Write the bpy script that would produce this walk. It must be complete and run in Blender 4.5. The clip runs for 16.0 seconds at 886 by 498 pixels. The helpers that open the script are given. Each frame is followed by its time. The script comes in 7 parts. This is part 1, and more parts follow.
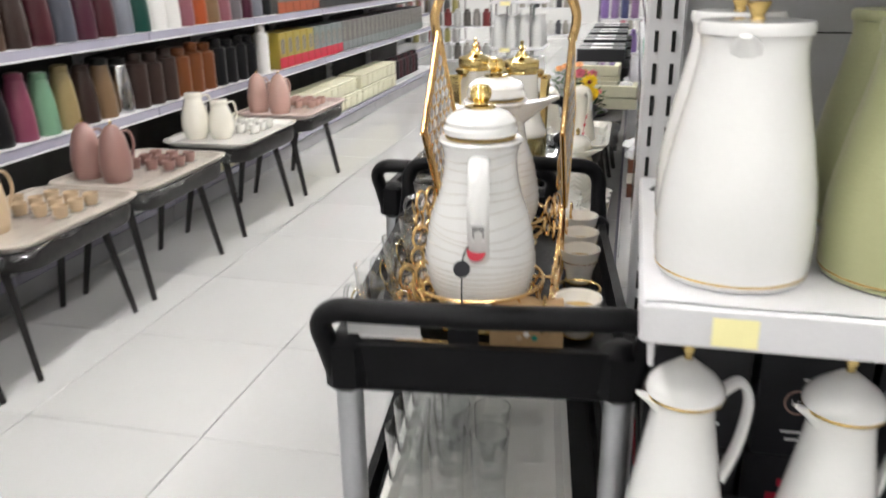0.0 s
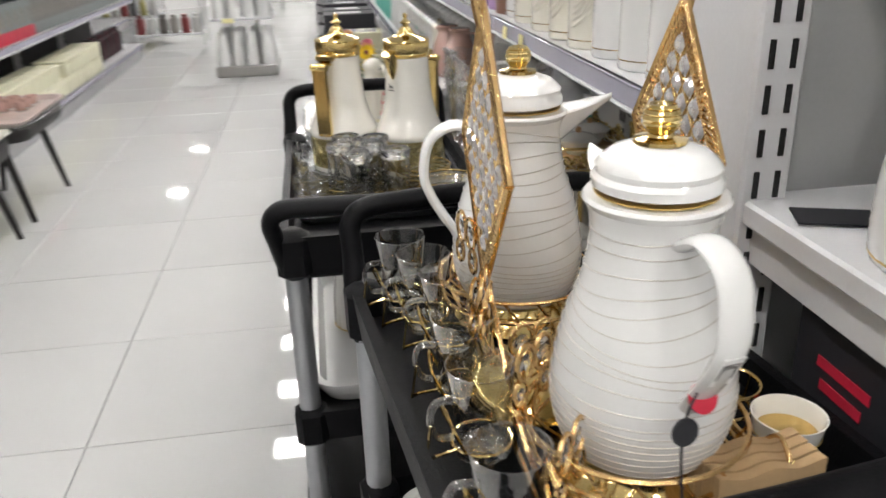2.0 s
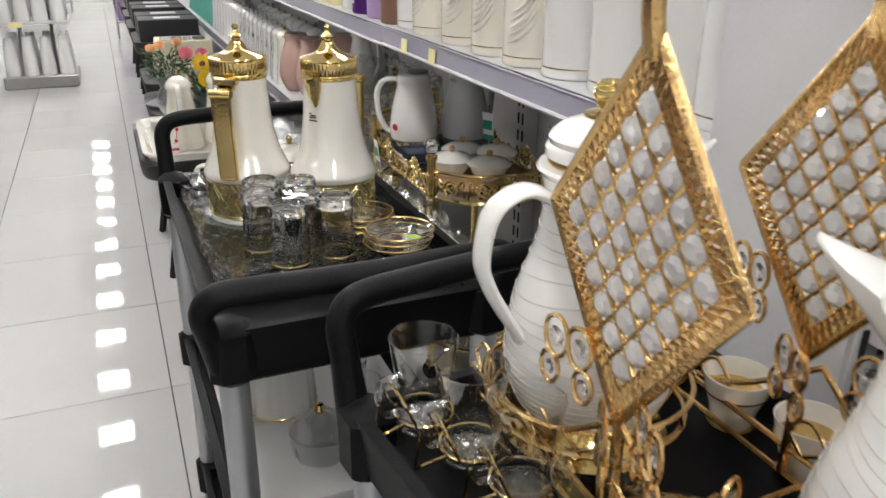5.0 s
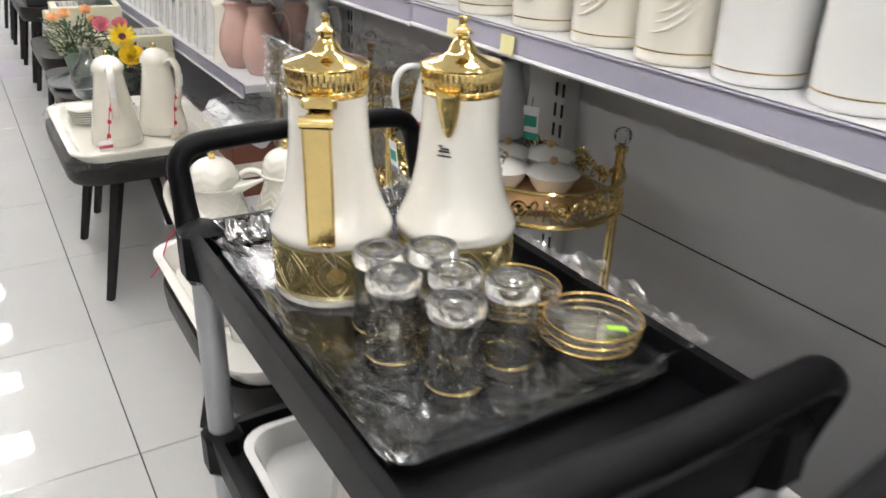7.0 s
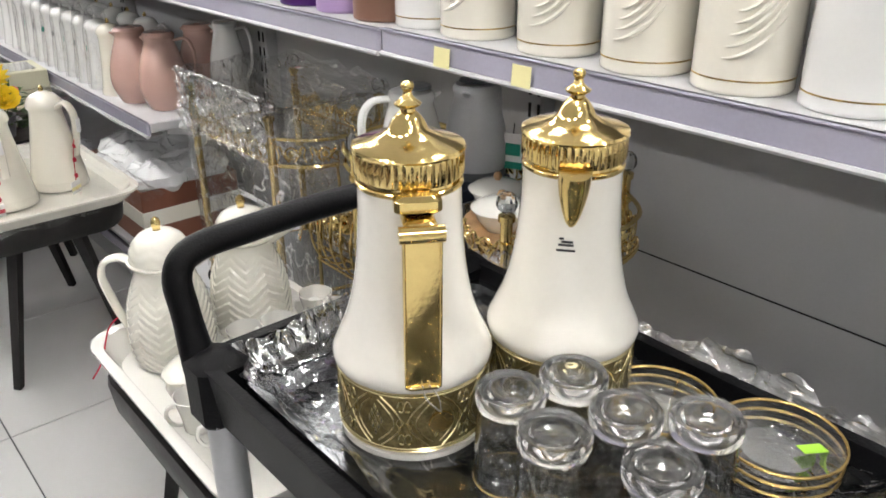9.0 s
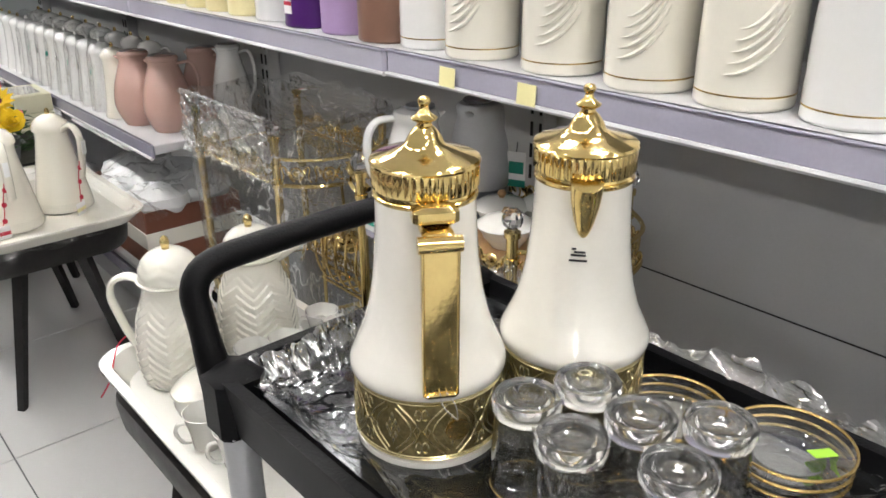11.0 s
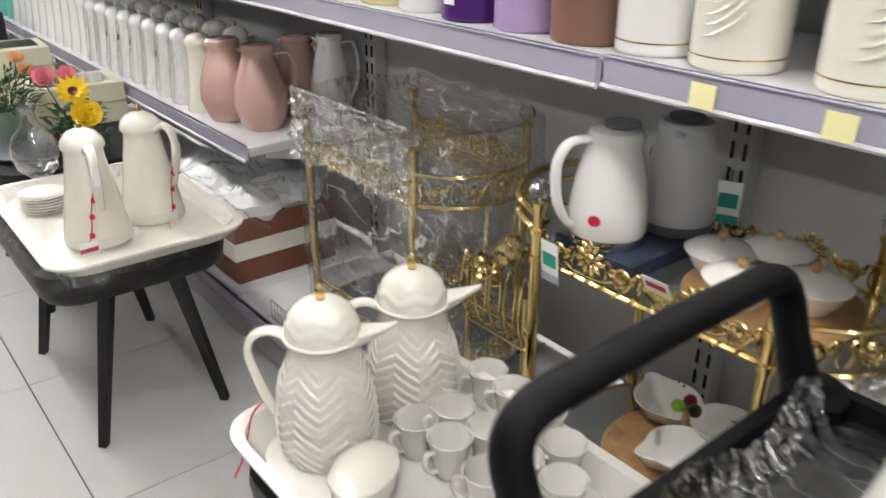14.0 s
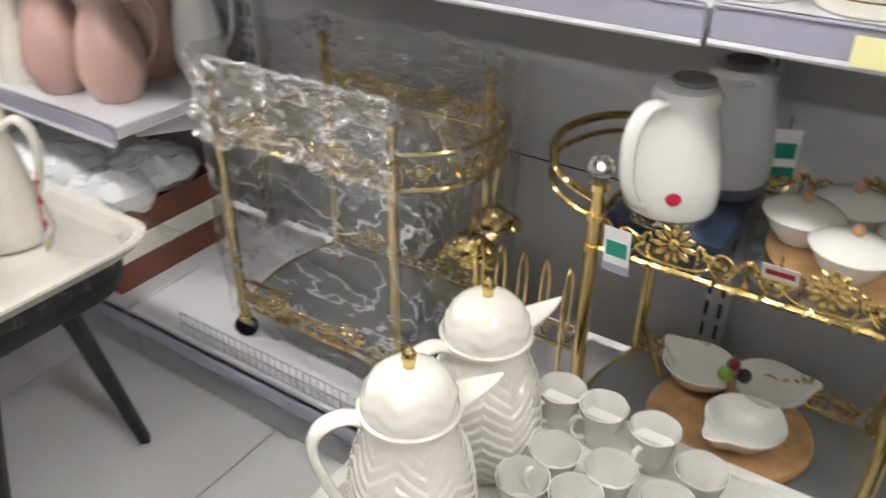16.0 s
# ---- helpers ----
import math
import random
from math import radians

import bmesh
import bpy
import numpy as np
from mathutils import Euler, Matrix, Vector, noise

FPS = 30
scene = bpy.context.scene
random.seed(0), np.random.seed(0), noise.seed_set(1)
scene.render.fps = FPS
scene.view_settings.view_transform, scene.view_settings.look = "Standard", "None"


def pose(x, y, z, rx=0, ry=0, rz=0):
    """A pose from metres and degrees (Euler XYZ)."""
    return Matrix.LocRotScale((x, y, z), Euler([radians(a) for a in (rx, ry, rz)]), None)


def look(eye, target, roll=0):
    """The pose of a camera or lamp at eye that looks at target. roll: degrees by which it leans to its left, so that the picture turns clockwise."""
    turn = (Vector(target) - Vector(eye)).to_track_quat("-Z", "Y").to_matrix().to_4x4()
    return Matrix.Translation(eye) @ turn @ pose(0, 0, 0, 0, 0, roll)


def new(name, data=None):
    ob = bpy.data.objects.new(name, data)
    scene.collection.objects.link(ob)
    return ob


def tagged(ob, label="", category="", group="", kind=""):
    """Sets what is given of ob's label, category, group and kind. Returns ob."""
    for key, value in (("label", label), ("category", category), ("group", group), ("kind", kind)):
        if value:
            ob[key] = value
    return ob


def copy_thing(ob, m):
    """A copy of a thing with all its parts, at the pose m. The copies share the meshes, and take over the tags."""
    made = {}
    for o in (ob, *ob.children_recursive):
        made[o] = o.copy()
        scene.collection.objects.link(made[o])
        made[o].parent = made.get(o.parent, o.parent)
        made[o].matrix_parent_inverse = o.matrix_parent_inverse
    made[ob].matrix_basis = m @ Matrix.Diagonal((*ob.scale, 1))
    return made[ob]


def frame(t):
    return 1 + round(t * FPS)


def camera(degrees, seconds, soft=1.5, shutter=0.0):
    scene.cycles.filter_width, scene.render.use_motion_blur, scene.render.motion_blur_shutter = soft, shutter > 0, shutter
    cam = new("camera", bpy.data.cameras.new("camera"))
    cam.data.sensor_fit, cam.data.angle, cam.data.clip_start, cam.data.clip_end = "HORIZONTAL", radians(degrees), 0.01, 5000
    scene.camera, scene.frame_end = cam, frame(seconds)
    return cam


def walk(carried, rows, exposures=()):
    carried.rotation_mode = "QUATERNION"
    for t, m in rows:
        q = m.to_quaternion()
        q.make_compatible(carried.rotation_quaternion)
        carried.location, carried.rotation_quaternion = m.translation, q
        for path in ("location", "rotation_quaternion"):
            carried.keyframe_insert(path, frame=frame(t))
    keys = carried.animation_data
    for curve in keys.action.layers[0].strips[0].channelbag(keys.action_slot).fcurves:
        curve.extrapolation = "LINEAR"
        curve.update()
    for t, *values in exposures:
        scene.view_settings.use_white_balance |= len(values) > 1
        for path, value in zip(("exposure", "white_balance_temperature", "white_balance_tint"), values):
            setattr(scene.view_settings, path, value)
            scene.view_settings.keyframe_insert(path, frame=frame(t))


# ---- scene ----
cam = camera(58.6, 16.0, 1.6, 0.5)
PATH = [
    (0, (0.174, -0.404, 1.309), (-0.261, 1.429, 0.636), -0.7),
    (0.5, (0.021, -0.300, 1.332), (-0.233, 1.583, 0.709), -2.4),
    (1, (-0.075, -0.178, 1.316), (-0.132, 1.711, 0.662), -2.3),
    (1.5, (-0.155, -0.019, 1.313), (-0.161, 1.861, 0.631), -3.8),
    (2, (-0.277, 0.094, 1.291), (-0.015, 1.922, 0.524), -1.8),
    (2.5, (-0.427, 0.179, 1.302), (0.142, 1.931, 0.522), -3.7),
    (3, (-0.459, 0.210, 1.300), (0.315, 1.890, 0.541), -2.4),
    (5.5, (-0.432, 0.524, 1.265), (0.28, 2.23, 0.501), 1.0),
    (6, (-0.448, 0.632, 1.258), (0.346, 2.295, 0.48), 2.9),
    (6.5, (-0.537, 0.794, 1.267), (0.358, 2.406, 0.492), 2.2),
    (7, (-0.578, 0.966, 1.256), (0.37, 2.51, 0.41), 1.9),
    (7.5, (-0.567, 1.189, 1.257), (0.4, 2.707, 0.386), -0.0),
    (8, (-0.593, 1.26, 1.263), (0.474, 2.709, 0.391), 0.8),
    (8.5, (-0.62, 1.274, 1.269), (0.529, 2.649, 0.38), 0.0),
    (9, (-0.623, 1.283, 1.268), (0.563, 2.652, 0.419), -0.1),
    (9.5, (-0.617, 1.283, 1.27), (0.57, 2.665, 0.446), -0.2),
    (12, (-0.663, 1.278, 1.252), (0.552, 2.654, 0.458), -0.4),
    (12.5, (-0.604, 1.3, 1.234), (0.448, 2.753, 0.35), 0.6),
    (13, (-0.588, 1.388, 1.224), (0.306, 2.893, 0.257), 0.5),
    (13.5, (-0.626, 1.567, 1.246), (0.376, 3.028, 0.318), 0.3),
    (14, (-0.664, 1.698, 1.247), (0.486, 3.104, 0.41), 0.5),
    (14.5, (-0.672, 1.865, 1.239), (0.477, 3.274, 0.404), 1.1),
    (15, (-0.681, 2.01, 1.247), (0.491, 3.383, 0.387), 0.7),
    (15.5, (-0.677, 2.103, 1.245), (0.579, 3.317, 0.273), 2.5),
    (16, (-0.7, 2.191, 1.256), (0.73, 3.125, 0.215), 0.5),
]
EXPOSURES = [(0.0, 0.02), (1.0, -0.04), (1.5, -0.13), (2.6, -0.30), (3.0, -0.36), (5.5, -0.14), (6.6, 0.07), (7.2, 0.12), (9.0, 0.16), (12.6, 0.16), (13.5, 0.10), (14.5, 0.16), (16.0, 0.20)]
walk(cam, [(t, look(eye, target, roll)) for t, eye, target, roll in PATH], EXPOSURES)

# ------------------------------------------------------------------ world and light
world = bpy.data.worlds.new("shop_world")
scene.world = world
world.use_nodes = True
world.node_tree.nodes["Background"].inputs[0].default_value = (0.9, 0.95, 1.0, 1)
world.node_tree.nodes["Background"].inputs[1].default_value = 0.3
LAMP = 77.0
CEIL = 3.2


# ------------------------------------------------------------------ materials
def mat(name, col, rough=0.5, metal=0.0, var=0.08, scale=8.0, bump=0.0, bscale=60.0, coat=0.0, trans=0.0, sheen=0.0, rvar=0.1, ior=1.45, island=0.0, col2=None, fine=180.0, spec=0.5):
    """A principled surface with colour variation at two scales, uneven gloss and fine relief."""
    m = bpy.data.materials.new(name)
    m.use_nodes = True
    nt = m.node_tree
    n, l = nt.nodes, nt.links
    p = n["Principled BSDF"]
    tc = n.new("ShaderNodeTexCoord")
    big = n.new("ShaderNodeTexNoise")
    big.inputs["Scale"].default_value = scale
    big.inputs["Detail"].default_value = 5
    small = n.new("ShaderNodeTexNoise")
    small.inputs["Scale"].default_value = fine
    small.inputs["Detail"].default_value = 3
    l.new(tc.outputs["Object"], big.inputs["Vector"])
    l.new(tc.outputs["Object"], small.inputs["Vector"])
    add = n.new("ShaderNodeMath")
    add.operation = "MULTIPLY_ADD"
    l.new(small.outputs[0], add.inputs[0])
    add.inputs[1].default_value = 0.4
    l.new(big.outputs[0], add.inputs[2])
    mixn = n.new("ShaderNodeMix")
    mixn.data_type = "RGBA"
    ramp = n.new("ShaderNodeMapRange")
    ramp.inputs[1].default_value, ramp.inputs[2].default_value = 0.35, 1.05
    l.new(add.outputs[0], ramp.inputs[0])
    l.new(ramp.outputs[0], mixn.inputs[0])
    c2 = col2 or tuple(c * (1 - 2 * var) for c in col)
    mixn.inputs[6].default_value = (*[min(1, c * (1 + var * 0.5)) for c in col], 1)
    mixn.inputs[7].default_value = (*c2, 1)
    out = mixn.outputs[2]
    if island:
        geo = n.new("ShaderNodeObjectInfo")
        hsv = n.new("ShaderNodeHueSaturation")
        mr = n.new("ShaderNodeMapRange")
        mr.inputs[3].default_value, mr.inputs[4].default_value = 1 - island, 1 + island
        l.new(geo.outputs["Random"], mr.inputs[0])
        l.new(mr.outputs[0], hsv.inputs["Value"])
        l.new(out, hsv.inputs["Color"])
        out = hsv.outputs[0]
    l.new(out, p.inputs["Base Color"])
    rr = n.new("ShaderNodeMapRange")
    rr.inputs[3].default_value, rr.inputs[4].default_value = max(0.01, rough * (1 - rvar)), min(1, rough * (1 + rvar))
    l.new(big.outputs[0], rr.inputs[0])
    l.new(rr.outputs[0], p.inputs["Roughness"])
    p.inputs["Metallic"].default_value = metal
    p.inputs["IOR"].default_value = ior
    p.inputs["Coat Weight"].default_value = coat
    p.inputs["Coat Roughness"].default_value = 0.06
    p.inputs["Transmission Weight"].default_value = trans
    p.inputs["Sheen Weight"].default_value = sheen
    p.inputs["Specular IOR Level"].default_value = spec
    if bump:
        b = n.new("ShaderNodeBump")
        b.inputs["Strength"].default_value = bump
        b.inputs["Distance"].default_value = 0.002
        bn = n.new("ShaderNodeTexNoise")
        bn.inputs["Scale"].default_value = bscale
        bn.inputs["Detail"].default_value = 4
        l.new(tc.outputs["Object"], bn.inputs["Vector"])
        l.new(bn.outputs[0], b.inputs["Height"])
        l.new(b.outputs[0], p.inputs["Normal"])
    return m


def film_mat(name, amount=0.02, crease=0.35, scale=18.0, stretch=(1.0, 0.6, 1.2), width=0.02, bumpy=0.4, tint=(0.97, 0.97, 0.97), graze=0.6, rough=0.16):
    """Clear plastic film: see-through, glossy, with bright creases."""
    m = bpy.data.materials.new(name)
    m.use_nodes = True
    nt = m.node_tree
    n, l = nt.nodes, nt.links
    n.remove(n["Principled BSDF"])
    tc = n.new("ShaderNodeTexCoord")
    tr = n.new("ShaderNodeBsdfTransparent")
    tr.inputs[0].default_value = (*tint, 1)
    gl = n.new("ShaderNodeBsdfGlossy")
    gl.inputs["Roughness"].default_value = rough
    noi = n.new("ShaderNodeTexNoise")
    noi.inputs["Scale"].default_value = scale
    noi.inputs["Detail"].default_value = 3
    noi.inputs["Distortion"].default_value = 0.2
    mp = n.new("ShaderNodeMapping")
    mp.inputs["Scale"].default_value = stretch
    mp.inputs["Rotation"].default_value = (0.5, 0.4, 0.6)
    l.new(tc.outputs["Object"], mp.inputs[0])
    l.new(mp.outputs[0], noi.inputs["Vector"])
    b = n.new("ShaderNodeBump")
    b.inputs["Strength"].default_value = bumpy
    b.inputs["Distance"].default_value = 0.015
    l.new(noi.outputs[0], b.inputs["Height"])
    l.new(b.outputs[0], gl.inputs["Normal"])
    fr = n.new("ShaderNodeLayerWeight")
    fr.inputs[0].default_value = 0.3
    pw = n.new("ShaderNodeMath")
    pw.operation = "POWER"
    pw.inputs[1].default_value = 3.0
    l.new(fr.outputs[1], pw.inputs[0])
    sub = n.new("ShaderNodeMath")
    sub.operation = "SUBTRACT"
    sub.inputs[1].default_value = 0.5
    l.new(noi.outputs[0], sub.inputs[0])
    ab = n.new("ShaderNodeMath")
    ab.operation = "ABSOLUTE"
    l.new(sub.outputs[0], ab.inputs[0])
    mr = n.new("ShaderNodeMapRange")
    mr.inputs[1].default_value, mr.inputs[2].default_value = 0.0, width
    mr.inputs[3].default_value, mr.inputs[4].default_value = crease, amount
    l.new(ab.outputs[0], mr.inputs[0])
    ma = n.new("ShaderNodeMath")
    ma.operation = "MULTIPLY_ADD"
    ma.inputs[1].default_value = graze
    ma.use_clamp = True
    l.new(pw.outputs[0], ma.inputs[0])
    l.new(mr.outputs[0], ma.inputs[2])
    mx = n.new("ShaderNodeMixShader")
    l.new(ma.outputs[0], mx.inputs[0])
    l.new(tr.outputs[0], mx.inputs[1])
    l.new(gl.outputs[0], mx.inputs[2])
    l.new(mx.outputs[0], n["Material Output"].inputs[0])
    return m


def thin_glass(name, tint=(0.97, 0.98, 0.98), extra=0.075):
    """Thin clear glass: see-through with a Fresnel gloss."""
    m = bpy.data.materials.new(name)
    m.use_nodes = True
    n, l = m.node_tree.nodes, m.node_tree.links
    n.remove(n["Principled BSDF"])
    tr, gl, fr, ad, mx = [n.new(k) for k in ("ShaderNodeBsdfTransparent", "ShaderNodeBsdfGlossy", "ShaderNodeLayerWeight", "ShaderNodeMath", "ShaderNodeMixShader")]
    pw = n.new("ShaderNodeMath")
    pw.operation = "POWER"
    pw.inputs[1].default_value = 1.7
    tr.inputs[0].default_value = (*tint, 1)
    gl.inputs["Roughness"].default_value = 0.03
    fr.inputs[0].default_value = 0.5
    ad.operation = "MULTIPLY_ADD"
    ad.inputs[1].default_value = 0.95
    ad.inputs[2].default_value = extra
    ad.use_clamp = True
    l.new(fr.outputs[1], pw.inputs[0])
    l.new(pw.outputs[0], ad.inputs[0])
    l.new(ad.outputs[0], mx.inputs[0])
    l.new(tr.outputs[0], mx.inputs[1])
    l.new(gl.outputs[0], mx.inputs[2])
    l.new(mx.outputs[0], n["Material Output"].inputs[0])
    return m


def glow_mat(name, col, power):
    m = bpy.data.materials.new(name)
    m.use_nodes = True
    p = m.node_tree.nodes["Principled BSDF"]
    p.inputs["Base Color"].default_value = (0.9, 0.9, 0.9, 1)
    p.inputs["Emission Color"].default_value = (*col, 1)
    p.inputs["Emission Strength"].default_value = power
    return m


M = dict(
    tile=mat("polished_tile", (0.57, 0.57, 0.565), 0.035, var=0.03, scale=1.6, island=0.03, rvar=0.3),
    grout=mat("grout", (0.10, 0.10, 0.10), 0.9, var=0.2, scale=20, bump=0.3),
    ceiling=mat("ceiling_paint", (0.72, 0.72, 0.72), 0.9, var=0.05, scale=2, bump=0.2),
    wall=mat("wall_paint", (0.66, 0.66, 0.65), 0.8, var=0.06, scale=1.5, bump=0.2),
    lamp=glow_mat("lamp_diffuser", (1.0, 0.975, 0.945), LAMP),
    shelf=mat("shelf_enamel", (0.66, 0.66, 0.68), 0.38, var=0.06, scale=5, bump=0.08, bscale=120),
    strip=mat("price_strip", (0.40, 0.39, 0.485), 0.25, var=0.08, scale=6, coat=0.5),
    backpanel=mat("back_panel", (0.46, 0.465, 0.47), 0.45, var=0.05, scale=3, bump=0.1, bscale=90),
    darkpanel=mat("dark_back_panel", (0.03, 0.03, 0.03), 0.6, var=0.2),
    slot=mat("slot_black", (0.012, 0.012, 0.012), 0.8),
    kick=mat("kick_grey", (0.42, 0.42, 0.44), 0.4, var=0.1, scale=4, bump=0.08),
    black=mat("black_plastic", (0.004, 0.004, 0.005), 0.45, spec=0.14, var=0.2, scale=12, bump=0.3, bscale=420, rvar=0.2),
    alu=mat("brushed_aluminium", (0.42, 0.43, 0.45), 0.36, metal=0.75, var=0.08, scale=10, bump=0.05),
    white=mat("white_gloss_plastic", (0.80, 0.80, 0.79), 0.2, var=0.03, scale=6, coat=0.9),
    cream=mat("cream_gloss_plastic", (0.80, 0.77, 0.68), 0.22, var=0.03, scale=6, coat=0.9),
    ivory=mat("ivory_enamel", (0.82, 0.80, 0.72), 0.2, var=0.03, scale=5, coat=0.9),
    pearl=mat("pearl_enamel", (0.82, 0.80, 0.74), 0.2, var=0.04, scale=3, coat=1.0, metal=0.08),
    porcelain=mat("porcelain", (0.80, 0.79, 0.75), 0.14, var=0.03, scale=9, coat=0.9),
    gold=mat("polished_gold", (0.85, 0.65, 0.28), 0.12, metal=1.0, var=0.12, scale=14, bump=0.05, bscale=200),
    goldline=mat("gold_line", (0.78, 0.56, 0.22), 0.25, metal=1.0, var=0.1),
    goldband=mat("patterned_gold", (0.34, 0.28, 0.13), 0.42, metal=0.85, var=0.3, scale=90, bump=0.8, bscale=260),
    goldrelief=mat("relief_gold", (0.76, 0.66, 0.36), 0.24, metal=0.95, var=0.15, scale=60),
    copper=mat("rose_gold", (0.84, 0.56, 0.25), 0.18, metal=1.0, var=0.15, scale=25, bump=0.4, bscale=260),
    glass=thin_glass("clear_glass"),
    crystal=mat("cut_crystal", (1, 1, 1), 0.02, trans=0.98, var=0.0, ior=1.6, rvar=0.0),
    film=film_mat("clear_film", 0.10, 0.6, 20, (1.0, 0.6, 0.8), 0.007, 0.4, graze=1.2, rough=0.10),
    film_thin=film_mat("thin_film", 0.12, 0.9, 46, (1.0, 0.12, 0.32), 0.024, 0.9),
    film_flat=film_mat("flat_film", 0.03, 0.22, 14, (1.0, 0.3, 0.6), 0.02, 0.3),
    film_bunch=film_mat("bunched_film", 0.22, 0.95, 60, (1.0, 0.35, 0.5), 0.034, 1.0),
    yellowtag=mat("yellow_paper", (0.86, 0.80, 0.42), 0.7, var=0.05),
    paper=mat("white_paper", (0.82, 0.82, 0.82), 0.6, var=0.05),
    red=mat("red_print", (0.55, 0.02, 0.05), 0.4, var=0.1),
    green=mat("green_print", (0.02, 0.30, 0.22), 0.5, var=0.1),
    ink=mat("black_ink", (0.02, 0.02, 0.025), 0.5),
    pink=mat("dusty_pink", (0.53, 0.34, 0.295), 0.25, var=0.05, coat=0.9),
    mauve=mat("mauve_brown", (0.30, 0.17, 0.15), 0.3, var=0.06, coat=0.3),
    beige=mat("beige_plastic", (0.55, 0.42, 0.28), 0.3, var=0.06, coat=0.2),
    olive=mat("sage_green", (0.40, 0.41, 0.23), 0.32, var=0.05, bump=0.3, bscale=250),
    wood=mat("light_wood", (0.50, 0.30, 0.14), 0.5, var=0.25, scale=25, bump=0.2),
    tabledark=mat("dark_table", (0.014, 0.012, 0.012), 0.5, var=0.4, scale=30, bump=0.2),
    cardboard=mat("brown_board", (0.46, 0.31, 0.16), 0.75, var=0.12, scale=20, bump=0.2),
    boxbrown=mat("red_brown_carton", (0.20, 0.075, 0.045), 0.6, var=0.1),
    bag=mat("white_bag_film", (0.78, 0.79, 0.80), 0.25, var=0.06, scale=14, bump=1.0, bscale=35, coat=0.4),
)
M["gem"] = mat("cut_gem", (0.97, 0.96, 0.97), 0.03, trans=0.72, var=0.03, ior=1.62, rvar=0.0)
M["tumbler"] = thin_glass("tumbler_glass", (0.97, 0.97, 0.96), 0.10)
M["wire_grey"] = mat("grey_line", (0.52, 0.49, 0.45), 0.4, metal=0.2)
M["dark_glass"] = mat("dark_glass", (0.042, 0.044, 0.047), 0.16, metal=0.7, var=0.08, scale=5)
PALETTE = {}


def paint(rgb, rough=0.3):
    """One glossy coloured plastic for each colour asked for."""
    key = tuple(rgb)
    if key not in PALETTE:
        PALETTE[key] = mat("coloured_plastic", rgb, rough, var=0.07, scale=9, coat=0.22, spec=0.35)
    return PALETTE[key]


# ------------------------------------------------------------------ shapes
def join(*geos):
    v, f = [], []
    for gv, gf in geos:
        o = len(v)
        v += list(gv)
        f += [tuple(i + o for i in q) for q in gf]
    return v, f


def moved(g, m):
    return [tuple(m @ Vector(p)) for p in g[0]], g[1]


def at(g, x=0.0, y=0.0, z=0.0, rx=0.0, ry=0.0, rz=0.0):
    return moved(g, pose(x, y, z, rx, ry, rz))


def lathe(profile, n=32, ripple=None):
    """A body of revolution through (radius, height) points. ripple(angle, z) scales the radius."""
    v, f = [], []
    for r, z in profile:
        for i in range(n):
            a = 2 * math.pi * i / n
            k = ripple(a, z) if ripple else 1.0
            v.append((r * k * math.cos(a), r * k * math.sin(a), z))
    for j in range(len(profile) - 1):
        for i in range(n):
            k = (i + 1) % n
            f.append((j * n + i, j * n + k, (j + 1) * n + k, (j + 1) * n + i))
    if profile[0][0] > 1e-5:
        f.append(tuple(reversed(range(n))))
    if profile[-1][0] > 1e-5:
        f.append(tuple((len(profile) - 1) * n + i for i in range(n)))
    return v, f


def curve(pts, steps=6, closed=False):
    """A smooth line through the points."""
    p = [Vector(q) for q in pts]
    out, n = [], len(p)
    for i in range(n if closed else n - 1):
        a = p[(i - 1) % n] if closed or i else p[0]
        b, c = p[i], p[(i + 1) % n]
        d = p[(i + 2) % n] if closed or i + 2 < n else p[-1]
        for s in range(steps):
            t = s / steps
            out.append(0.5 * (2 * b + (c - a) * t + (2 * a - 5 * b + 4 * c - d) * t * t + (3 * b - a - 3 * c + d) * t ** 3))
    if not closed:
        out.append(p[-1])
    return out


def tube(pts, r, n=8, closed=False, flat=1.0, radii=None):
    """A round bar along a line; flat squeezes its second axis."""
    p = [Vector(q) for q in pts]
    m = len(p)
    v, f = [], []
    up = None
    for i in range(m):
        d = (p[(i + 1) % m] - p[i - 1]) if closed else (p[min(i + 1, m - 1)] - p[max(i - 1, 0)])
        d.normalize()
        if up is None:
            up = Vector((0, 0, 1)) if abs(d.z) < 0.9 else Vector((1, 0, 0))
        side = d.cross(up)
        side.normalize()
        up = side.cross(d)
        up.normalize()
        rr = radii[i] if radii else r
        for k in range(n):
            a = 2 * math.pi * k / n
            v.append(tuple(p[i] + side * (rr * math.cos(a)) + up * (rr * flat * math.sin(a))))
    for i in range(m if closed else m - 1):
        j = (i + 1) % m
        for k in range(n):
            q = (k + 1) % n
            f.append((i * n + k, j * n + k, j * n + q, i * n + q))
    if not closed:
        f.append(tuple(range(n)))
        f.append(tuple(reversed([(m - 1) * n + k for k in range(n)])))
    return v, f


def ring_pts(r, n=24, z=0.0, sx=1.0, sy=1.0):
    return [(r * sx * math.cos(2 * math.pi * i / n), r * sy * math.sin(2 * math.pi * i / n), z) for i in range(n)]


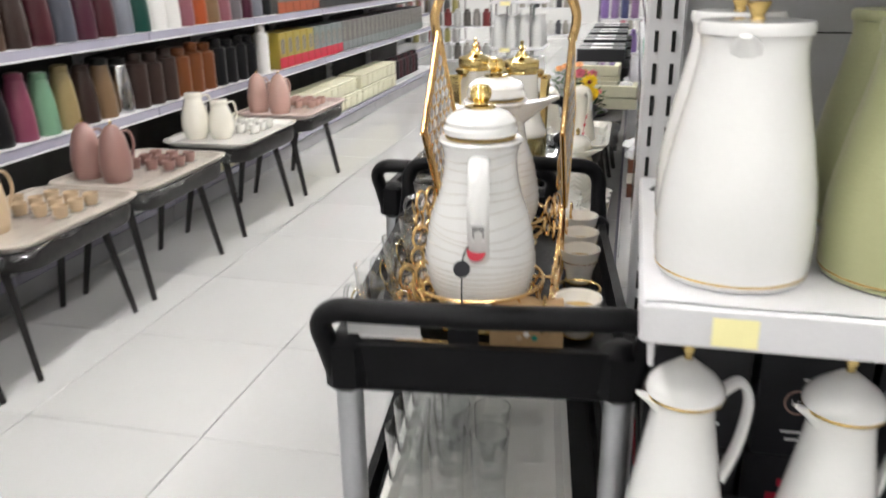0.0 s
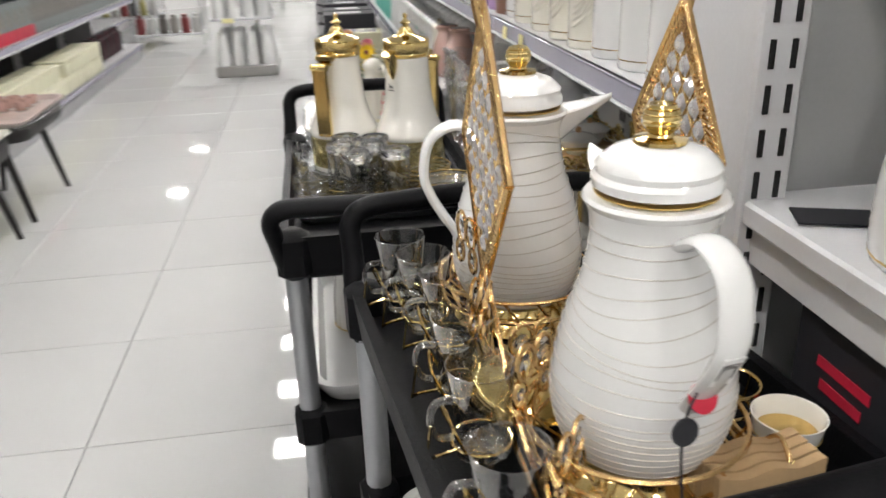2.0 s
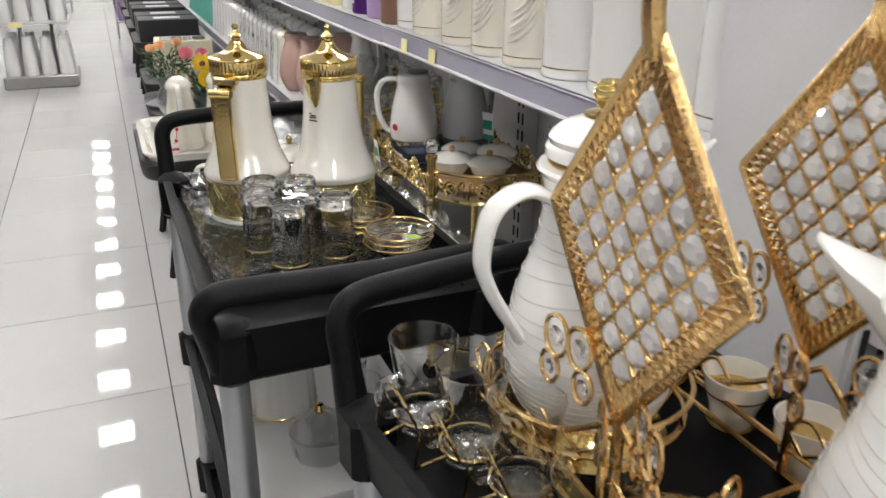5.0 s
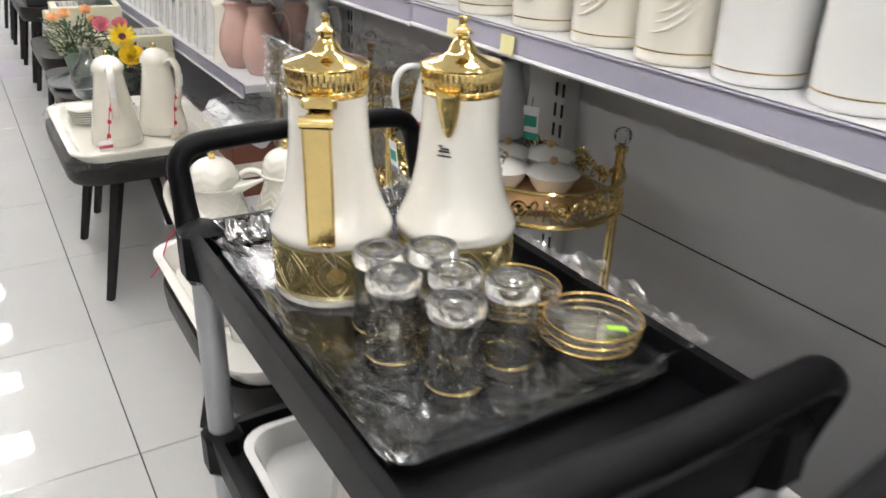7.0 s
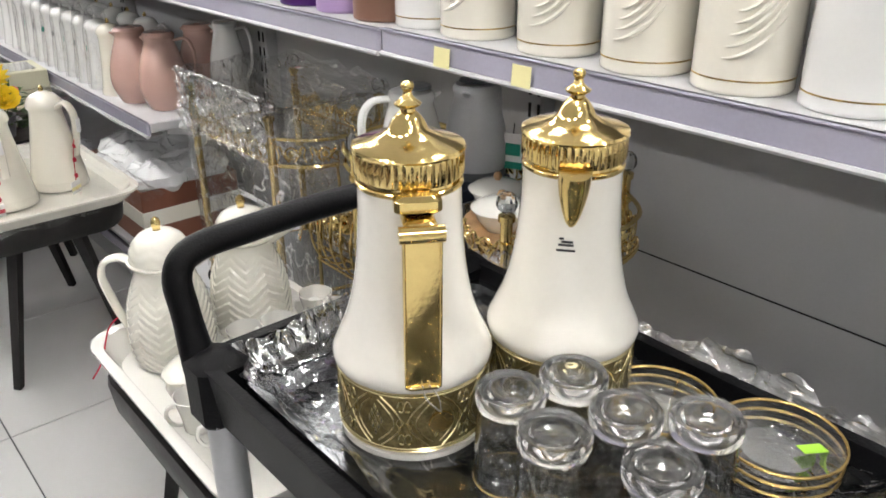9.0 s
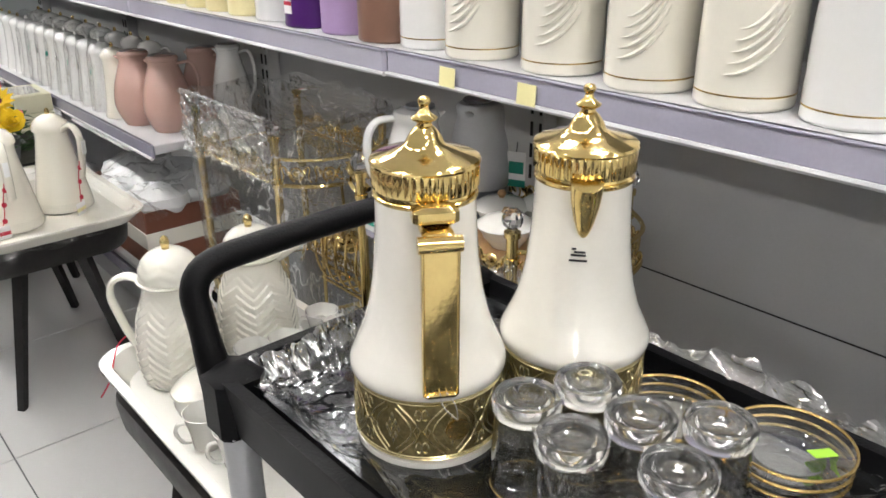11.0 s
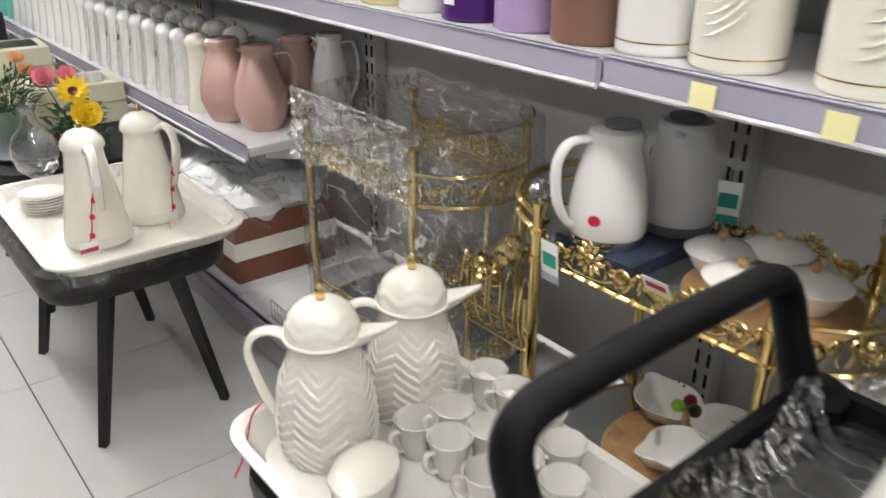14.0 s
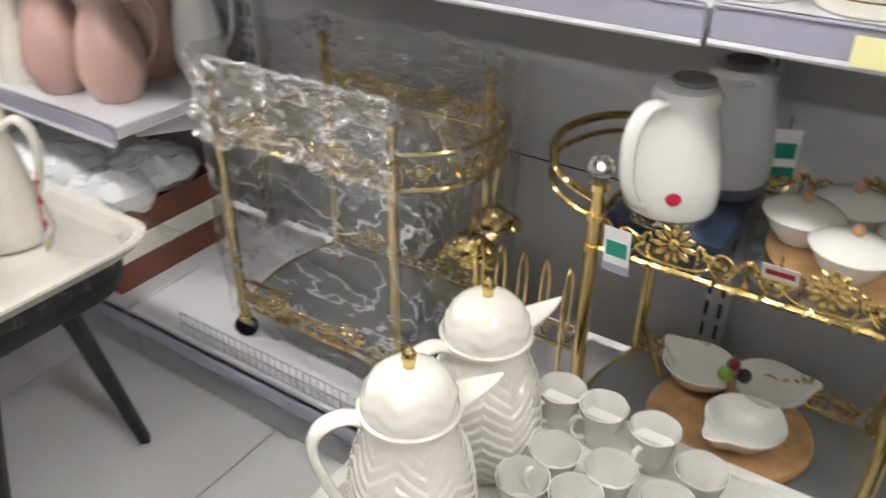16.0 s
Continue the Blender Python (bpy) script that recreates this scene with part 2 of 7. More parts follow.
def box(sx, sy, sz, b=0.0, taper=1.0):
    """A box standing on z = 0 with chamfered edges; taper widens its top."""
    hx, hy = sx / 2, sy / 2
    b = min(b, hx * 0.9, hy * 0.9, sz * 0.45)
    if b <= 0:
        v = [(-hx, -hy, 0), (hx, -hy, 0), (hx, hy, 0), (-hx, hy, 0)]
        v += [(x * taper, y * taper, sz) for x, y, _ in v]
        return v, [(3, 2, 1, 0), (4, 5, 6, 7), (0, 1, 5, 4), (1, 2, 6, 5), (2, 3, 7, 6), (3, 0, 4, 7)]
    v, f = [], []
    for z, ins in ((0, b), (b, 0), (sz - b, 0), (sz, b)):
        k = 1 + (taper - 1) * z / sz
        for x, y in ((-hx + b + ins, -hy + ins), (hx - b - ins, -hy + ins), (hx - ins, -hy + b + ins), (hx - ins, hy - b - ins), (hx - b - ins, hy - ins), (-hx + b + ins, hy - ins), (-hx + ins, hy - b - ins), (-hx + ins, -hy + b + ins)):
            v.append((x * k, y * k, z))
    for j in range(3):
        for i in range(8):
            k = (i + 1) % 8
            f.append((j * 8 + i, j * 8 + k, j * 8 + 8 + k, j * 8 + 8 + i))
    f += [tuple(reversed(range(8))), tuple(range(24, 32))]
    return v, f


def round_rect(sx, sy, r, n=6):
    out = []
    for cx, cy, a0 in ((sx / 2 - r, sy / 2 - r, 0), (-sx / 2 + r, sy / 2 - r, 90), (-sx / 2 + r, -sy / 2 + r, 180), (sx / 2 - r, -sy / 2 + r, 270)):
        for i in range(n + 1):
            a = radians(a0 + 90 * i / n)
            out.append((cx + r * math.cos(a), cy + r * math.sin(a)))
    return out


def loops(rings):
    """Skin between rings of equal length, capped at both ends."""
    n = len(rings[0])
    v = [p for r in rings for p in r]
    f = []
    for j in range(len(rings) - 1):
        for i in range(n):
            k = (i + 1) % n
            f.append((j * n + i, j * n + k, j * n + n + k, j * n + n + i))
    f.append(tuple(reversed(range(n))))
    f.append(tuple((len(rings) - 1) * n + i for i in range(n)))
    return v, f


def tray_shape(sx, sy, h, wall=0.01, r=0.04, flare=0.0, floor=0.008, lip=0.0):
    """An open tray standing on z = 0."""
    def ring(ins, z, rr):
        return [(x, y, z) for x, y in round_rect(sx - 2 * ins, sy - 2 * ins, max(0.004, rr))]
    return loops([ring(flare, 0, r), ring(-lip, h - 0.006, r), ring(-lip, h, r), ring(wall, h, r - wall * 0.5), ring(flare + wall, floor, r - wall * 0.5)])


def obj(name, geo, material, parent=None, label="", smooth=True, m=None):
    me = bpy.data.meshes.new(name)
    me.from_pydata(geo[0], [], geo[1])
    me.materials.append(material)
    if smooth:
        me.polygons.foreach_set("use_smooth", [True] * len(me.polygons))
        me.set_sharp_from_angle(angle=radians(38))
    ob = new(name, me)
    if parent:
        ob.parent = parent
    if m is not None:
        ob.matrix_basis = m
    if label:
        ob["label"] = label
    return ob


def part(name, geo, material, parent, label="", smooth=True, m=None):
    return obj(name, geo, material, parent, label, smooth, m)


def thing(name, label, category, m, group="", kind=""):
    ob = new(name)
    ob.empty_display_size = 0.05
    ob.matrix_basis = m
    return tagged(ob, label, category, group, kind)


def structure(name, geo, material, label="", smooth=False):
    return tagged(obj(name, geo, material, None, "", smooth), label, name.split("_")[0], "", "structure")

# ------------------------------------------------------------------ setting
X0, X1, Y0, Y1 = -7.0, 4.5, -3.2, 19.4
structure("floor", at(box(X1 - X0, Y1 - Y0, 0.1), (X0 + X1) / 2, (Y0 + Y1) / 2, -0.106), M["grout"], "grey grout bed under polished white floor tiles")
structure("ceiling", at(box(X1 - X0, Y1 - Y0, 0.12), (X0 + X1) / 2, (Y0 + Y1) / 2, CEIL), M["ceiling"], "plain white painted shop ceiling")
structure("wall_west", at(box(0.15, Y1 - Y0, CEIL), X0 - 0.075, (Y0 + Y1) / 2), M["wall"], "plain light grey painted wall")
structure("wall_east", at(box(0.15, Y1 - Y0, CEIL), X1 + 0.075, (Y0 + Y1) / 2), M["wall"], "plain light grey painted wall")
structure("wall_north", at(box(X1 - X0 + 0.3, 0.15, CEIL), (X0 + X1) / 2, Y1 + 0.075), M["wall"], "plain light grey painted wall")
structure("wall_south", at(box(X1 - X0 + 0.3, 0.15, CEIL), (X0 + X1) / 2, Y0 - 0.075), M["wall"], "plain light grey painted wall")

# ceiling lights in three rows along the aisle
lamp_proto = None
for lx in (-4.75, -3.1, -0.86, 1.15):
    for k in ((8, 11) if lx == -3.1 else range(-9, 13)):
        m4 = pose(lx, 6.3 + 1.02 * k, CEIL - 0.03)
        if lamp_proto is None:
            lamp_proto = thing("ceiling_light", "square white recessed ceiling light, switched on", "ceiling light", m4, "ceiling lights in rows")
            part("frame", tray_shape(0.46, 0.46, 0.028, 0.025, 0.01), M["white"], lamp_proto)
            part("diffuser", at(join(*[at(box(0.28, 0.055, 0.008), 0, (j - 1.5) * 0.072) for j in range(4)]), z=-0.004), M["lamp"], lamp_proto, "glowing louvred diffuser")
        else:
            copy_thing(lamp_proto, m4)

BAY = 1.2


def upright(parent, x, y, face, h=2.1, z=0.0, skin=None, w=0.06):
    """A slotted steel post; face is the side (degrees) that its slots look to."""
    post = part("upright", box(w, 0.045, h, 0.004), skin or M["shelf"], parent, "", False, pose(x, y, z, 0, 0, face))
    n = int(h / 0.05)
    slots = join(*[at(box(0.006, 0.004, 0.032), sx, -0.0235, 0.03 + 0.05 * i) for i in range(n) for sx in (-0.013, 0.013)])
    part("slot", slots, M["slot"], post, "", False)["kind"] = "stuff"


def shelf_board(parent, y0, y1, front, depth, z, sign):
    """A steel shelf with its price strip; sign is the way its front looks along x."""
    L = y1 - y0 - 0.006
    cx = front - sign * depth / 2
    board = part("shelf", at(box(depth, L, 0.03, 0.003), cx, (y0 + y1) / 2, z - 0.03), M["shelf"], parent, "", False)
    s = part("price_strip", at(box(0.012, L, 0.044, 0.005), front + sign * 0.006, (y0 + y1) / 2, z - 0.041), M["strip"], board, "grey-violet plastic price strip", False)
    for nm, dz, r, sk in (("rail", -0.041, 0.0045, "shelf"), ("strip_edge", 0.0015, 0.0026, "strip")):
        part(nm, tube([(front + sign * 0.0125, y0 + 0.004, z + dz), (front + sign * 0.0125, y1 - 0.004, z + dz)], r, 6), M[sk], board)
    for yy in (y0 + 0.03, y1 - 0.03):
        v = [(front - sign * depth, yy - 0.0015, z - 0.031), (front - sign * 0.06, yy - 0.0015, z - 0.031), (front - sign * 0.06, yy - 0.0015, z - 0.05), (front - sign * depth, yy - 0.0015, z - 0.13)]
        w = [(a, b + 0.003, c) for a, b, c in v]
        part("bracket", (v + w, [(0, 1, 2, 3), (7, 6, 5, 4), (0, 4, 5, 1), (1, 5, 6, 2), (2, 6, 7, 3), (3, 7, 4, 0)]), M["shelf"], board, "", False)
    return s


def gondola_bay(y0, y1, front, sign, levels, back, h, depth=0.42, label="", base=0.16):
    """One bay of steel shop shelving standing on its base."""
    g = thing("shelving_bay", label, "shelf", pose(0, 0, 0), "bays of shop shelving")
    bx = front - sign * (depth + 0.01)
    part("back_panel", at(box(0.02, y1 - y0 - 0.004, h - base, 0), bx - sign * 0.03, (y0 + y1) / 2, base), back, g, "", False)
    for zz in (0.55, 1.28, 1.75):
        if zz < h:
            part("panel_seam", at(box(0.003, y1 - y0 - 0.01, 0.0022, 0), bx - sign * 0.019, (y0 + y1) / 2, zz), M["slot"], g, "", False)
    lip = 0.045 if sign < 0 else 0.0
    b = part("base", at(box(depth + 0.04 + lip, y1 - y0 - 0.004, 0.03, 0.004), front - sign * depth / 2 + sign * (0.01 + lip / 2), (y0 + y1) / 2, base - 0.03), M["shelf"], g, "", False)
    part("kick_plate", at(box(0.02, y1 - y0 - 0.004, base - 0.034, 0.003), front + sign * (0.012 + lip), (y0 + y1) / 2, 0.004), M["kick"], b, "", False)
    part("base_strip", at(box(0.012, y1 - y0 - 0.004, 0.045, 0.005), front + sign * (0.037 + lip), (y0 + y1) / 2, base - 0.055), M["strip"], b, "", False)
    upright(g, bx + sign * 0.004, y0 + 0.0, 90 if sign > 0 else -90, h - base, base, back if sign < 0 else None, 0.045)
    for z in levels:
        shelf_board(g, y0, y1, front, depth, z, sign)
    return g


# the last height is an unseen upper shelf, added to shade the flasks below
SH_HI, SH_LO, SH_FRONT, SH_SHADE = 1.025, 0.59, 0.24, 1.47
RIGHT_LABEL = "white steel shop shelving bay with grey back panel"
gondola_bay(1.20, 2.437, SH_FRONT, -1, [SH_HI + 0.003, SH_SHADE], M["backpanel"], 2.1, label=RIGHT_LABEL)
gondola_bay(2.437, 3.644, SH_FRONT, -1, [SH_HI, SH_SHADE], M["backpanel"], 2.1, label=RIGHT_LABEL)
for k in range(6):
    gondola_bay(3.644 + BAY * k, 3.644 + BAY * (k + 1), SH_FRONT, -1, [SH_HI, SH_LO, SH_SHADE], M["backpanel"], 2.1, label="white steel shop shelving bay with two filled shelves")
L_FRONT = -2.24
# levels 1.42 and 1.80 are out of view, added to keep ceiling light off the bottles
for k in range(-1, 7):
    gondola_bay(0.9 + BAY * k, 0.9 + BAY * (k + 1), L_FRONT, 1, [0.63, 1.01, 1.42, 1.80], M["darkpanel"], 2.1, label="white steel shop shelving bay with dark back panel")

# end-of-aisle unit that looks down the entrance side
EC_Y = 0.93
ec = thing("end_shelving", "white steel end-of-aisle shelving with grey panel", "shelf", pose(0, 0, 0))
part("back_panel", at(box(0.9, 0.03, 2.0), 0.70, EC_Y + 0.05, 0.1), M["backpanel"], ec, "", False)
part("panel_seam", at(box(0.86, 0.004, 0.0022), 0.70, EC_Y + 0.034, 1.205), M["slot"], ec, "", False)
part("side_panel", at(box(0.025, 0.19, 2.0), 0.235, EC_Y + 0.15, 0.1), M["shelf"], ec, "", False)
upright(ec, 0.222, EC_Y, 0, 2.1)
upright(ec, 1.12, EC_Y, 0, 2.1)
part("base", at(box(0.94, 0.56, 0.16, 0.006), 0.68, EC_Y - 0.26), M["shelf"], ec, "", False)
# the 1.5 m shelf's depth is unseen, widened to cast shade on the panel
for z, fr in ((0.977, 0.365), (1.5, 0.42)):
    b = part("shelf", at(box(0.952, EC_Y - fr, 0.03, 0.004), 0.675, (EC_Y + fr) / 2 + 0.004, z - 0.03), M["shelf"], ec, "", False)
    part("price_strip", at(box(0.94, 0.012, 0.046, 0.004), 0.669, fr - 0.004, z - 0.036), M["shelf"], b, "clear-fronted white price strip", False)
    part("side_bracket", at(box(0.006, EC_Y - fr - 0.03, 0.045), 0.215, (EC_Y + fr) / 2 + 0.01, z - 0.078), M["shelf"], b, "", False)


# ------------------------------------------------------------------ carts
def service_cart(m, L, W, far_rise, label):
    """A three-tier plastic service cart: black trays, aluminium legs, handle bars at both ends, castors."""
    c = thing("service_cart", label, "cart", m, "service carts in the aisle")
    top = 0.80
    for z, nm in ((top - 0.03, "top_tray"), (0.44, "middle_tray"), (0.13, "bottom_tray")):
        part(nm, at(tray_shape(W, L, 0.062, 0.014, 0.03, 0.006, 0.03), z=z), M["black"], c)
    hx, hy = W / 2 - 0.02, L / 2 - 0.02
    for sx in (-1, 1):
        for sy in (-1, 1):
            lg = part("leg", at(tube([(0, 0, 0.13), (0, 0, top - 0.01)], 0.019, 14), sx * hx, sy * hy), M["alu"], c, "brushed aluminium leg tube")
            for z, hh in ((top - 0.045, 0.085), (0.43, 0.08), (0.11, 0.085)):
                part("socket", at(box(0.056, 0.056, hh, 0.012), sx * hx, sy * hy, z), M["black"], lg)
            ca = part("castor", at(lathe([(0.0, -0.011), (0.04, -0.011), (0.048, -0.006), (0.048, 0.006), (0.04, 0.011), (0, 0.011)], 20), sx * hx, sy * hy, 0.048, 0, 90), M["black"], c)
            part("castor_fork", at(join(at(box(0.004, 0.04, 0.06), -0.016), at(box(0.004, 0.04, 0.06), 0.016), at(box(0.036, 0.04, 0.008), 0, 0, 0.058)), sx * hx, sy * hy, 0.045), M["alu"], ca)
    # low pull bar: a flat bar over a slotted end panel, with square shoulders
    yb = -(L / 2 - 0.012)
    hw = W / 2 + 0.012
    bar = [(-hw + 0.02, yb + 0.004, top - 0.03), (-hw + 0.008, yb - 0.004, top + 0.025), (-hw + 0.002, yb - 0.012, top + 0.062), (-hw + 0.022, yb - 0.016, top + 0.082), (-hw + 0.07, yb - 0.018, top + 0.084), (0, yb - 0.02, top + 0.082)]
    bar = bar + [(-x, y, z) for x, y, z in reversed(bar[:-1])]
    bp = curve(bar, 5)
    part("pull_bar", tube(bp, 0.02, 14, flat=0.72), M["black"], c, "black moulded flat grip bar")
    part("end_panel", at(box(W - 0.05, 0.014, 0.062, 0.005), 0, yb + 0.004, top - 0.045), M["black"], c)
    # tall push handle at the other end: broad posts that lean out, straight bar between them
    yb = L / 2 - 0.015
    zt = top + 0.03 + far_rise
    pts = [(-W / 2 + 0.022, yb, top - 0.045), (-W / 2 + 0.012, yb + 0.012, top + 0.01), (-W / 2 + 0.012, yb + 0.034, top + 0.07), (-W / 2 + 0.014, yb + 0.046, zt - 0.018), (-W / 2 + 0.036, yb + 0.05, zt + 0.002), (-W / 4, yb + 0.05, zt + 0.007), (0, yb + 0.05, zt + 0.009)]
    pts = pts + [(-x, y, z) for x, y, z in reversed(pts[:-1])]
    hp = curve(pts, 5)
    n = len(hp) - 1
    part("handle", tube(hp, 0.017, 14, radii=[0.0165 + 0.009 * max(0.0, 1 - 6.5 * min(i, n - i) / n) for i in range(n + 1)], flat=0.9), M["black"], c, "black moulded push handle")
    return c


service_cart(pose(-0.030, 0.818, 0, 0, 0, 6.5), 0.60, 0.41, 0.095, "black plastic service cart with aluminium legs holding a coffee set")
service_cart(pose(-0.182, 1.625, 0, 0, 0, 0.5), 0.68, 0.38, 0.095, "black plastic service cart with film-wrapped tray on top")
CZ = 0.80


# ------------------------------------------------------------------ low tables with trays
def low_table(m, sx, sy, h, label):
    t = thing("folding_table", label, "table", m, "low folding tables")
    part("tabletop", at(loops([[(x * k, y * k, z) for x, y in round_rect(sx, sy, 0.09, 5)] for k, z in ((0.94, h - 0.075), (0.98, h - 0.06), (1.0, h - 0.02), (0.99, h))])), M["tabledark"], t)
    for ax in (-1, 1):
        for ay in (-1, 1):
            part("leg", tube([(ax * (sx / 2 - 0.145), ay * (sy / 2 - 0.065), h - 0.05), (ax * (sx / 2 - 0.062), ay * (sy / 2 - 0.042), 0.0)], 0.017, 4, radii=[0.021, 0.014]), M["tabledark"], t)
    return t


def table_tray(m, sx, sy, h, mat_, label):
    t = obj("tray", tray_shape(sx, sy, h, 0.012, 0.07, 0.02, 0.008, 0.006), mat_, m=m)
    return tagged(t, label, "tray", "serving trays")


TH = 0.47
TABLE = "low dark folding table with splayed legs"
low_table(pose(-0.165, 3.68, 0, 0, 0, 0), 0.44, 0.62, TH, TABLE + " under a cream tray")
low_table(pose(-0.10, 2.38, 0, 0, 0, 0), 0.40, 0.58, 0.44, TABLE + " under a white tray")
low_table(pose(-0.08, 4.46, 0, 0, 0, 0), 0.44, 0.62, TH, TABLE + " holding flowers")
low_table(pose(-0.06, 5.25, 0, 0, 0, 0), 0.44, 0.62, TH, TABLE + " holding boxed sets")
LEFT_TABLES = [1.15, 1.88, 2.59, 3.434, 4.235]
for y in LEFT_TABLES:
    low_table(pose(-1.885, y, 0, 0, 0, random.uniform(-3, 3)), 0.46, 0.66, TH, TABLE + " beside the shelving")

# ------------------------------------------------------------------ vessels
def handle_bar(pts, r=0.009, flat=0.7, n=10, steps=6):
    return tube(curve(pts, steps), r, n, flat=flat)


def spout_shape(r0, z0, out, rise, w=0.022):
    """A pouring lip that leaves a body of radius r0 at height z0 along +x."""
    pts = [(r0 - 0.012, 0, z0 - 0.02), (r0 + out * 0.35, 0, z0), (r0 + out, 0, z0 + rise)]
    p = curve(pts, 6)
    radii = [w * (1 - 0.75 * i / (len(p) - 1)) for i in range(len(p))]
    return tube(p, w, 10, flat=0.55, radii=radii)


def beak_shape(r0, z0, out, rise, w=0.03, drop=0.035):
    """A broad pouring beak: deep where it leaves the body, drawn out to a fine upturned tip along +x."""
    rings = []
    for k in range(9):
        u = k / 8
        x = r0 - 0.014 + (out + 0.014) * u
        top = z0 + rise * u ** 1.6
        hw = w * (1 - u) ** 0.75 + 0.0022
        d = drop * (1 - u) ** 1.25 + 0.004
        rings.append([(x, hw * math.sin(a), top - d * max(0.0, -math.cos(a)) ** 0.9 if math.cos(a) < 0 else top + 0.0035 * math.cos(a)) for a in [2 * math.pi * i / 16 for i in range(16)]])
    return loops(rings)


def wave_flask(m, body_mat, label, tag=True):
    """A pear-shaped insulated jug with wavy relief lines, gold rim and gold knob."""
    t = thing("coffee_flask", label, "flask", m, "wave-relief coffee flasks")
    prof = []
    key = [(0.052, 0.0), (0.066, 0.008), (0.077, 0.035), (0.080, 0.062), (0.077, 0.09), (0.070, 0.125), (0.058, 0.16), (0.052, 0.19), (0.051, 0.212), (0.055, 0.229)]
    c = curve([(r, 0, z) for r, z in key], 9)
    prof = [(p.x, p.z) for p in c]

    part("body", lathe(prof, 56), body_mat, t)

    def radius(z):
        for (r0, z0), (r1, z1) in zip(prof, prof[1:]):
            if z0 <= z <= z1:
                return r0 + (r1 - r0) * (z - z0) / max(1e-6, z1 - z0)
        return prof[-1][0]
    lines = []
    z = 0.010
    k = 0
    while z < 0.212:
        amp = 0.0015 + 0.010 * min(1.0, max(0.0, (z - 0.03) / 0.08))
        pts = []
        for i in range(48):
            a = 2 * math.pi * i / 48
            zz = min(0.222, max(0.004, z + amp * math.sin(a + 0.8 + 0.35 * k) * 0.6 + 0.3 * amp * math.sin(2 * a + k)))
            rr = radius(zz) + 0.0001
            pts.append((rr * math.cos(a), rr * math.sin(a), zz))
        lines.append(tube(pts, 0.0007, 4, True))
        z += 0.0075 if z < 0.06 else 0.0135 + 0.003 * math.sin(k * 1.7)
        k += 1
    part("relief_line", join(*lines), M["wire_grey"], t, "fine grey wave lines")["kind"] = "stuff"
    part("collar", at(lathe([(0.05, 0.0), (0.056, 0.004), (0.059, 0.009), (0.057, 0.012), (0.048, 0.012)], 40), z=0.225), body_mat, t)
    part("gold_rim", at(lathe([(0.046, 0), (0.0495, 0.001), (0.0495, 0.0022), (0.046, 0.003)], 40), z=0.2375), M["goldline"], t, "thin gold rim")
    lid = part("lid", at(lathe([(0.047, 0), (0.0515, 0.003), (0.052, 0.010), (0.049, 0.014), (0.0495, 0.019), (0.045, 0.025), (0.037, 0.031), (0.024, 0.035), (0.012, 0.037), (0, 0.037)], 48, lambda a, z: 1 + 0.008 * math.sin(z * 400 + 2 * math.sin(a))), z=0.2415), body_mat, t)
    kz = 0.278
    knob = [at(lathe([(0, 0), (0.021, 0.0), (0.021, 0.003), (0.011, 0.005), (0.009, 0.008), (0, 0.008)], 24), z=kz)]
    for i in range(5):
        a = (i - 2) / 2.6
        knob.append(at(tube([(q[0], q[1], q[2]) for q in ring_pts(0.0125 * math.cos(a), 20)], 0.0032, 6, True), z=kz + 0.019 + 0.0115 * math.sin(a)))
    knob.append(at(lathe([(0, -0.012), (0.010, -0.007), (0.0125, 0), (0.010, 0.007), (0, 0.013)], 20), z=kz + 0.019))
    part("knob", join(*knob), M["gold"], lid, "ringed gold ball knob")
    part("handle", handle_bar([(0.045, 0, 0.208), (0.075, 0, 0.221), (0.104, 0, 0.205), (0.113, 0, 0.165), (0.106, 0, 0.138), (0.092, 0, 0.112), (0.080, 0, 0.094), (0.072, 0, 0.078)], 0.0145, 0.42, 14), body_mat, t)
    part("spout", at(beak_shape(0.046, 0.232, 0.066, 0.014, 0.030, 0.046), rz=180), body_mat, t)
    if tag:
        part("sticker", at(box(0.002, 0.018, 0.034, 0), 0.101, 0, 0.118, 0, 27), M["paper"], t, "white barcode sticker", False)
        for i in range(6):
            part("barcode_bar", at(box(0.0008, 0.0014, 0.02, 0), 0.1055, -0.0065 + 0.0026 * i, 0.125, 0, 27), M["ink"], t, "", False)
        part("brand_disc", at(lathe([(0, 0), (0.0125, 0), (0.0125, 0.0015), (0, 0.0015)], 24), 0.0885, -0.003, 0.099, 0, 62), M["red"], t, "small round red sticker")
        part("cord", tube(curve([(0.095, -0.013, 0.11), (0.096, -0.020, 0.095), (0.095, -0.022, 0.07), (0.1, -0.022, 0.03), (0.105, -0.02, 0.0)], 5), 0.0012, 5), M["ink"], t, "thin black tag cord")
        part("seal", at(lathe([(0, 0), (0.0115, 0), (0.0115, 0.002), (0, 0.002)], 20), 0.0965, -0.022, 0.078, 0, 80), M["ink"], t, "round black seal")
        hg = part("hang_tag", at(box(0.0015, 0.042, 0.052, 0.0005), 0.106, -0.02, -0.052, 0, 6), M["ink"], t, "black paper hang tag", False)
        part("tag_label", at(box(0.0006, 0.024, 0.016, 0), 0.1085, -0.02, -0.018, 0, 6), M["paper"], hg, "", False)
    return t


FZ = 0.850
wave_flask(pose(-0.023, 0.66, FZ, 0, 0, -81), M["white"], "white wave-relief coffee flask with gold knob in gold rack")
wave_flask(pose(-0.056, 0.985, FZ, 0, 0, 178), M["white"], "white swirl-relief coffee flask behind the first one", tag=False)


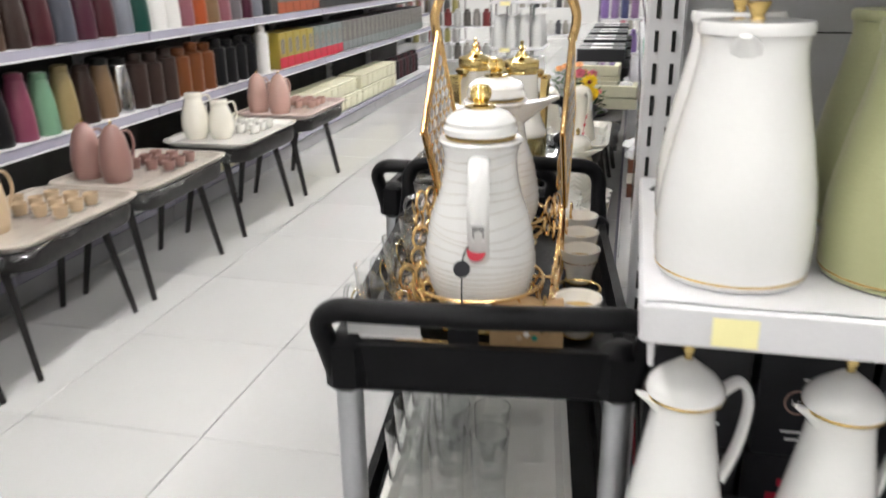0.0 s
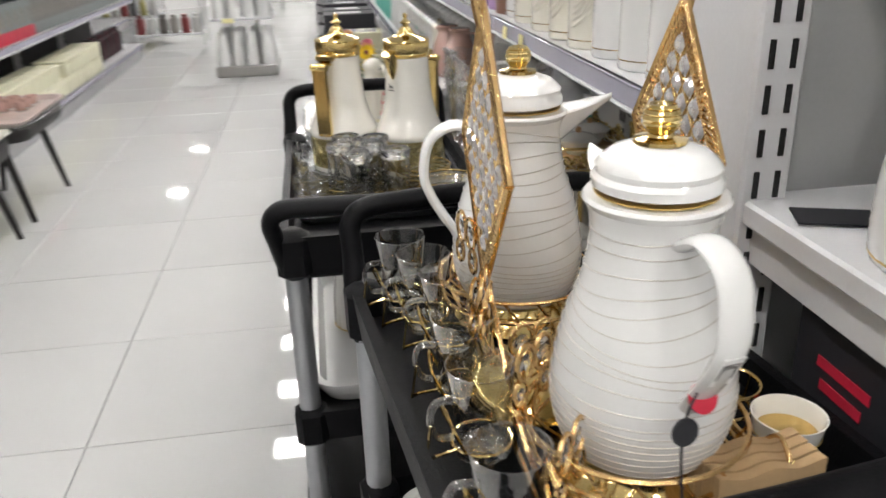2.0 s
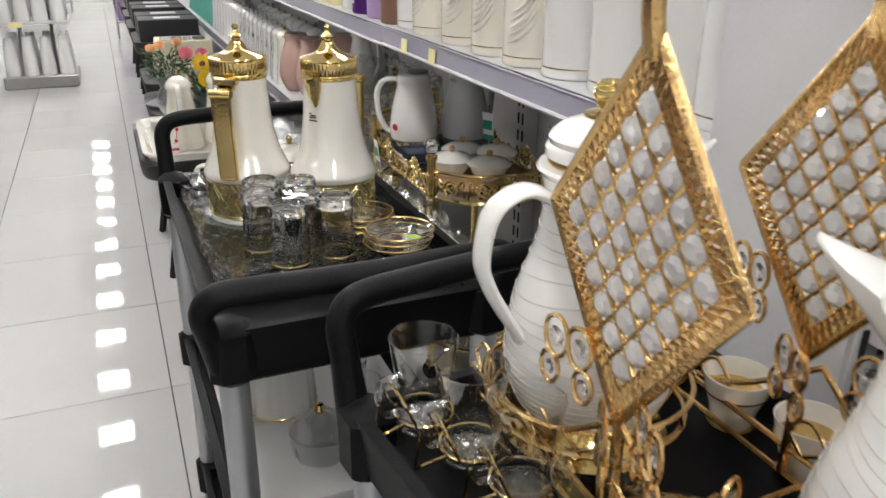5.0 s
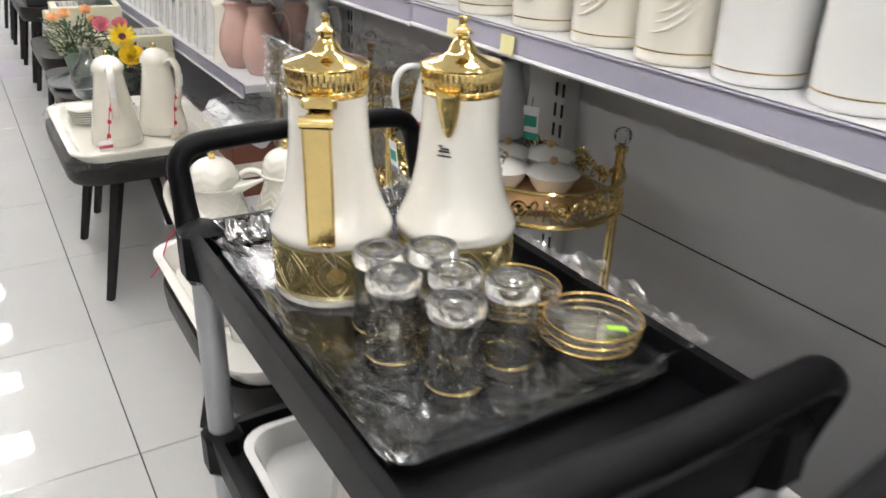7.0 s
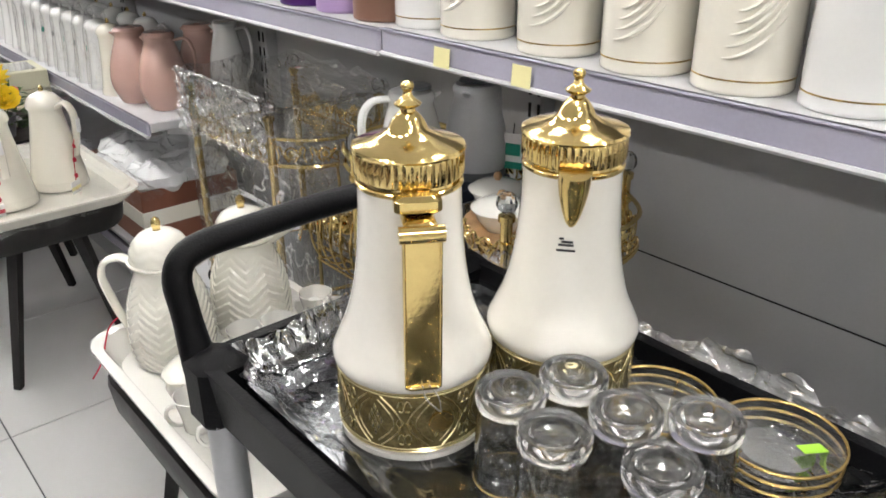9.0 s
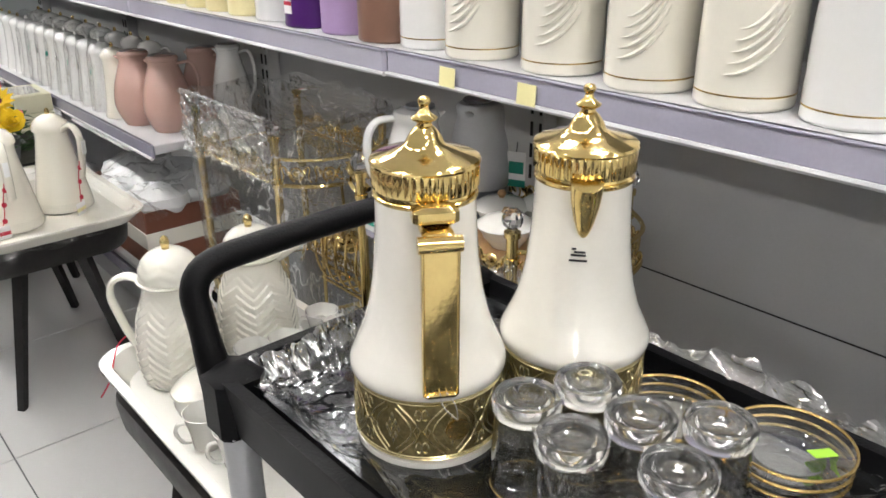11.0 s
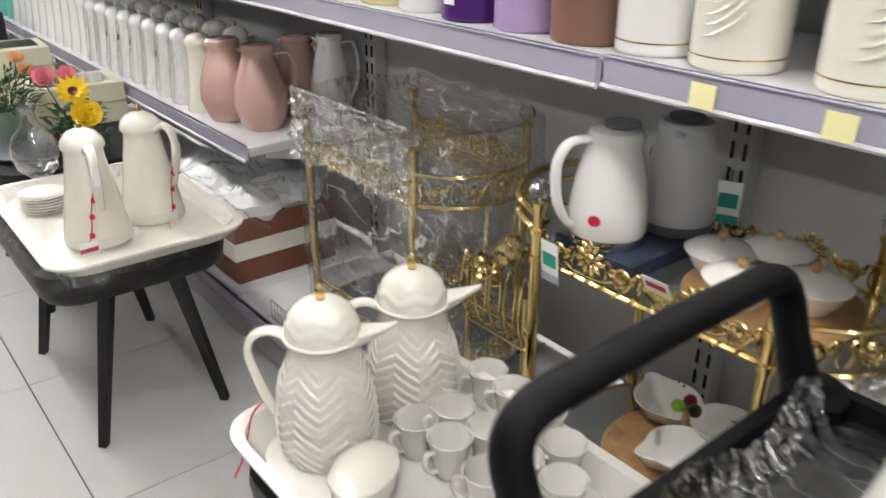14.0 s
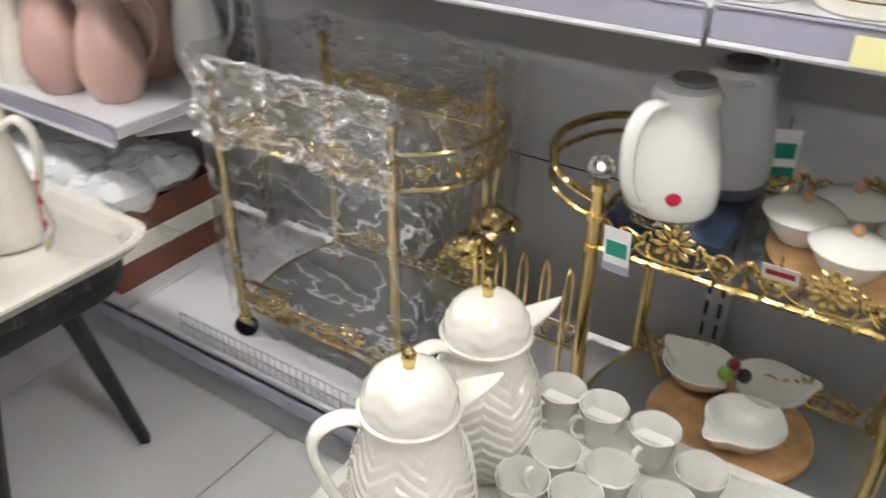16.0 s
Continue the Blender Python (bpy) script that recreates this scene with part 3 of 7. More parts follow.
def diamond_panel(name, parent, x, yc, zc, hy, hz, flip):
    """A lattice rhombus of rose-gold wire set with square crystals, in the plane x = const."""
    fr = []
    cs = [(0, zc + hz), (hy, zc), (0, zc - hz), (-hy, zc)]
    for a, b in zip(cs, cs[1:] + cs[:1]):
        fr.append(tube([(x, yc + a[0], a[1]), (x, yc + b[0], b[1])], 0.0042, 6))
        ia, ib = [((q[0]) * 0.80, zc + (q[1] - zc) * 0.80) for q in (a, b)]
        fr.append(tube([(x, yc + ia[0], ia[1]), (x, yc + ib[0], ib[1])], 0.0022, 5))
        for k in range(18):
            t0, t1 = k / 18, (k + 1) / 18
            p0 = (x, yc + a[0] + (b[0] - a[0]) * t0, a[1] + (b[1] - a[1]) * t0)
            p1 = (x, yc + ia[0] + (ib[0] - ia[0]) * t1, ia[1] + (ib[1] - ia[1]) * t1)
            q0 = (x, yc + ia[0] + (ib[0] - ia[0]) * t0, ia[1] + (ib[1] - ia[1]) * t0)
            q1 = (x, yc + a[0] + (b[0] - a[0]) * t1, a[1] + (b[1] - a[1]) * t1)
            fr += [tube([p0, p1], 0.0024, 5), tube([q0, q1], 0.0024, 5)]
    n = 6
    for i in range(1, n):
        s = (i / n) * 2 - 1
        for sgn in (1, -1):
            # lines parallel to each pair of sides
            p = [((s + u) * 0.4 * hy * sgn, (u - s) * 0.4 * hz) for u in (-1, 1)]
            fr.append(tube([(x, yc + p[0][0], zc + p[0][1]), (x, yc + p[1][0], zc + p[1][1])], 0.0025, 5))
    fr.append(at(box(0.003, 0.006, 0.006), x, yc, zc))
    pan = part(name, join(*fr), M["copper"], parent, "rose-gold wire lattice rhombus")
    gem = None
    for i in range(n):
        for j in range(n):
            s, u = (2 * i + 1) / n - 1, (2 * j + 1) / n - 1
            loc = (x, yc + (s + u) * 0.4 * hy, zc + (u - s) * 0.4 * hz)
            if gem is None:
                g = at(loops([[(q * k, w * k, z) for q, w in [(0.5 * math.cos(u), 0.62 * math.sin(u)) for u in [math.pi * i / 5 for i in range(10)]]] for k, z in ((0.011, -0.0045), (0.0205, -0.0012), (0.0205, 0.0012), (0.011, 0.0045))]), ry=90)
                gem = part("crystal", g, M["gem"], pan, "", False)
                gem.location = loc
                gm = gem.data
            else:
                o = new("crystal", gm)
                o.parent = pan
                o.location = loc
    return pan


def butterfly(parent, x, y, z, s, rz):
    """Three wire loops with small crystals, like a clover."""
    g, gems = [], []
    for a, r in ((60, 0.018), (120, 0.018), (200, 0.014), (-20, 0.014)):
        cx, cz = 1.5 * r * math.cos(radians(a)), 1.5 * r * math.sin(radians(a))
        g.append(tube([(cx + r * 0.75 * math.cos(q), 0, cz + r * math.sin(q)) for q in [2 * math.pi * i / 14 for i in range(14)]], 0.0022, 5, True))
        gems.append(at(lathe([(0, -0.003), (r * 0.5, 0), (0, 0.003)], 8), cx, 0, cz, 90))
    b = part("scroll_flower", at(join(*g), x, y, z, 0, 0, rz), M["copper"], parent)
    part("flower_crystal", at(join(*gems), x, y, z, 0, 0, rz), M["crystal"], b, "", False)


def open_shell(profile, n=24, ripple=None):
    """A thin blown wall with no end caps."""
    v, f = lathe(profile, n, ripple)
    return v, [q for q in f if len(q) == 4]


def tea_glass(h, r0, r1):
    return open_shell([(0.0004, h * 0.02), (r0 * 0.86, 0), (r0, 0.003), (r0 * 0.97, h * 0.12), (r0 * 0.94, h * 0.25), (r0, h * 0.5), (r1, h), (r1 - 0.0012, h + 0.0004), (r1 - 0.0014, h - 0.002)], 28)


# gold coffee-set rack on the first cart
rack = thing("coffee_set_rack", "rose-gold wire coffee set rack with crystal diamond panels", "rack", pose(0, 0, 0))
RX0, RX1 = -0.125, 0.082
diamond_panel("diamond_panel", rack, RX0, 0.842, 1.075, 0.108, 0.142, 1)
diamond_panel("diamond_panel", rack, RX1, 0.862, 1.075, 0.108, 0.142, 1)
hoop = curve([(RX0, 0.842, 1.20), (RX0 - 0.004, 0.842, 1.245), (RX0 + 0.03, 0.846, 1.295), (-0.02, 0.852, 1.32), (RX1 - 0.03, 0.858, 1.295), (RX1 + 0.004, 0.862, 1.245), (RX1, 0.862, 1.20)], 8)
part("hoop", join(tube(hoop, 0.0075, 8), tube([p + Vector((0, 0.006 * math.sin(i * 1.3), 0.006 * math.cos(i * 1.3))) for i, p in enumerate(hoop)], 0.0035, 5)), M["copper"], rack, "arched rose-gold carrying hoop")
for k, (cx, cy) in enumerate(((-0.028, 0.66), (-0.056, 0.985))):
    wires = []
    for z, r in ((0.822, 0.062), (0.852, 0.093), (0.880, 0.098)):
        wires.append(at(tube(ring_pts(r, 28), 0.0026, 5, True), cx, cy, z))
    for i in range(16):
        a = 2 * math.pi * i / 16
        wires.append(tube(curve([(cx + 0.062 * math.cos(a), cy + 0.062 * math.sin(a), 0.822), (cx + 0.092 * math.cos(a + 0.2), cy + 0.092 * math.sin(a + 0.2), 0.85), (cx + 0.098 * math.cos(a), cy + 0.098 * math.sin(a), 0.88)], 3), 0.0018, 4))
    part("flask_basket", join(*wires), M["copper"], rack, "woven rose-gold wire basket rings")
    part("basket_plate", at(lathe([(0, 0.0), (0.075, 0.0), (0.08, 0.006), (0.06, 0.018), (0.055, 0.03), (0, 0.03)], 32), cx, cy, 0.818), M["gold"], rack, "polished gold saucer under the flask")
part("centre_dome", at(lathe([(0.072, 0.0), (0.072, 0.004), (0.06, 0.02), (0.035, 0.036), (0.012, 0.042), (0, 0.043)], 32), -0.09, 0.79, 0.832), M["gold"], rack, "domed polished gold lid")
rails = []
for xx, off in ((RX0 + 0.003, 0.0), (RX1 - 0.003, 0.01)):
    for z in (0.815, 0.842):
        rails.append(tube([(xx, 0.56 + off, z), (xx, 1.1 + off, z)], 0.0032, 6))
    for yy in (0.60, 0.72, 0.842, 0.96, 1.07):
        rails.append(tube(curve([(xx, yy, 0.842), (xx, yy + 0.02, 0.862), (xx, yy, 0.88), (xx, yy - 0.02, 0.862), (xx, yy, 0.845)], 4), 0.0022, 5))
    rails.append(tube([(xx, 0.842 + 2 * off, 0.815), (xx, 0.842 + 2 * off, 0.935)], 0.005, 6))
    rails.append(tube(curve([(xx, 0.66, 0.84), (xx, 0.75, 0.87), (xx, 0.842, 0.935)], 5), 0.003, 5))
    rails.append(tube(curve([(xx, 1.02, 0.84), (xx, 0.93, 0.87), (xx, 0.842, 0.935)], 5), 0.003, 5))
for yy in (0.56, 0.83, 1.1):
    rails.append(tube([(RX0, yy, 0.815), (RX1, yy + 0.01, 0.815)], 0.003, 6))
part("base_frame", join(*rails), M["copper"], rack)
for args in ((RX0 - 0.012, 0.79, 0.93, 1, 70), (RX0 - 0.01, 0.90, 0.95, 1, 100), (RX0 + 0.015, 0.70, 0.90, 1, 40), (RX1 - 0.012, 0.93, 0.97, 1, 80), (RX1 - 0.01, 0.78, 0.93, 1, 95), (RX0 - 0.006, 0.85, 0.90, 1, 60), (RX0 + 0.03, 0.76, 0.885, 1, 20), (RX0 + 0.01, 0.95, 0.90, 1, 120), (RX1 - 0.02, 0.86, 0.91, 1, 70), (RX0 + 0.02, 0.60, 0.875, 1, 50)):
    butterfly(rack, *args)

GL = [(-0.158, 0.590), (-0.156, 0.716), (-0.156, 0.815), (-0.154, 0.925), (-0.174, 0.990), (-0.196, 1.055)]
proto = None
for i, (x, y) in enumerate(GL):
    m4 = pose(x, y, CZ + 0.014, 0, 0, random.uniform(-15, 15))
    if proto is None:
        proto = thing("tea_glass", "clear glass tea cup in a gold wire holder", "glass", m4, "tea glasses along the rack")
        part("thick_bottom", lathe([(0, 0.002), (0.024, 0.003), (0.0255, 0.006), (0.0245, 0.012), (0.012, 0.015), (0, 0.0155)], 24), M["crystal"], proto, "thick clear glass bottom")
        part("bowl", tea_glass(0.098, 0.027, 0.034), M["glass"], proto)
        part("glass_handle", handle_bar([(-0.026, 0, 0.065), (-0.045, 0, 0.064), (-0.051, 0, 0.045), (-0.042, 0, 0.026), (-0.026, 0, 0.024)], 0.0045, 0.8, 8), M["glass"], proto)
        hold = [at(tube(ring_pts(0.0295, 22), 0.0015, 5, True), z=0.016)]
        hold.append(tube(curve([(-0.022, 0.022, 0.016), (-0.034, 0.020, 0.045), (-0.036, 0.0, 0.056), (-0.034, -0.020, 0.045), (-0.022, -0.022, 0.016)], 5), 0.0015, 5))
        hold.append(tube(curve([(-0.028, -0.010, 0.016), (-0.048, -0.006, 0.010), (-0.056, 0.0, 0.002)], 4), 0.0017, 5))
        hold.append(tube([(-0.056, 0.0, 0.002), (-0.050, 0.001, 0.040)], 0.0015, 5))
        hold += [tube([(0.029 * math.cos(a), 0.029 * math.sin(a), 0.016), (0.030 * math.cos(a), 0.030 * math.sin(a), 0.0)], 0.0014, 5) for a in (0.6, 2.6, 4.4)]
        part("holder", join(*hold), M["gold"], proto, "gold wire ring holder")
    else:
        copy_thing(proto, m4)
proto = None
for x, y in ((0.098, 1.055), (0.104, 0.955), (0.110, 0.865), (0.122, 0.655)):
    m4 = pose(x, y, CZ + 0.003)
    if proto is None:
        proto = thing("coffee_cup", "small white porcelain coffee cup with gold line on foot", "cup", m4, "coffee cups along the rack")
        part("bowl", lathe([(0, 0.004), (0.019, 0.0), (0.022, 0.006), (0.024, 0.02), (0.031, 0.042), (0.034, 0.058), (0.0325, 0.058), (0.029, 0.042), (0.021, 0.02), (0, 0.014)], 28), M["porcelain"], proto)
        part("gold_line", at(lathe([(0.0285, 0), (0.0305, 0.0), (0.0312, 0.002), (0.029, 0.002)], 28), z=0.0375), M["goldline"], proto)
        part("foot_ring", at(lathe([(0.018, 0), (0.0235, 0.0), (0.0235, 0.002), (0.018, 0.002)], 28), z=-0.001), M["goldline"], proto)
    else:
        copy_thing(proto, m4)
hr = thing("cup_holder", "empty gold wire cup holder ring", "holder", pose(0.116, 0.757, CZ + 0.003))
part("ring", join(at(tube(ring_pts(0.034, 24), 0.002, 6, True), z=0.03), *[tube([(0.034 * math.cos(a), 0.034 * math.sin(a), 0.03), (0.028 * math.cos(a), 0.028 * math.sin(a), 0)], 0.0016, 5) for a in (0.3, 2.4, 4.5)]), M["gold"], hr)
part("foot", at(tube(ring_pts(0.028, 20), 0.0018, 6, True), z=0.001), M["gold"], hr)


# kraft boxes, label strip at the near end of the first cart
def kraft_card(m):
    t = thing("kraft_gift_box", "scalloped brown board gift card boxes standing in a row", "gift box", m)
    for i in range(4):
        n = 24
        outline = []
        for k in range(n + 1):
            u = k / n
            outline.append((-0.05 + 0.10 * u, 0.066 + 0.0022 * math.cos(u * 4 * math.pi)))
        outline = [(-0.05, 0.0)] + outline + [(0.05, 0.0)]
        outline = list(reversed(outline))
        part("board", at(loops([[(x, y, z) for x, z in outline] for y in (-0.005, 0.005)]), 0, 0.012 * i, 0, -4), M["cardboard"], t, "", False)
    for j, (dx, dz, c) in enumerate(((0.0, 0.033, "paper"), (-0.01, 0.028, "beige"), (0.011, 0.028, "green"), (0.006, 0.042, "beige"), (-0.008, 0.044, "paper"))):
        part("printed_motif", at(lathe([(0, 0), (0.0045, 0), (0.003, 0.0012), (0, 0.0012)], 7), dx, -0.0055, dz, 90), M[c], t, "small faded flower print", False)
    return t


kraft_card(pose(0.058, 0.572, CZ + 0.004, 0, 0, 6))
lab = obj("label_strip", join(at(box(0.10, 0.002, 0.026)), at(box(0.104, 0.006, 0.003), 0, 0, -0.003)), M["paper"], m=pose(-0.13, 0.523, CZ + 0.038, 0, 0, 6.5))
tagged(lab, "blank white price label strip on the cart", "label")

# glasses on a clear tray on the cart's middle tier
tagged(obj("tray", tray_shape(0.30, 0.50, 0.03, 0.008, 0.05, 0.012, 0.006, 0.004), M["porcelain"], m=pose(-0.045, 0.82, 0.472, 0, 0, 6.5)), "white plastic tray on the cart's middle tier", "tray", "serving trays")
tall = open_shell([(0.0004, 0), (0.026, 0), (0.028, 0.003), (0.0275, 0.05), (0.032, 0.13), (0.0308, 0.1304), (0.0306, 0.128)], 20, lambda a, z: 1 + 0.01 * math.cos(9 * a))
proto = None
for i in range(3):
    for j in range(4):
        m4 = pose(-0.145 + 0.068 * i - 0.008 * j, 0.655 + 0.078 * j + 0.008 * i, 0.479)
        if i == 2 and j > 1:
            continue
        if proto is None:
            proto = tagged(obj("drinking_glass", tall, M["glass"], m=m4), "tall clear drinking glass with faint facets", "glass", "drinking glasses on the lower tier")
        else:
            copy_thing(proto, m4)
proto = None
for i in range(7):
    m4 = pose(-0.20 + 0.045 * i, 0.80 + 0.005 * i, 0.162, 70, 0, 8)
    if proto is None:
        proto = tagged(obj("plate", at(lathe([(0, 0), (0.05, 0.0), (0.085, 0.012), (0.11, 0.016), (0.11, 0.019), (0.083, 0.016), (0.05, 0.004), (0, 0.004)], 32), y=0.10), M["porcelain"], m=m4), "white porcelain plate leaning on the bottom tier", "plate", "plates on the bottom tier")
    else:
        copy_thing(proto, m4)


# ------------------------------------------------------------------ second cart
def band_relief():
    """Raised arabesque for a pot's band: panels of small lozenges between crossing leaf scrolls."""
    R, g = 0.0688, []

    def on(u, z, r=R):
        return (r * math.cos(u), r * math.sin(u), z)

    def line(pts, r=0.0009):
        g.append(tube([on(u, z) for u, z in pts], r, 4))
    cells = 8
    w = 2 * math.pi / cells
    for c in range(cells):
        u0 = c * w
        um = u0 + w / 2
        for e in (-1, 1):
            line([(um + e * w * (0.10 + 0.34 * math.sin(math.pi * k / 10)), 0.019 + 0.056 * k / 10) for k in range(11)], 0.0011)
            line([(um + e * w * (0.06 + 0.26 * math.sin(math.pi * k / 8)), 0.024 + 0.046 * k / 8) for k in range(9)])
            for q in (0, 1):
                zc = 0.0285 + 0.037 * q
                line([(u0 + e * w * (0.055 + 0.05 * math.cos(t)) + w * 0.0, zc + 0.0075 * math.sin(t) * (1 - 0.05 * t)) for t in [0.5 * k for k in range(12)]], 0.001)
            line([(u0 + e * w * 0.02, 0.047), (u0 + e * w * 0.09, 0.054), (u0 + e * w * 0.13, 0.047), (u0 + e * w * 0.09, 0.040), (u0 + e * w * 0.02, 0.047)], 0.001)
        for i in range(-2, 3):
            for j in range(-2, 3):
                if abs(i) + abs(j) < 3 and (i + j) % 2 == 0:
                    d = [on(um + i * w * 0.052 + a * w * 0.040, 0.047 + j * 0.0068 + b * 0.0054, R + h) for a, b, h in ((1, 0, 0), (0, 1, 0), (-1, 0, 0), (0, -1, 0), (0, 0, 0.0016))]
                    g.append((d, [(0, 1, 4), (1, 2, 4), (2, 3, 4), (3, 0, 4)]))
    for z in (0.0145, 0.0175, 0.0765, 0.0795):
        g.append(at(tube(ring_pts(R, 48), 0.0010, 4, True), z=z))
    return join(*g)


def gold_pot(m, label, spin):
    t = thing("coffee_pot", label, "coffee pot", m, "gold-lidded coffee pots")
    part("foot", lathe([(0, 0), (0.064, 0), (0.069, 0.004), (0.069, 0.010), (0.066, 0.012), (0, 0.012)], 48), M["pearl"], t)
    part("band", at(lathe([(0.066, 0), (0.068, 0.002), (0.0682, 0.035), (0.068, 0.068), (0.066, 0.07)], 48), z=0.012), M["goldband"], t, "embossed pale gold band")
    part("filigree", band_relief(), M["goldrelief"], t, "raised gold arabesque")["kind"] = "stuff"
    key = [(0.0708, 0.082), (0.0720, 0.087), (0.0712, 0.094), (0.0655, 0.108), (0.0585, 0.126), (0.0525, 0.150), (0.0480, 0.178), (0.0452, 0.210), (0.0438, 0.238), (0.0434, 0.259)]
    part("body", lathe([(0.066, 0.082)] + [(p.x, p.z) for p in curve([(r, 0, z) for r, z in key], 5)] + [(0.03, 0.259)], 56), M["pearl"], t)
    part("neck_ring", at(lathe([(0.03, 0), (0.0438, 0.0), (0.0450, 0.0015), (0.0450, 0.004), (0.0436, 0.0052), (0.0445, 0.0068), (0.0438, 0.009), (0.03, 0.009)], 48), z=0.2585), M["gold"], t)
    lid = part("lid", at(lathe([(0.03, 0), (0.0440, 0.0), (0.0447, 0.002), (0.0449, 0.0195), (0.0442, 0.0215), (0.0464, 0.0225), (0.0470, 0.0245), (0.0460, 0.027), (0.041, 0.0295), (0.030, 0.0325), (0.0205, 0.0365), (0.0165, 0.0395), (0.0145, 0.045), (0.0105, 0.0515), (0.0068, 0.0555), (0, 0.0555)], 176, lambda a, z: 1 + (0.021 * math.cos(44 * a) if 0.0015 < z < 0.020 else 0)), z=0.268), M["gold"], t, "fluted gold lid")
    part("finial", at(lathe([(0, 0), (0.0066, 0.0), (0.0062, 0.003), (0.0105, 0.0055), (0.0112, 0.0075), (0.0070, 0.0105), (0.0042, 0.0135), (0.0036, 0.0175), (0.0050, 0.0195), (0.0056, 0.0225), (0.0042, 0.0255), (0, 0.027)], 24), z=0.3232), M["gold"], lid)
    h = part("handle", at(join(at(box(0.0075, 0.029, 0.150, 0.0016), 0.0725, 0, 0.092, 0, 2.0)), rz=spin), M["gold"], t, "mirror-gold strap handle")
    part("strap_border", at(join(*[at(box(0.0085, 0.0022, 0.150, 0.0008), 0.0727, e * 0.0142, 0.092, 0, 2.0) for e in (-1, 1)]), rz=spin), M["gold"], h)
    part("handle_bracket", at(join(at(box(0.022, 0.037, 0.017, 0.004), 0.052, 0, 0.2515), at(box(0.034, 0.026, 0.009, 0.003), 0.062, 0, 0.2425)), rz=spin), M["gold"], h)
    part("hinge_roll", at(tube([(0.0775, -0.0175, 0.2435), (0.0775, 0.0175, 0.2435)], 0.0074, 16), rz=spin), M["gold"], h)
    part("handle_foot", at(at(box(0.016, 0.027, 0.006, 0.002), 0.0715, 0, 0.0905), rz=spin), M["gold"], h)
    lip = curve([(0.0405, 0, 0.212), (0.0435, 0, 0.226), (0.0455, 0, 0.244), (0.0485, 0, 0.262), (0.0525, 0, 0.272)], 5)
    n = len(lip)
    part("spout", at(tube(lip, 0.012, 16, radii=[0.0025 + 0.0115 * math.sin(min(1.0, 1.25 * i / n) * math.pi / 2) for i in range(n)]), rz=spin + 180), M["gold"], t, "short gold beak spout")
    t.scale = (1, 1, 0.915)
    return t


GP1 = gold_pot(pose(-0.243, 1.764, CZ + 0.006, 0, 0, 0), "pearl white coffee pot with gold lid and filigree base", -122)
GP2 = gold_pot(pose(-0.108, 1.704, CZ + 0.006, 0, 0, 0), "pearl white coffee pot with gold lid beside its twin", 42)
a0 = radians(-142)
mk = part("printed_mark", join(*[at(box(0.0006, w, 0.0022, 0), 0, dy, dz) for w, dy, dz in ((0.013, 0, 0.006), (0.010, 0.001, 0.0095), (0.004, -0.004, 0.013), (0.016, 0, 0.0))]), M["ink"], GP2, "small black printed mark", False, pose(0.0472 * math.cos(a0), 0.0472 * math.sin(a0), 0.190, 0, 8, -142))
part("string_tag", at(lathe([(0, 0), (0.011, 0), (0.011, 0.002), (0, 0.002)], 20), 0.072 * math.cos(radians(-110)), 0.072 * math.sin(radians(-110)), 0.050, 0, 90, -110), M["goldline"], GP1, "round gold tag")
for e in (-1, 1):
    part("tag_string", tube(curve([(0.080 * math.cos(radians(-121 + 2 * e)), 0.080 * math.sin(radians(-121 + 2 * e)), 0.098), (0.0745 * math.cos(radians(-116 + 4 * e)), 0.0745 * math.sin(radians(-116 + 4 * e)), 0.078), (0.073 * math.cos(radians(-110)), 0.073 * math.sin(radians(-110)), 0.060)], 4), 0.0006, 4), M["wire_grey"], GP1, "thin grey tag string")

tagged(obj("tray", tray_shape(0.33, 0.515, 0.014, 0.01, 0.03, 0.004, 0.004), M["dark_glass"], m=pose(-0.178, 1.675, CZ + 0.001)), "glossy dark glass tray lying in the cart under film", "tray", "serving trays")


def film_sheet(name, sx, sy, m, label, rise=0.03, amp=0.004, nx=46, ny=70, seed=1, hem=0.03, mat_=None):
    """A crumpled clear sheet that lies flat and turns up at its edges."""
    v, f = [], []
    for j in range(ny + 1):
        for i in range(nx + 1):
            x, y = (i / nx - 0.5) * sx, (j / ny - 0.5) * sy
            e = min(sx / 2 - abs(x), sy / 2 - abs(y))
            up = max(0.0, 1 - e / hem)
            n1 = noise.noise(Vector((x * 14, y * 14, seed)))
            n2 = noise.noise(Vector((x * 45, y * 45, seed + 7)))
            z = up * up * rise * (0.75 + 0.6 * n1) + amp * abs(n1) * (0.35 + up) + amp * 1.2 * abs(n2) * (0.15 + 1.6 * up)
            v.append((x + 0.008 * up * n2, y + 0.008 * up * n1, z))
    for j in range(ny):
        for i in range(nx):
            a = j * (nx + 1) + i
            f.append((a, a + 1, a + nx + 2, a + nx + 1))
    ob = obj(name, (v, f), mat_ or M["film"], m=m)
    if mat_ is None:
        ob.data.materials.append(M["film_bunch"])
        for q in ob.data.polygons:
            if min(sx / 2 - abs(q.center.x), sy / 2 - abs(q.center.y)) < hem * (0.55 + 0.5 * noise.noise(q.center * 16)):
                q.material_index = 1
    return tagged(ob, label, "film")


film_sheet("plastic_film", 0.372, 0.535, pose(-0.166, 1.677, CZ + 0.0075), "crumpled clear plastic film spread over the tray", 0.036, 0.008, 120, 170, 1, 0.042)

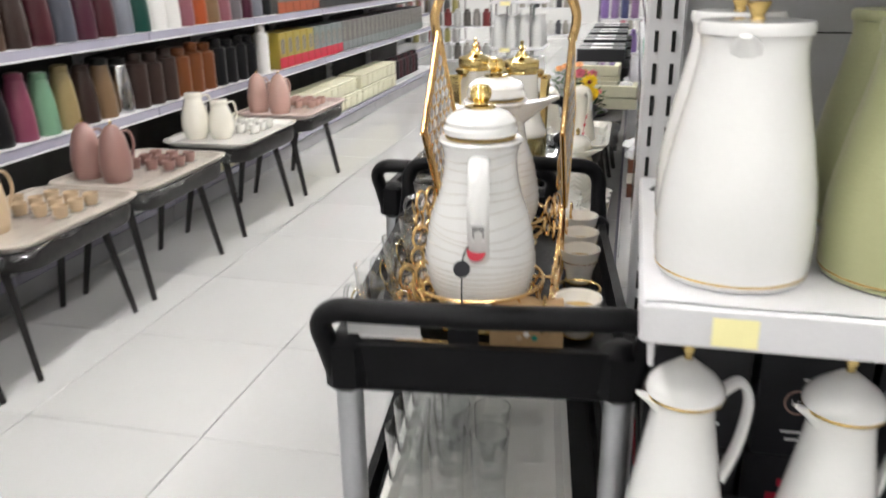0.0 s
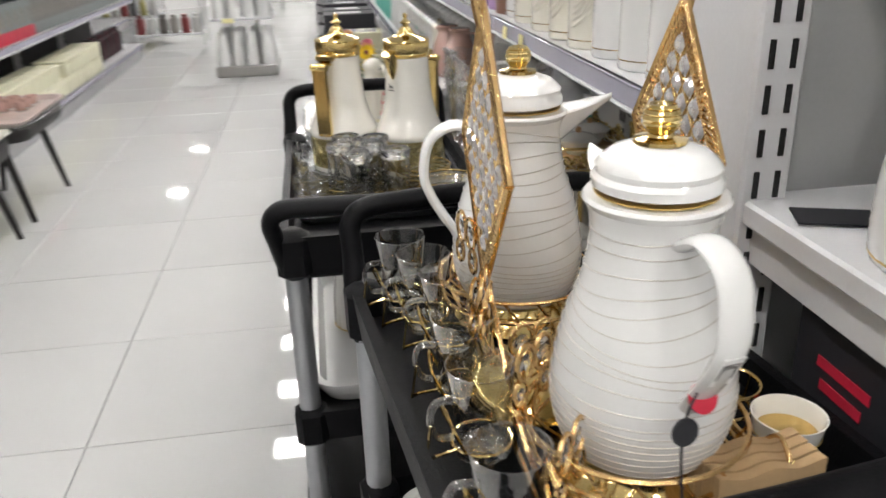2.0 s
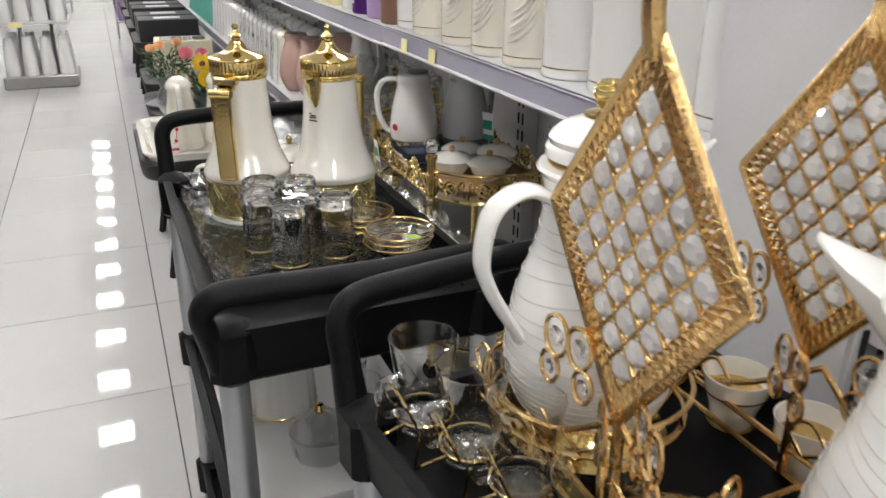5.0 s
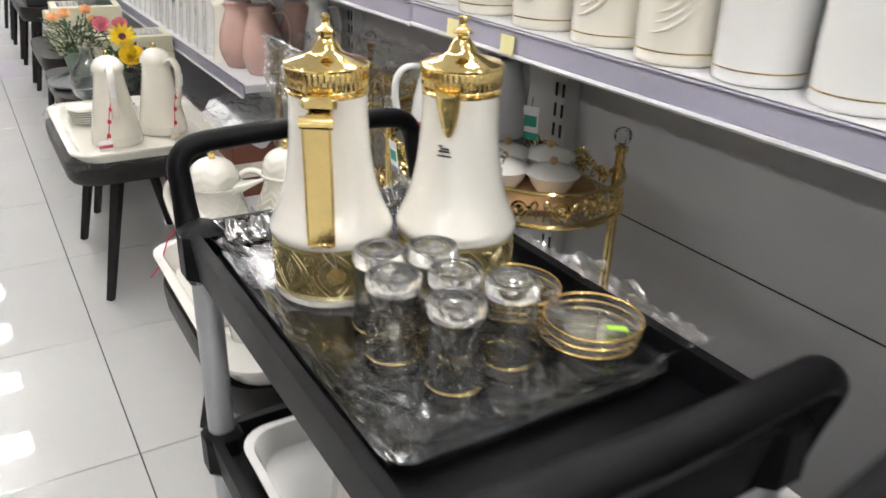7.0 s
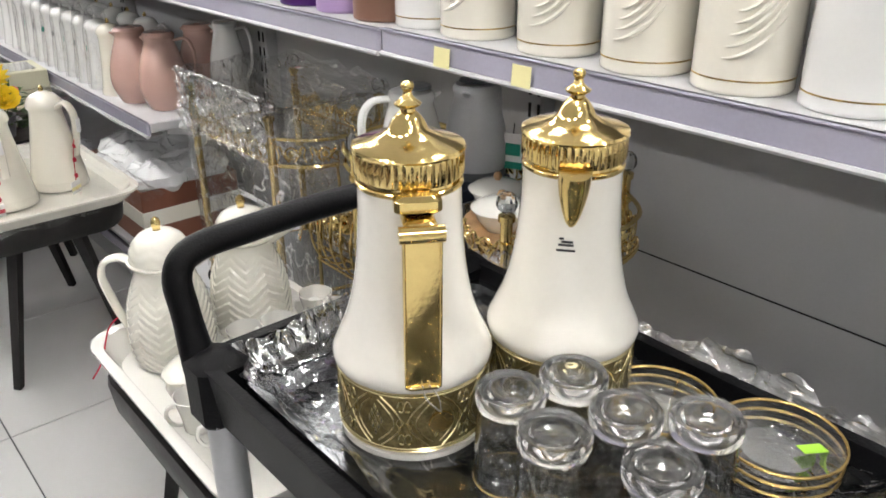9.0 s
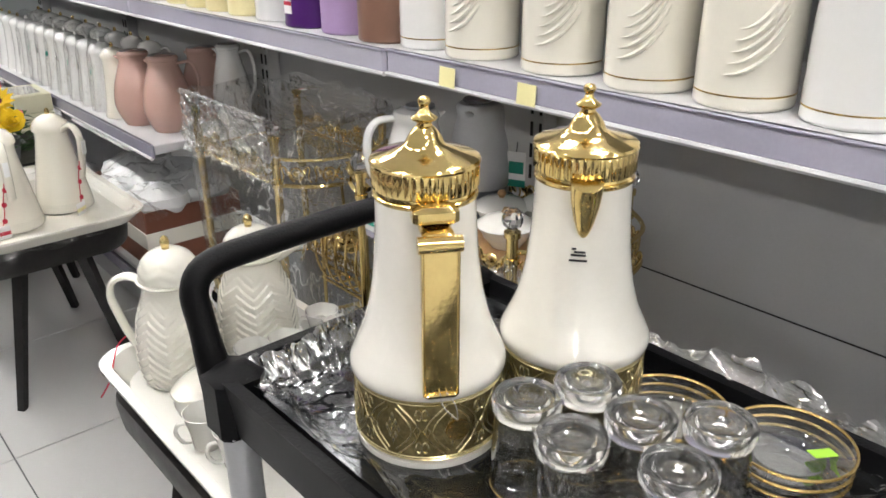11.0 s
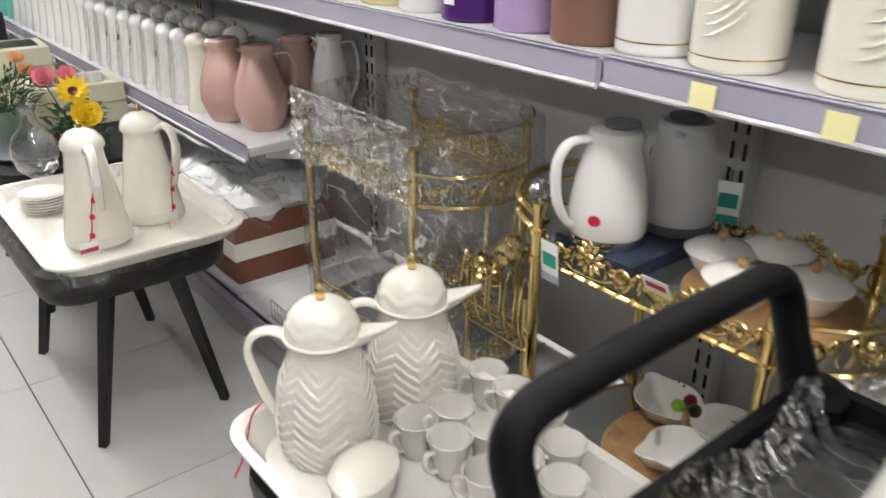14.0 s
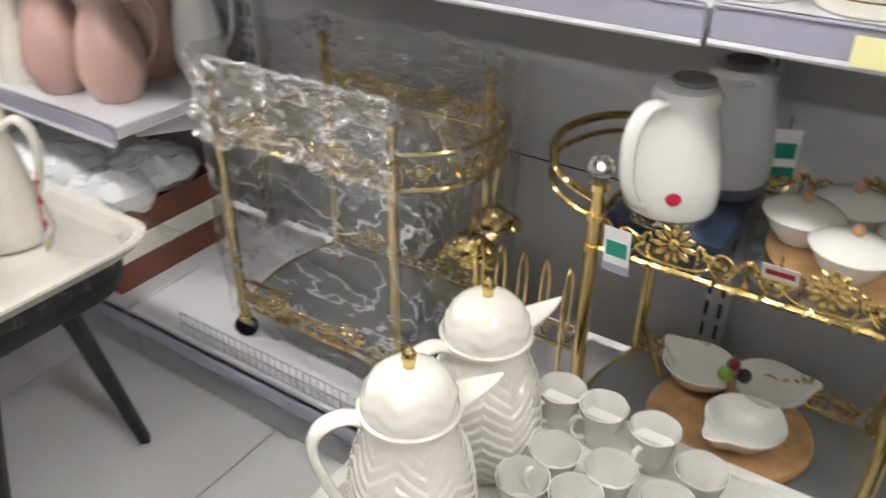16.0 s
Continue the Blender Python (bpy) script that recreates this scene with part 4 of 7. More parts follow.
ug = lathe([(0.0272, 0.0), (0.0285, 0.0), (0.0283, 0.004), (0.0275, 0.05), (0.0262, 0.0728), (0.0250, 0.0722), (0.0263, 0.05), (0.0271, 0.004), (0.0272, 0.0)], 32)
ug_base = lathe([(0, 0.077), (0.024, 0.0735), (0.0270, 0.0745), (0.0285, 0.079), (0.0285, 0.087), (0.0265, 0.090), (0.0235, 0.090), (0.0215, 0.0865), (0.0195, 0.0865), (0.0175, 0.089), (0.0155, 0.089), (0.0135, 0.084), (0.007, 0.0825), (0, 0.082)], 28)
proto = None
for x, y in ((-0.243, 1.640), (-0.188, 1.622), (-0.256, 1.582), (-0.196, 1.563), (-0.157, 1.518), (-0.228, 1.508)):
    m4 = pose(x, y, CZ + 0.014)
    if proto is None:
        proto = thing("shot_glass", "clear glass tumbler standing upside down, amber-tinted rim", "glass", m4, "upturned glasses on film")
        part("bowl", (ug[0], ug[1][:-2]), M["tumbler"], proto)
        part("thick_base", ug_base, M["crystal"], proto, "thick clear glass base")
        part("rim_line", at(tube(ring_pts(0.0282, 24), 0.0009, 5, True), z=0.0015), M["goldline"], proto, "thin gold rim")
    else:
        copy_thing(proto, m4)
for (x, y, n) in ((-0.098, 1.598, 3), (-0.066, 1.500, 3)):
    for i in range(n):
        t = thing("saucer", "clear glass saucer with gold rim in a stack", "saucer", pose(x + 0.002 * i, y, CZ + 0.014 + 0.009 * i), "stacked glass saucers")
        part("dish", open_shell([(0.0004, 0), (0.030, 0.0), (0.034, 0.004), (0.05, 0.011), (0.0525, 0.013)], 36), M["glass"], t)
        part("rim", at(tube(ring_pts(0.052, 36), 0.0014, 6, True), z=0.0135), M["goldline"], t, "gold rim line")
pl = tagged(obj("price_sticker", box(0.022, 0.012, 0.0008), mat("lime_sticker", (0.45, 0.85, 0.08), 0.5), m=pose(-0.048, 1.478, CZ + 0.038, -6, 4, -30)), "small lime green price sticker on a saucer", "sticker")

# lower tier of the second cart
tagged(obj("tray", tray_shape(0.30, 0.56, 0.04, 0.008, 0.05, 0.012, 0.006, 0.004), M["white"], m=pose(-0.19, 1.63, 0.472)), "white plastic tray on the cart's middle tier", "tray", "serving trays")


def ribbed_jug(m):
    t = thing("ribbed_jug", "white vertically ribbed jug on the lower tier", "jug", m)
    part("body", lathe([(0, 0), (0.058, 0), (0.062, 0.006), (0.060, 0.06), (0.052, 0.14), (0.046, 0.2), (0.046, 0.215), (0, 0.215)], 60, lambda a, z: 1 + 0.02 * math.cos(20 * a)), M["porcelain"], t)
    part("base_line", at(tube(ring_pts(0.062, 40), 0.0018, 5, True), z=0.004), M["goldline"], t)
    part("handle", handle_bar([(0.045, 0, 0.19), (0.085, 0, 0.18), (0.09, 0, 0.12), (0.06, 0, 0.07)], 0.008), M["black"], t)


ribbed_jug(pose(-0.235, 1.66, 0.479, 0, 0, 20))
gb = thing("glass_jar", "clear ribbed glass sugar jar with lid", "jar", pose(-0.205, 1.485, 0.479))
part("bowl", open_shell([(0.0004, 0), (0.035, 0), (0.045, 0.01), (0.05, 0.05), (0.047, 0.0505)], 40, lambda a, z: 1 + 0.03 * math.cos(14 * a)), M["glass"], gb)
lid = part("lid", at(lathe([(0.052, 0), (0.05, 0.006), (0.03, 0.022), (0.008, 0.03), (0, 0.03)], 40, lambda a, z: 1 + 0.02 * math.cos(14 * a)), z=0.0505), M["glass"], gb)
part("knob", at(lathe([(0, 0), (0.006, 0.0), (0.01, 0.008), (0.006, 0.016), (0, 0.017)], 16), z=0.08), M["gold"], lid, "gold ball knob")
proto = None
for x, y in ((-0.12, 1.54), (-0.12, 1.62), (-0.10, 1.70), (-0.16, 1.80), (-0.09, 1.80)):
    m4 = pose(x, y, 0.479)
    if proto is None:
        proto = tagged(obj("drinking_glass", open_shell([(0.0004, 0), (0.028, 0), (0.034, 0.09), (0.0328, 0.0904), (0.0326, 0.088)], 20), M["glass"], m=m4), "short clear drinking glass on the lower tier", "glass", "glasses on the lower tier")
    else:
        copy_thing(proto, m4)

# ------------------------------------------------------------------ white tray with the chevron set
TZ = 0.44
table_tray(pose(-0.095, 2.385, TZ), 0.41, 0.60, 0.05, M["porcelain"], "white plastic serving tray with raised rim")


def chevron(depth, kz, na):
    def f(a, z):
        s = abs(((a * na / (2 * math.pi)) % 1.0) - 0.5) * 2
        ph = (z - s * 0.026) / kz
        g = (ph % 1.0)
        return 1 + depth * (g - 0.5) * min(1.0, max(0.0, (0.185 - z) * 30))
    return f


def chevron_flask(m, label):
    t = thing("chevron_flask", label, "flask", m, "chevron-relief flasks on white tray")
    key = [(0.066, 0.0), (0.072, 0.005), (0.077, 0.03), (0.078, 0.06), (0.075, 0.095), (0.069, 0.13), (0.058, 0.16), (0.0515, 0.185), (0.052, 0.197)]
    part("body", lathe([(p.x, p.z) for p in curve([(r, 0, z) for r, z in key], 16)], 168, chevron(0.045, 0.0165, 6)), M["ivory"], t)
    part("collar", at(lathe([(0.045, 0), (0.055, 0.001), (0.060, 0.006), (0.060, 0.009), (0.045, 0.010)], 40), z=0.195), M["ivory"], t)
    lid = part("lid", at(lathe([*[(0.0555 * math.cos(0.5 * math.pi * k / 16) ** 0.75, 0.053 * math.sin(0.5 * math.pi * k / 16)) for k in range(16)], (0, 0.053)], 120, lambda a, z: 1 + 0.03 * math.sin(abs(((a * 6 / 6.283) % 1) - 0.5) * 8 + z * 330) * min(1.0, z * 120) * max(0.0, 1 - z * 17)), z=0.205), M["ivory"], t, "domed lid with chevron relief")
    part("knob", at(lathe([(0, 0), (0.007, 0.0), (0.006, 0.004), (0.0075, 0.009), (0.0085, 0.015), (0.006, 0.022), (0, 0.027)], 18, lambda a, z: 1 + 0.08 * math.cos(8 * a)), z=0.257), M["gold"], lid, "gold bud knob")
    part("handle", handle_bar([(0.048, 0, 0.192), (0.075, 0, 0.205), (0.103, 0, 0.195), (0.112, 0, 0.165), (0.103, 0, 0.125), (0.090, 0, 0.086), (0.075, 0, 0.056)], 0.0125, 0.5, 14), M["ivory"], t)
    part("spout", at(beak_shape(0.046, 0.203, 0.064, 0.016, 0.027, 0.03), rz=180), M["ivory"], t)
    return t


CF = "ivory chevron-relief coffee flask with gold knob"
c1 = chevron_flask(pose(-0.169, 2.580, TZ + 0.01, 0, 0, 141), CF + " on tray")
chevron_flask(pose(-0.006, 2.578, TZ + 0.01, 0, 0, 150), CF + " beside its twin")
part("tag_cord", tube(curve([(0.088, 0.006, 0.09), (0.11, 0.02, 0.07), (0.12, 0.05, 0.02), (0.13, 0.08, 0.0)], 5), 0.0016, 5), M["red"], c1, "thin red tag cord")


def tea_cup(m, proto=None):
    if proto:
        return copy_thing(proto, m)
    t = thing("coffee_cup", "small ivory porcelain cup with chevron relief", "cup", m, "cups on the white tray")
    part("bowl", lathe([(0, 0.002), (0.021, 0.0), (0.024, 0.004), (0.025, 0.02), (0.028, 0.04), (0.0345, 0.066), (0.033, 0.0665), (0.0265, 0.04), (0.022, 0.012), (0, 0.009)], 36, lambda a, z: 1 + 0.015 * math.sin(z * 500 + 3 * abs(((a * 6 / 6.283) % 1) - 0.5) * 2)), M["porcelain"], t)
    part("handle", handle_bar([(0.027, 0, 0.05), (0.042, 0, 0.052), (0.047, 0, 0.036), (0.038, 0, 0.018), (0.024, 0, 0.014)], 0.0042, 0.8, 8), M["porcelain"], t)
    return t


cup = None
for k, (x, y) in enumerate(((0.101, 2.512), (0.099, 2.448), (0.097, 2.374), (-0.010, 2.468), (0.000, 2.396), (-0.074, 2.480), (-0.062, 2.414), (0.060, 2.300), (-0.012, 2.318), (-0.070, 2.325), (-0.236, 2.345), (-0.220, 2.270), (0.002, 2.246), (-0.085, 2.215))):
    cup = tea_cup(pose(x, y, TZ + 0.0085, 0, 0, 150 + random.uniform(-30, 30)), cup)
sb = thing("sugar_bowl", "oval ivory porcelain sugar bowl with chevron lid", "bowl", pose(-0.190, 2.448, TZ + 0.0085, 0, 0, 30))
part("bowl", moved(lathe([(0, 0), (0.035, 0), (0.045, 0.006), (0.052, 0.03), (0.05, 0.048), (0, 0.048)], 36), Matrix.Diagonal((1.2, 0.85, 1, 1))), M["porcelain"], sb)
part("lid", moved(at(lathe([(0.054, 0), (0.054, 0.004), (0.04, 0.014), (0.02, 0.019), (0, 0.02)], 40, lambda a, z: 1 + 0.015 * math.sin(abs(((a * 7 / 6.283) % 1) - 0.5) * 9 + z * 300)), z=0.0485), Matrix.Diagonal((1.2, 0.85, 1, 1))), M["ivory"], sb)

# ------------------------------------------------------------------ cream tray with the two conical pots
table_tray(pose(-0.14, 3.67, TH), 0.45, 0.64, 0.035, M["ivory"], "cream plastic serving tray wrapped in clear film")
film_sheet("plastic_film", 0.52, 0.69, pose(-0.125, 3.67, TH + 0.037), "clear film stretched over the cream tray", -0.045, 0.003, 40, 60, 4, 0.05, M["film_flat"])


def cone_pot(m, label, tagcol):
    t = thing("conical_flask", label, "flask", m, "conical flasks on cream tray")
    key = [(0.074, 0.0), (0.077, 0.004), (0.073, 0.03), (0.061, 0.09), (0.049, 0.15), (0.043, 0.185), (0.044, 0.20)]
    part("body", lathe([(p.x, p.z) for p in curve([(r, 0, z) for r, z in key], 4)], 36), M["cream"], t)
    lid = part("lid", at(lathe([(0.048, 0), (0.0485, 0.006), (0.045, 0.016), (0.032, 0.03), (0.012, 0.038), (0, 0.039)], 32), z=0.2005), M["cream"], t)
    part("knob", at(lathe([(0, 0), (0.006, 0), (0.007, 0.006), (0.004, 0.013), (0, 0.015)], 14), z=0.239), M["gold"], lid)
    part("handle", handle_bar([(0.04, 0, 0.20), (0.072, 0, 0.214), (0.094, 0, 0.19), (0.092, 0, 0.14), (0.078, 0, 0.085)], 0.0115, 0.65, 10), M["cream"], t)
    part("spout", at(spout_shape(0.032, 0.205, 0.024, 0.01, 0.018), rz=180), M["cream"], t)
    part("cord", tube(curve([(0.090, -0.01, 0.13), (0.086, -0.02, 0.09), (0.086, -0.025, 0.055), (0.092, -0.035, 0.03)], 5), 0.0014, 5), M["red"], t, "red tag cord")
    for y, z in ((-0.012, 0.112), (-0.021, 0.078), (-0.028, 0.040)):
        part("seal", at(lathe([(0, 0), (0.0062, 0), (0.0062, 0.002), (0, 0.002)], 16), 0.087 if z > 0.06 else 0.089, y, z, 0, 80), M["red"], t, "round red seal")
    part("sticker", at(box(0.0012, 0.014, 0.034, 0), 0.1035, 0.0, 0.145, 0, 4), M["paper"], t, "white label sticker", False)
    hg = part("hang_tag", at(box(0.0015, 0.04, 0.03, 0), 0.094, -0.04, 0.0, 0, 0, 10), M["paper"], t, "white, red and yellow price tag", False)
    part("tag_band", at(box(0.0018, 0.04, 0.009, 0), 0.0942, -0.04, 0.008, 0, 0, 10), M[tagcol], hg, "", False)
    t.scale = (1, 1, 1.12)
    return t


cone_pot(pose(-0.213, 3.535, TH + 0.012, 0, 0, -95), "cream conical coffee flask with red seals on tray", "red")
cone_pot(pose(-0.058, 3.60, TH + 0.012, 0, 0, -60), "cream conical coffee flask with red hanging price tag", "yellowtag")
for i in range(6):
    tagged(obj("saucer", lathe([(0, 0), (0.03, 0), (0.058, 0.008), (0.058, 0.0105), (0.03, 0.003), (0, 0.003)], 28), M["ivory"], m=pose(-0.26, 3.80, TH + 0.0125 + 0.0075 * i)), "cream porcelain saucer in a stack", "saucer", "stacked cream saucers")
for i in range(4):
    cup = tea_cup(pose(-0.15 + 0.045 * (i % 2), 3.72 + 0.07 * (i // 2), TH + 0.012, 0, 0, 40 * i), cup)

# ------------------------------------------------------------------ gold trolleys
def swan_scroll(w, h, r=0.0024):
    """A pair of S-scrolls that meet at a ringed boss, standing on z = 0."""
    g = []
    for e in (-1, 1):
        pts = [(e * w * 0.06, 0, 0.004)]
        pts += [(e * (w * 0.27 + w * 0.20 * (1 - k / 13) * math.cos(0.55 * k + 2.6)), 0, h * 0.46 + h * 0.44 * (1 - k / 15) * math.sin(0.55 * k + 4.0)) for k in range(12)]
        g.append(tube(curve(pts, 3), r, 5))
        g.append(at(lathe([(0, -0.004), (0.0055, -0.002), (0.0065, 0), (0.0055, 0.002), (0, 0.004)], 10), e * w * 0.27, 0, h * 0.46, 90))
        g.append(tube(curve([(e * w * 0.49, 0, 0.003), (e * w * 0.42, 0, h * 0.30), (e * w * 0.47, 0, h * 0.62), (e * w * 0.40, 0, h * 0.74)], 4), r * 0.9, 5))
    g.append(at(tube(ring_pts(h * 0.24, 18), r * 1.1, 5, True), 0, 0, h * 0.42, 90))
    g.append(at(lathe([(0, -0.005), (h * 0.15, -0.002), (h * 0.15, 0.002), (0, 0.005)], 12), 0, 0, h * 0.42, 90))
    return join(*g)


def rosette(h, petals=11, r=0.0022):
    """An open flower of thick petals on a short stalk, flanked by leaf curls."""
    g = [at(lathe([(0, -0.006), (h * 0.10, -0.004), (h * 0.14, 0), (h * 0.10, 0.004), (0, 0.006)], 12), 0, 0, h * 0.52, 90)]
    leaf = moved(lathe([(0, -1), (0.62, -0.5), (1, 0.1), (0.6, 0.8), (0, 1)], 8), Matrix.Diagonal((h * 0.085, h * 0.05, h * 0.17, 1)))
    for k in range(petals):
        a = 360 * k / petals
        g.append(moved(leaf, pose(0, 0, h * 0.52, 0, a, 0) @ pose(0, 0, h * 0.30)))
    for e in (-1, 1):
        g.append(tube(curve([(0, 0, 0.002), (e * h * 0.5, 0, h * 0.06), (e * h * 0.85, 0, h * 0.28), (e * h * 0.78, 0, h * 0.50), (e * h * 0.62, 0, h * 0.40), (e * h * 0.70, 0, h * 0.30)], 4), r, 5))
    return join(*g)


def gold_trolley(name, label, x0, x1, y0, y1, zb, z_low, z_top, h, near_bow, far_hoop):
    """A tea trolley: four turned posts with crystal balls, two glass trays in scrolled gold rails, small castors."""
    t = thing(name, label, "trolley", pose(0, 0, 0))
    for x in (x0, x1):
        for y in (y0, y1):
            p = part("post", at(join(tube([(0, 0, zb + 0.035), (0, 0, h - 0.045)], 0.0105, 12), *[at(lathe([(0, -0.008), (0.0145, -0.005), (0.0145, 0.005), (0, 0.008)], 14), z=z) for z in (zb + 0.05, z_low, z_top, z_top + 0.05, h - 0.05)]), x, y), M["gold"], t)
            part("crystal_ball", at(lathe([(0.019 * math.sin(a) + 0.0002, -0.019 * math.cos(a)) for a in [math.pi * k / 7 for k in range(8)]], 10), x, y, h - 0.022), M["crystal"], p, "faceted clear crystal ball", False)
            c = part("castor", at(lathe([(0, -0.010), (0.022, -0.010), (0.026, -0.004), (0.026, 0.004), (0.022, 0.010), (0, 0.010)], 20), x, y, zb + 0.026, 0, 90, 30), M["black"], t)
    L, W = y1 - y0, x1 - x0
    cx, cy = (x0 + x1) / 2, (y0 + y1) / 2
    for z, nm in ((z_low, "lower_tray"), (z_top, "upper_tray")):
        bow = [(x0, y0, z), (x0 + W * 0.2, y0 - near_bow * 0.75, z), (cx, y0 - near_bow, z), (x1 - W * 0.2, y0 - near_bow * 0.75, z), (x1, y0, z)]
        bow2 = [(x1, y1, z), (cx, y1 + near_bow * 0.3, z), (x0, y1, z)]
        edge = curve(bow, 4) + curve(bow2, 4)
        rail = [tube(edge, 0.0055, 6, True)]
        rail += [tube([p + Vector((0.006 * math.cos(i * 1.5), 0, 0.006 * math.sin(i * 1.5))) for i, p in enumerate(curve([(x0, y0 + L * u / 30, z) for u in range(31)], 2))], 0.003, 4)]
        tr = part(nm, join(*rail), M["gold"], t, "twisted gold tray rail")
        glass = [(p.x, p.y, z) for p in edge]
        n = len(glass)
        gv = [(q[0], q[1], z - 0.003) for q in glass] + [(q[0], q[1], z + 0.003) for q in glass]
        part("glass_shelf", (gv, [tuple(range(n - 1, -1, -1)), tuple(range(n, 2 * n))] + [(i, (i + 1) % n, n + (i + 1) % n, n + i) for i in range(n)]), M["glass"] if nm == "upper_tray" else M["mirror"], tr, "", False)
        unit = {}
        spots = []
        for k in range(6):
            yy = y0 + 0.015 + (L - 0.03) * (k + 0.5) / 6
            spots += [pose(x0, yy, z + 0.006, 0, 0, 90), pose(x1, yy, z + 0.006, 0, 0, 90)]
        for k in range(5):
            u = (k + 0.5) / 5
            q = Vector((x0 + W * u, y0 - near_bow * (1 - (2 * u - 1) ** 2), z + 0.006))
            spots.append(pose(q.x, q.y, q.z, 0, 0, math.degrees(math.atan2(near_bow * 4 * (2 * u - 1) / W, 1))))
        for k, sp in enumerate(spots):
            flower = (k // 2) % 3 == 1
            if flower not in unit:
                o = part("rosette" if flower else "scroll", rosette(0.066) if flower else swan_scroll((L - 0.03) / 6 * 1.12, 0.058), M["gold"], tr, "cast gold flower" if flower else "pierced gold scroll", True, sp)
                unit[flower] = o.data
            else:
                o = new("rosette" if flower else "scroll", unit[flower])
                o.parent, o.matrix_basis = tr, sp
        up = [p + Vector((0, 0, 0.066)) for p in curve(bow, 4)]
        part("end_rail", tube(up, 0.0045, 6), M["gold"], tr)
    if far_hoop:
        hp = curve([(x0 + 0.02, y1 + 0.0, z_top + 0.06), (x0 + 0.03, y1 + 0.08, z_top + 0.09), (cx, y1 + 0.13, z_top + 0.095), (x1 - 0.03, y1 + 0.08, z_top + 0.09), (x1, y1, z_top + 0.06)], 6)
        part("push_handle", join(tube(hp, 0.007, 8), tube([p - Vector((0, 0.0, 0.03)) for p in hp], 0.005, 6)), M["gold"], t, "curved gold push handle")
    for sx, yy in ((x0, y0), (x0, y1), (x1, y1)):
        part("brace", tube([(sx, yy, z_low + 0.07), (sx + (0.07 if sx == x0 else -0.07), yy + (0.07 if yy == y0 else -0.07), z_low + 0.005)], 0.005, 6), M["gold"], t)
    return t


M["mirror"] = mat("smoked_mirror", (0.30, 0.31, 0.31), 0.08, metal=0.6, var=0.05)
BZ = 0.16
gold_trolley("tea_trolley", "gold scrollwork tea trolley with crystal balls, loaded", 0.236, 0.552, 2.115, 2.545, BZ, 0.275, 0.668, 0.815, 0.11, True)
gold_trolley("tea_trolley", "gold scrollwork tea trolley wrapped in clear plastic film", 0.25, 0.572, 2.915, 3.335, BZ, 0.245, 0.645, 0.81, 0.10, False)

fv, ff = [], []
outline = [(p.x, p.y) for p in curve([(0.232, 2.90, 0), (0.232, 3.35, 0), (0.40, 3.42, 0), (0.585, 3.35, 0), (0.59, 2.90, 0), (0.41, 2.80, 0)], 16, True)]
n = len(outline)
NZ = 44
for j in range(NZ + 1):
    u = j / NZ
    z = 0.22 + 0.585 * u
    for i, (x, y) in enumerate(outline):
        s = noise.noise(Vector((x * 16, y * 16, z * 9)))
        s2 = noise.noise(Vector((x * 40 + 3, y * 40, z * 60)))
        k = 1.0 + 0.025 * s + 0.015 * s2 - 0.05 * max(0, 0.35 - u)
        fv.append((0.41 + (x - 0.41) * k, 3.125 + (y - 3.125) * k, z + (0.02 * s if u > 0.97 else 0)))
for j in range(NZ):
    for i in range(n):
        k = (i + 1) % n
        ff.append((j * n + i, j * n + k, (j + 1) * n + k, (j + 1) * n + i))
base_i = len(fv)
for q in range(1, 6):
    for i, (x, y) in enumerate(outline):
        k = 1 - q / 6
        s = noise.noise(Vector((x * 20 * k, y * 20 * k, 5)))
        fv.append((0.41 + (x - 0.41) * k, 3.125 + (y - 3.125) * k, 0.805 - 0.075 * math.sin(q / 6 * 1.57) + 0.012 * s))
for q in range(5):
    a = NZ * n if q == 0 else base_i + (q - 1) * n
    b = base_i + q * n
    for i in range(n):
        k = (i + 1) % n
        ff.append((a + i, a + k, b + k, b + i))
ff.append(tuple(base_i + 4 * n + i for i in range(n)))
wrap = tagged(obj("plastic_wrap", (fv, ff), M["film_thin"]), "clear crumpled plastic wrap round the gold trolley", "film")
gvv, gff = [], []
NU, NV = 110, 46
for j in range(NV + 1):
    v = j / NV
    for i in range(NU + 1):
        u = i / NU
        y = 2.895 + 0.47 * u
        low = 0.585 + 0.10 * abs(noise.noise(Vector((u * 3.1, 0.4, 2)))) + 0.05 * u
        z = low + (0.815 - low) * v + 0.004 * noise.noise(Vector((u * 30, v * 9, 4)))
        p = Vector((u * 9, v * 7, 1.0))
        x = 0.223 - 0.016 * noise.noise(p * 1.3) - 0.011 * abs(noise.noise(p * 3.1 + Vector((v * 6, u * 5, 0)))) - 0.004 * noise.noise(p * 8)
        gvv.append((x, y, z))
for j in range(NV):
    for i in range(NU):
        a = j * (NU + 1) + i
        gff.append((a, a + 1, a + NU + 2, a + NU + 1))
part("gathered_film", (gvv, gff), M["film_bunch"], wrap, "bunched shiny film")
hem = [(0.226 + 0.005 * noise.noise(Vector((k * 0.8, 0, 0))), 2.90 + 0.46 * k / 40, 0.812 + 0.006 * noise.noise(Vector((0, k * 0.5, 1)))) for k in range(41)]
part("rolled_hem", tube(hem, 0.005, 7, radii=[0.0055 + 0.003 * noise.noise(Vector((k * 0.9, 5, 0))) for k in range(41)]), M["film_bunch"], wrap, "rolled film edge")
st = tagged(obj("price_sticker", at(box(0.022, 0.016, 0.001)), M["paper"], m=pose(0.50, 3.18, 0.80, 5, 5, 20)), "small white and red price sticker on the wrap", "sticker")
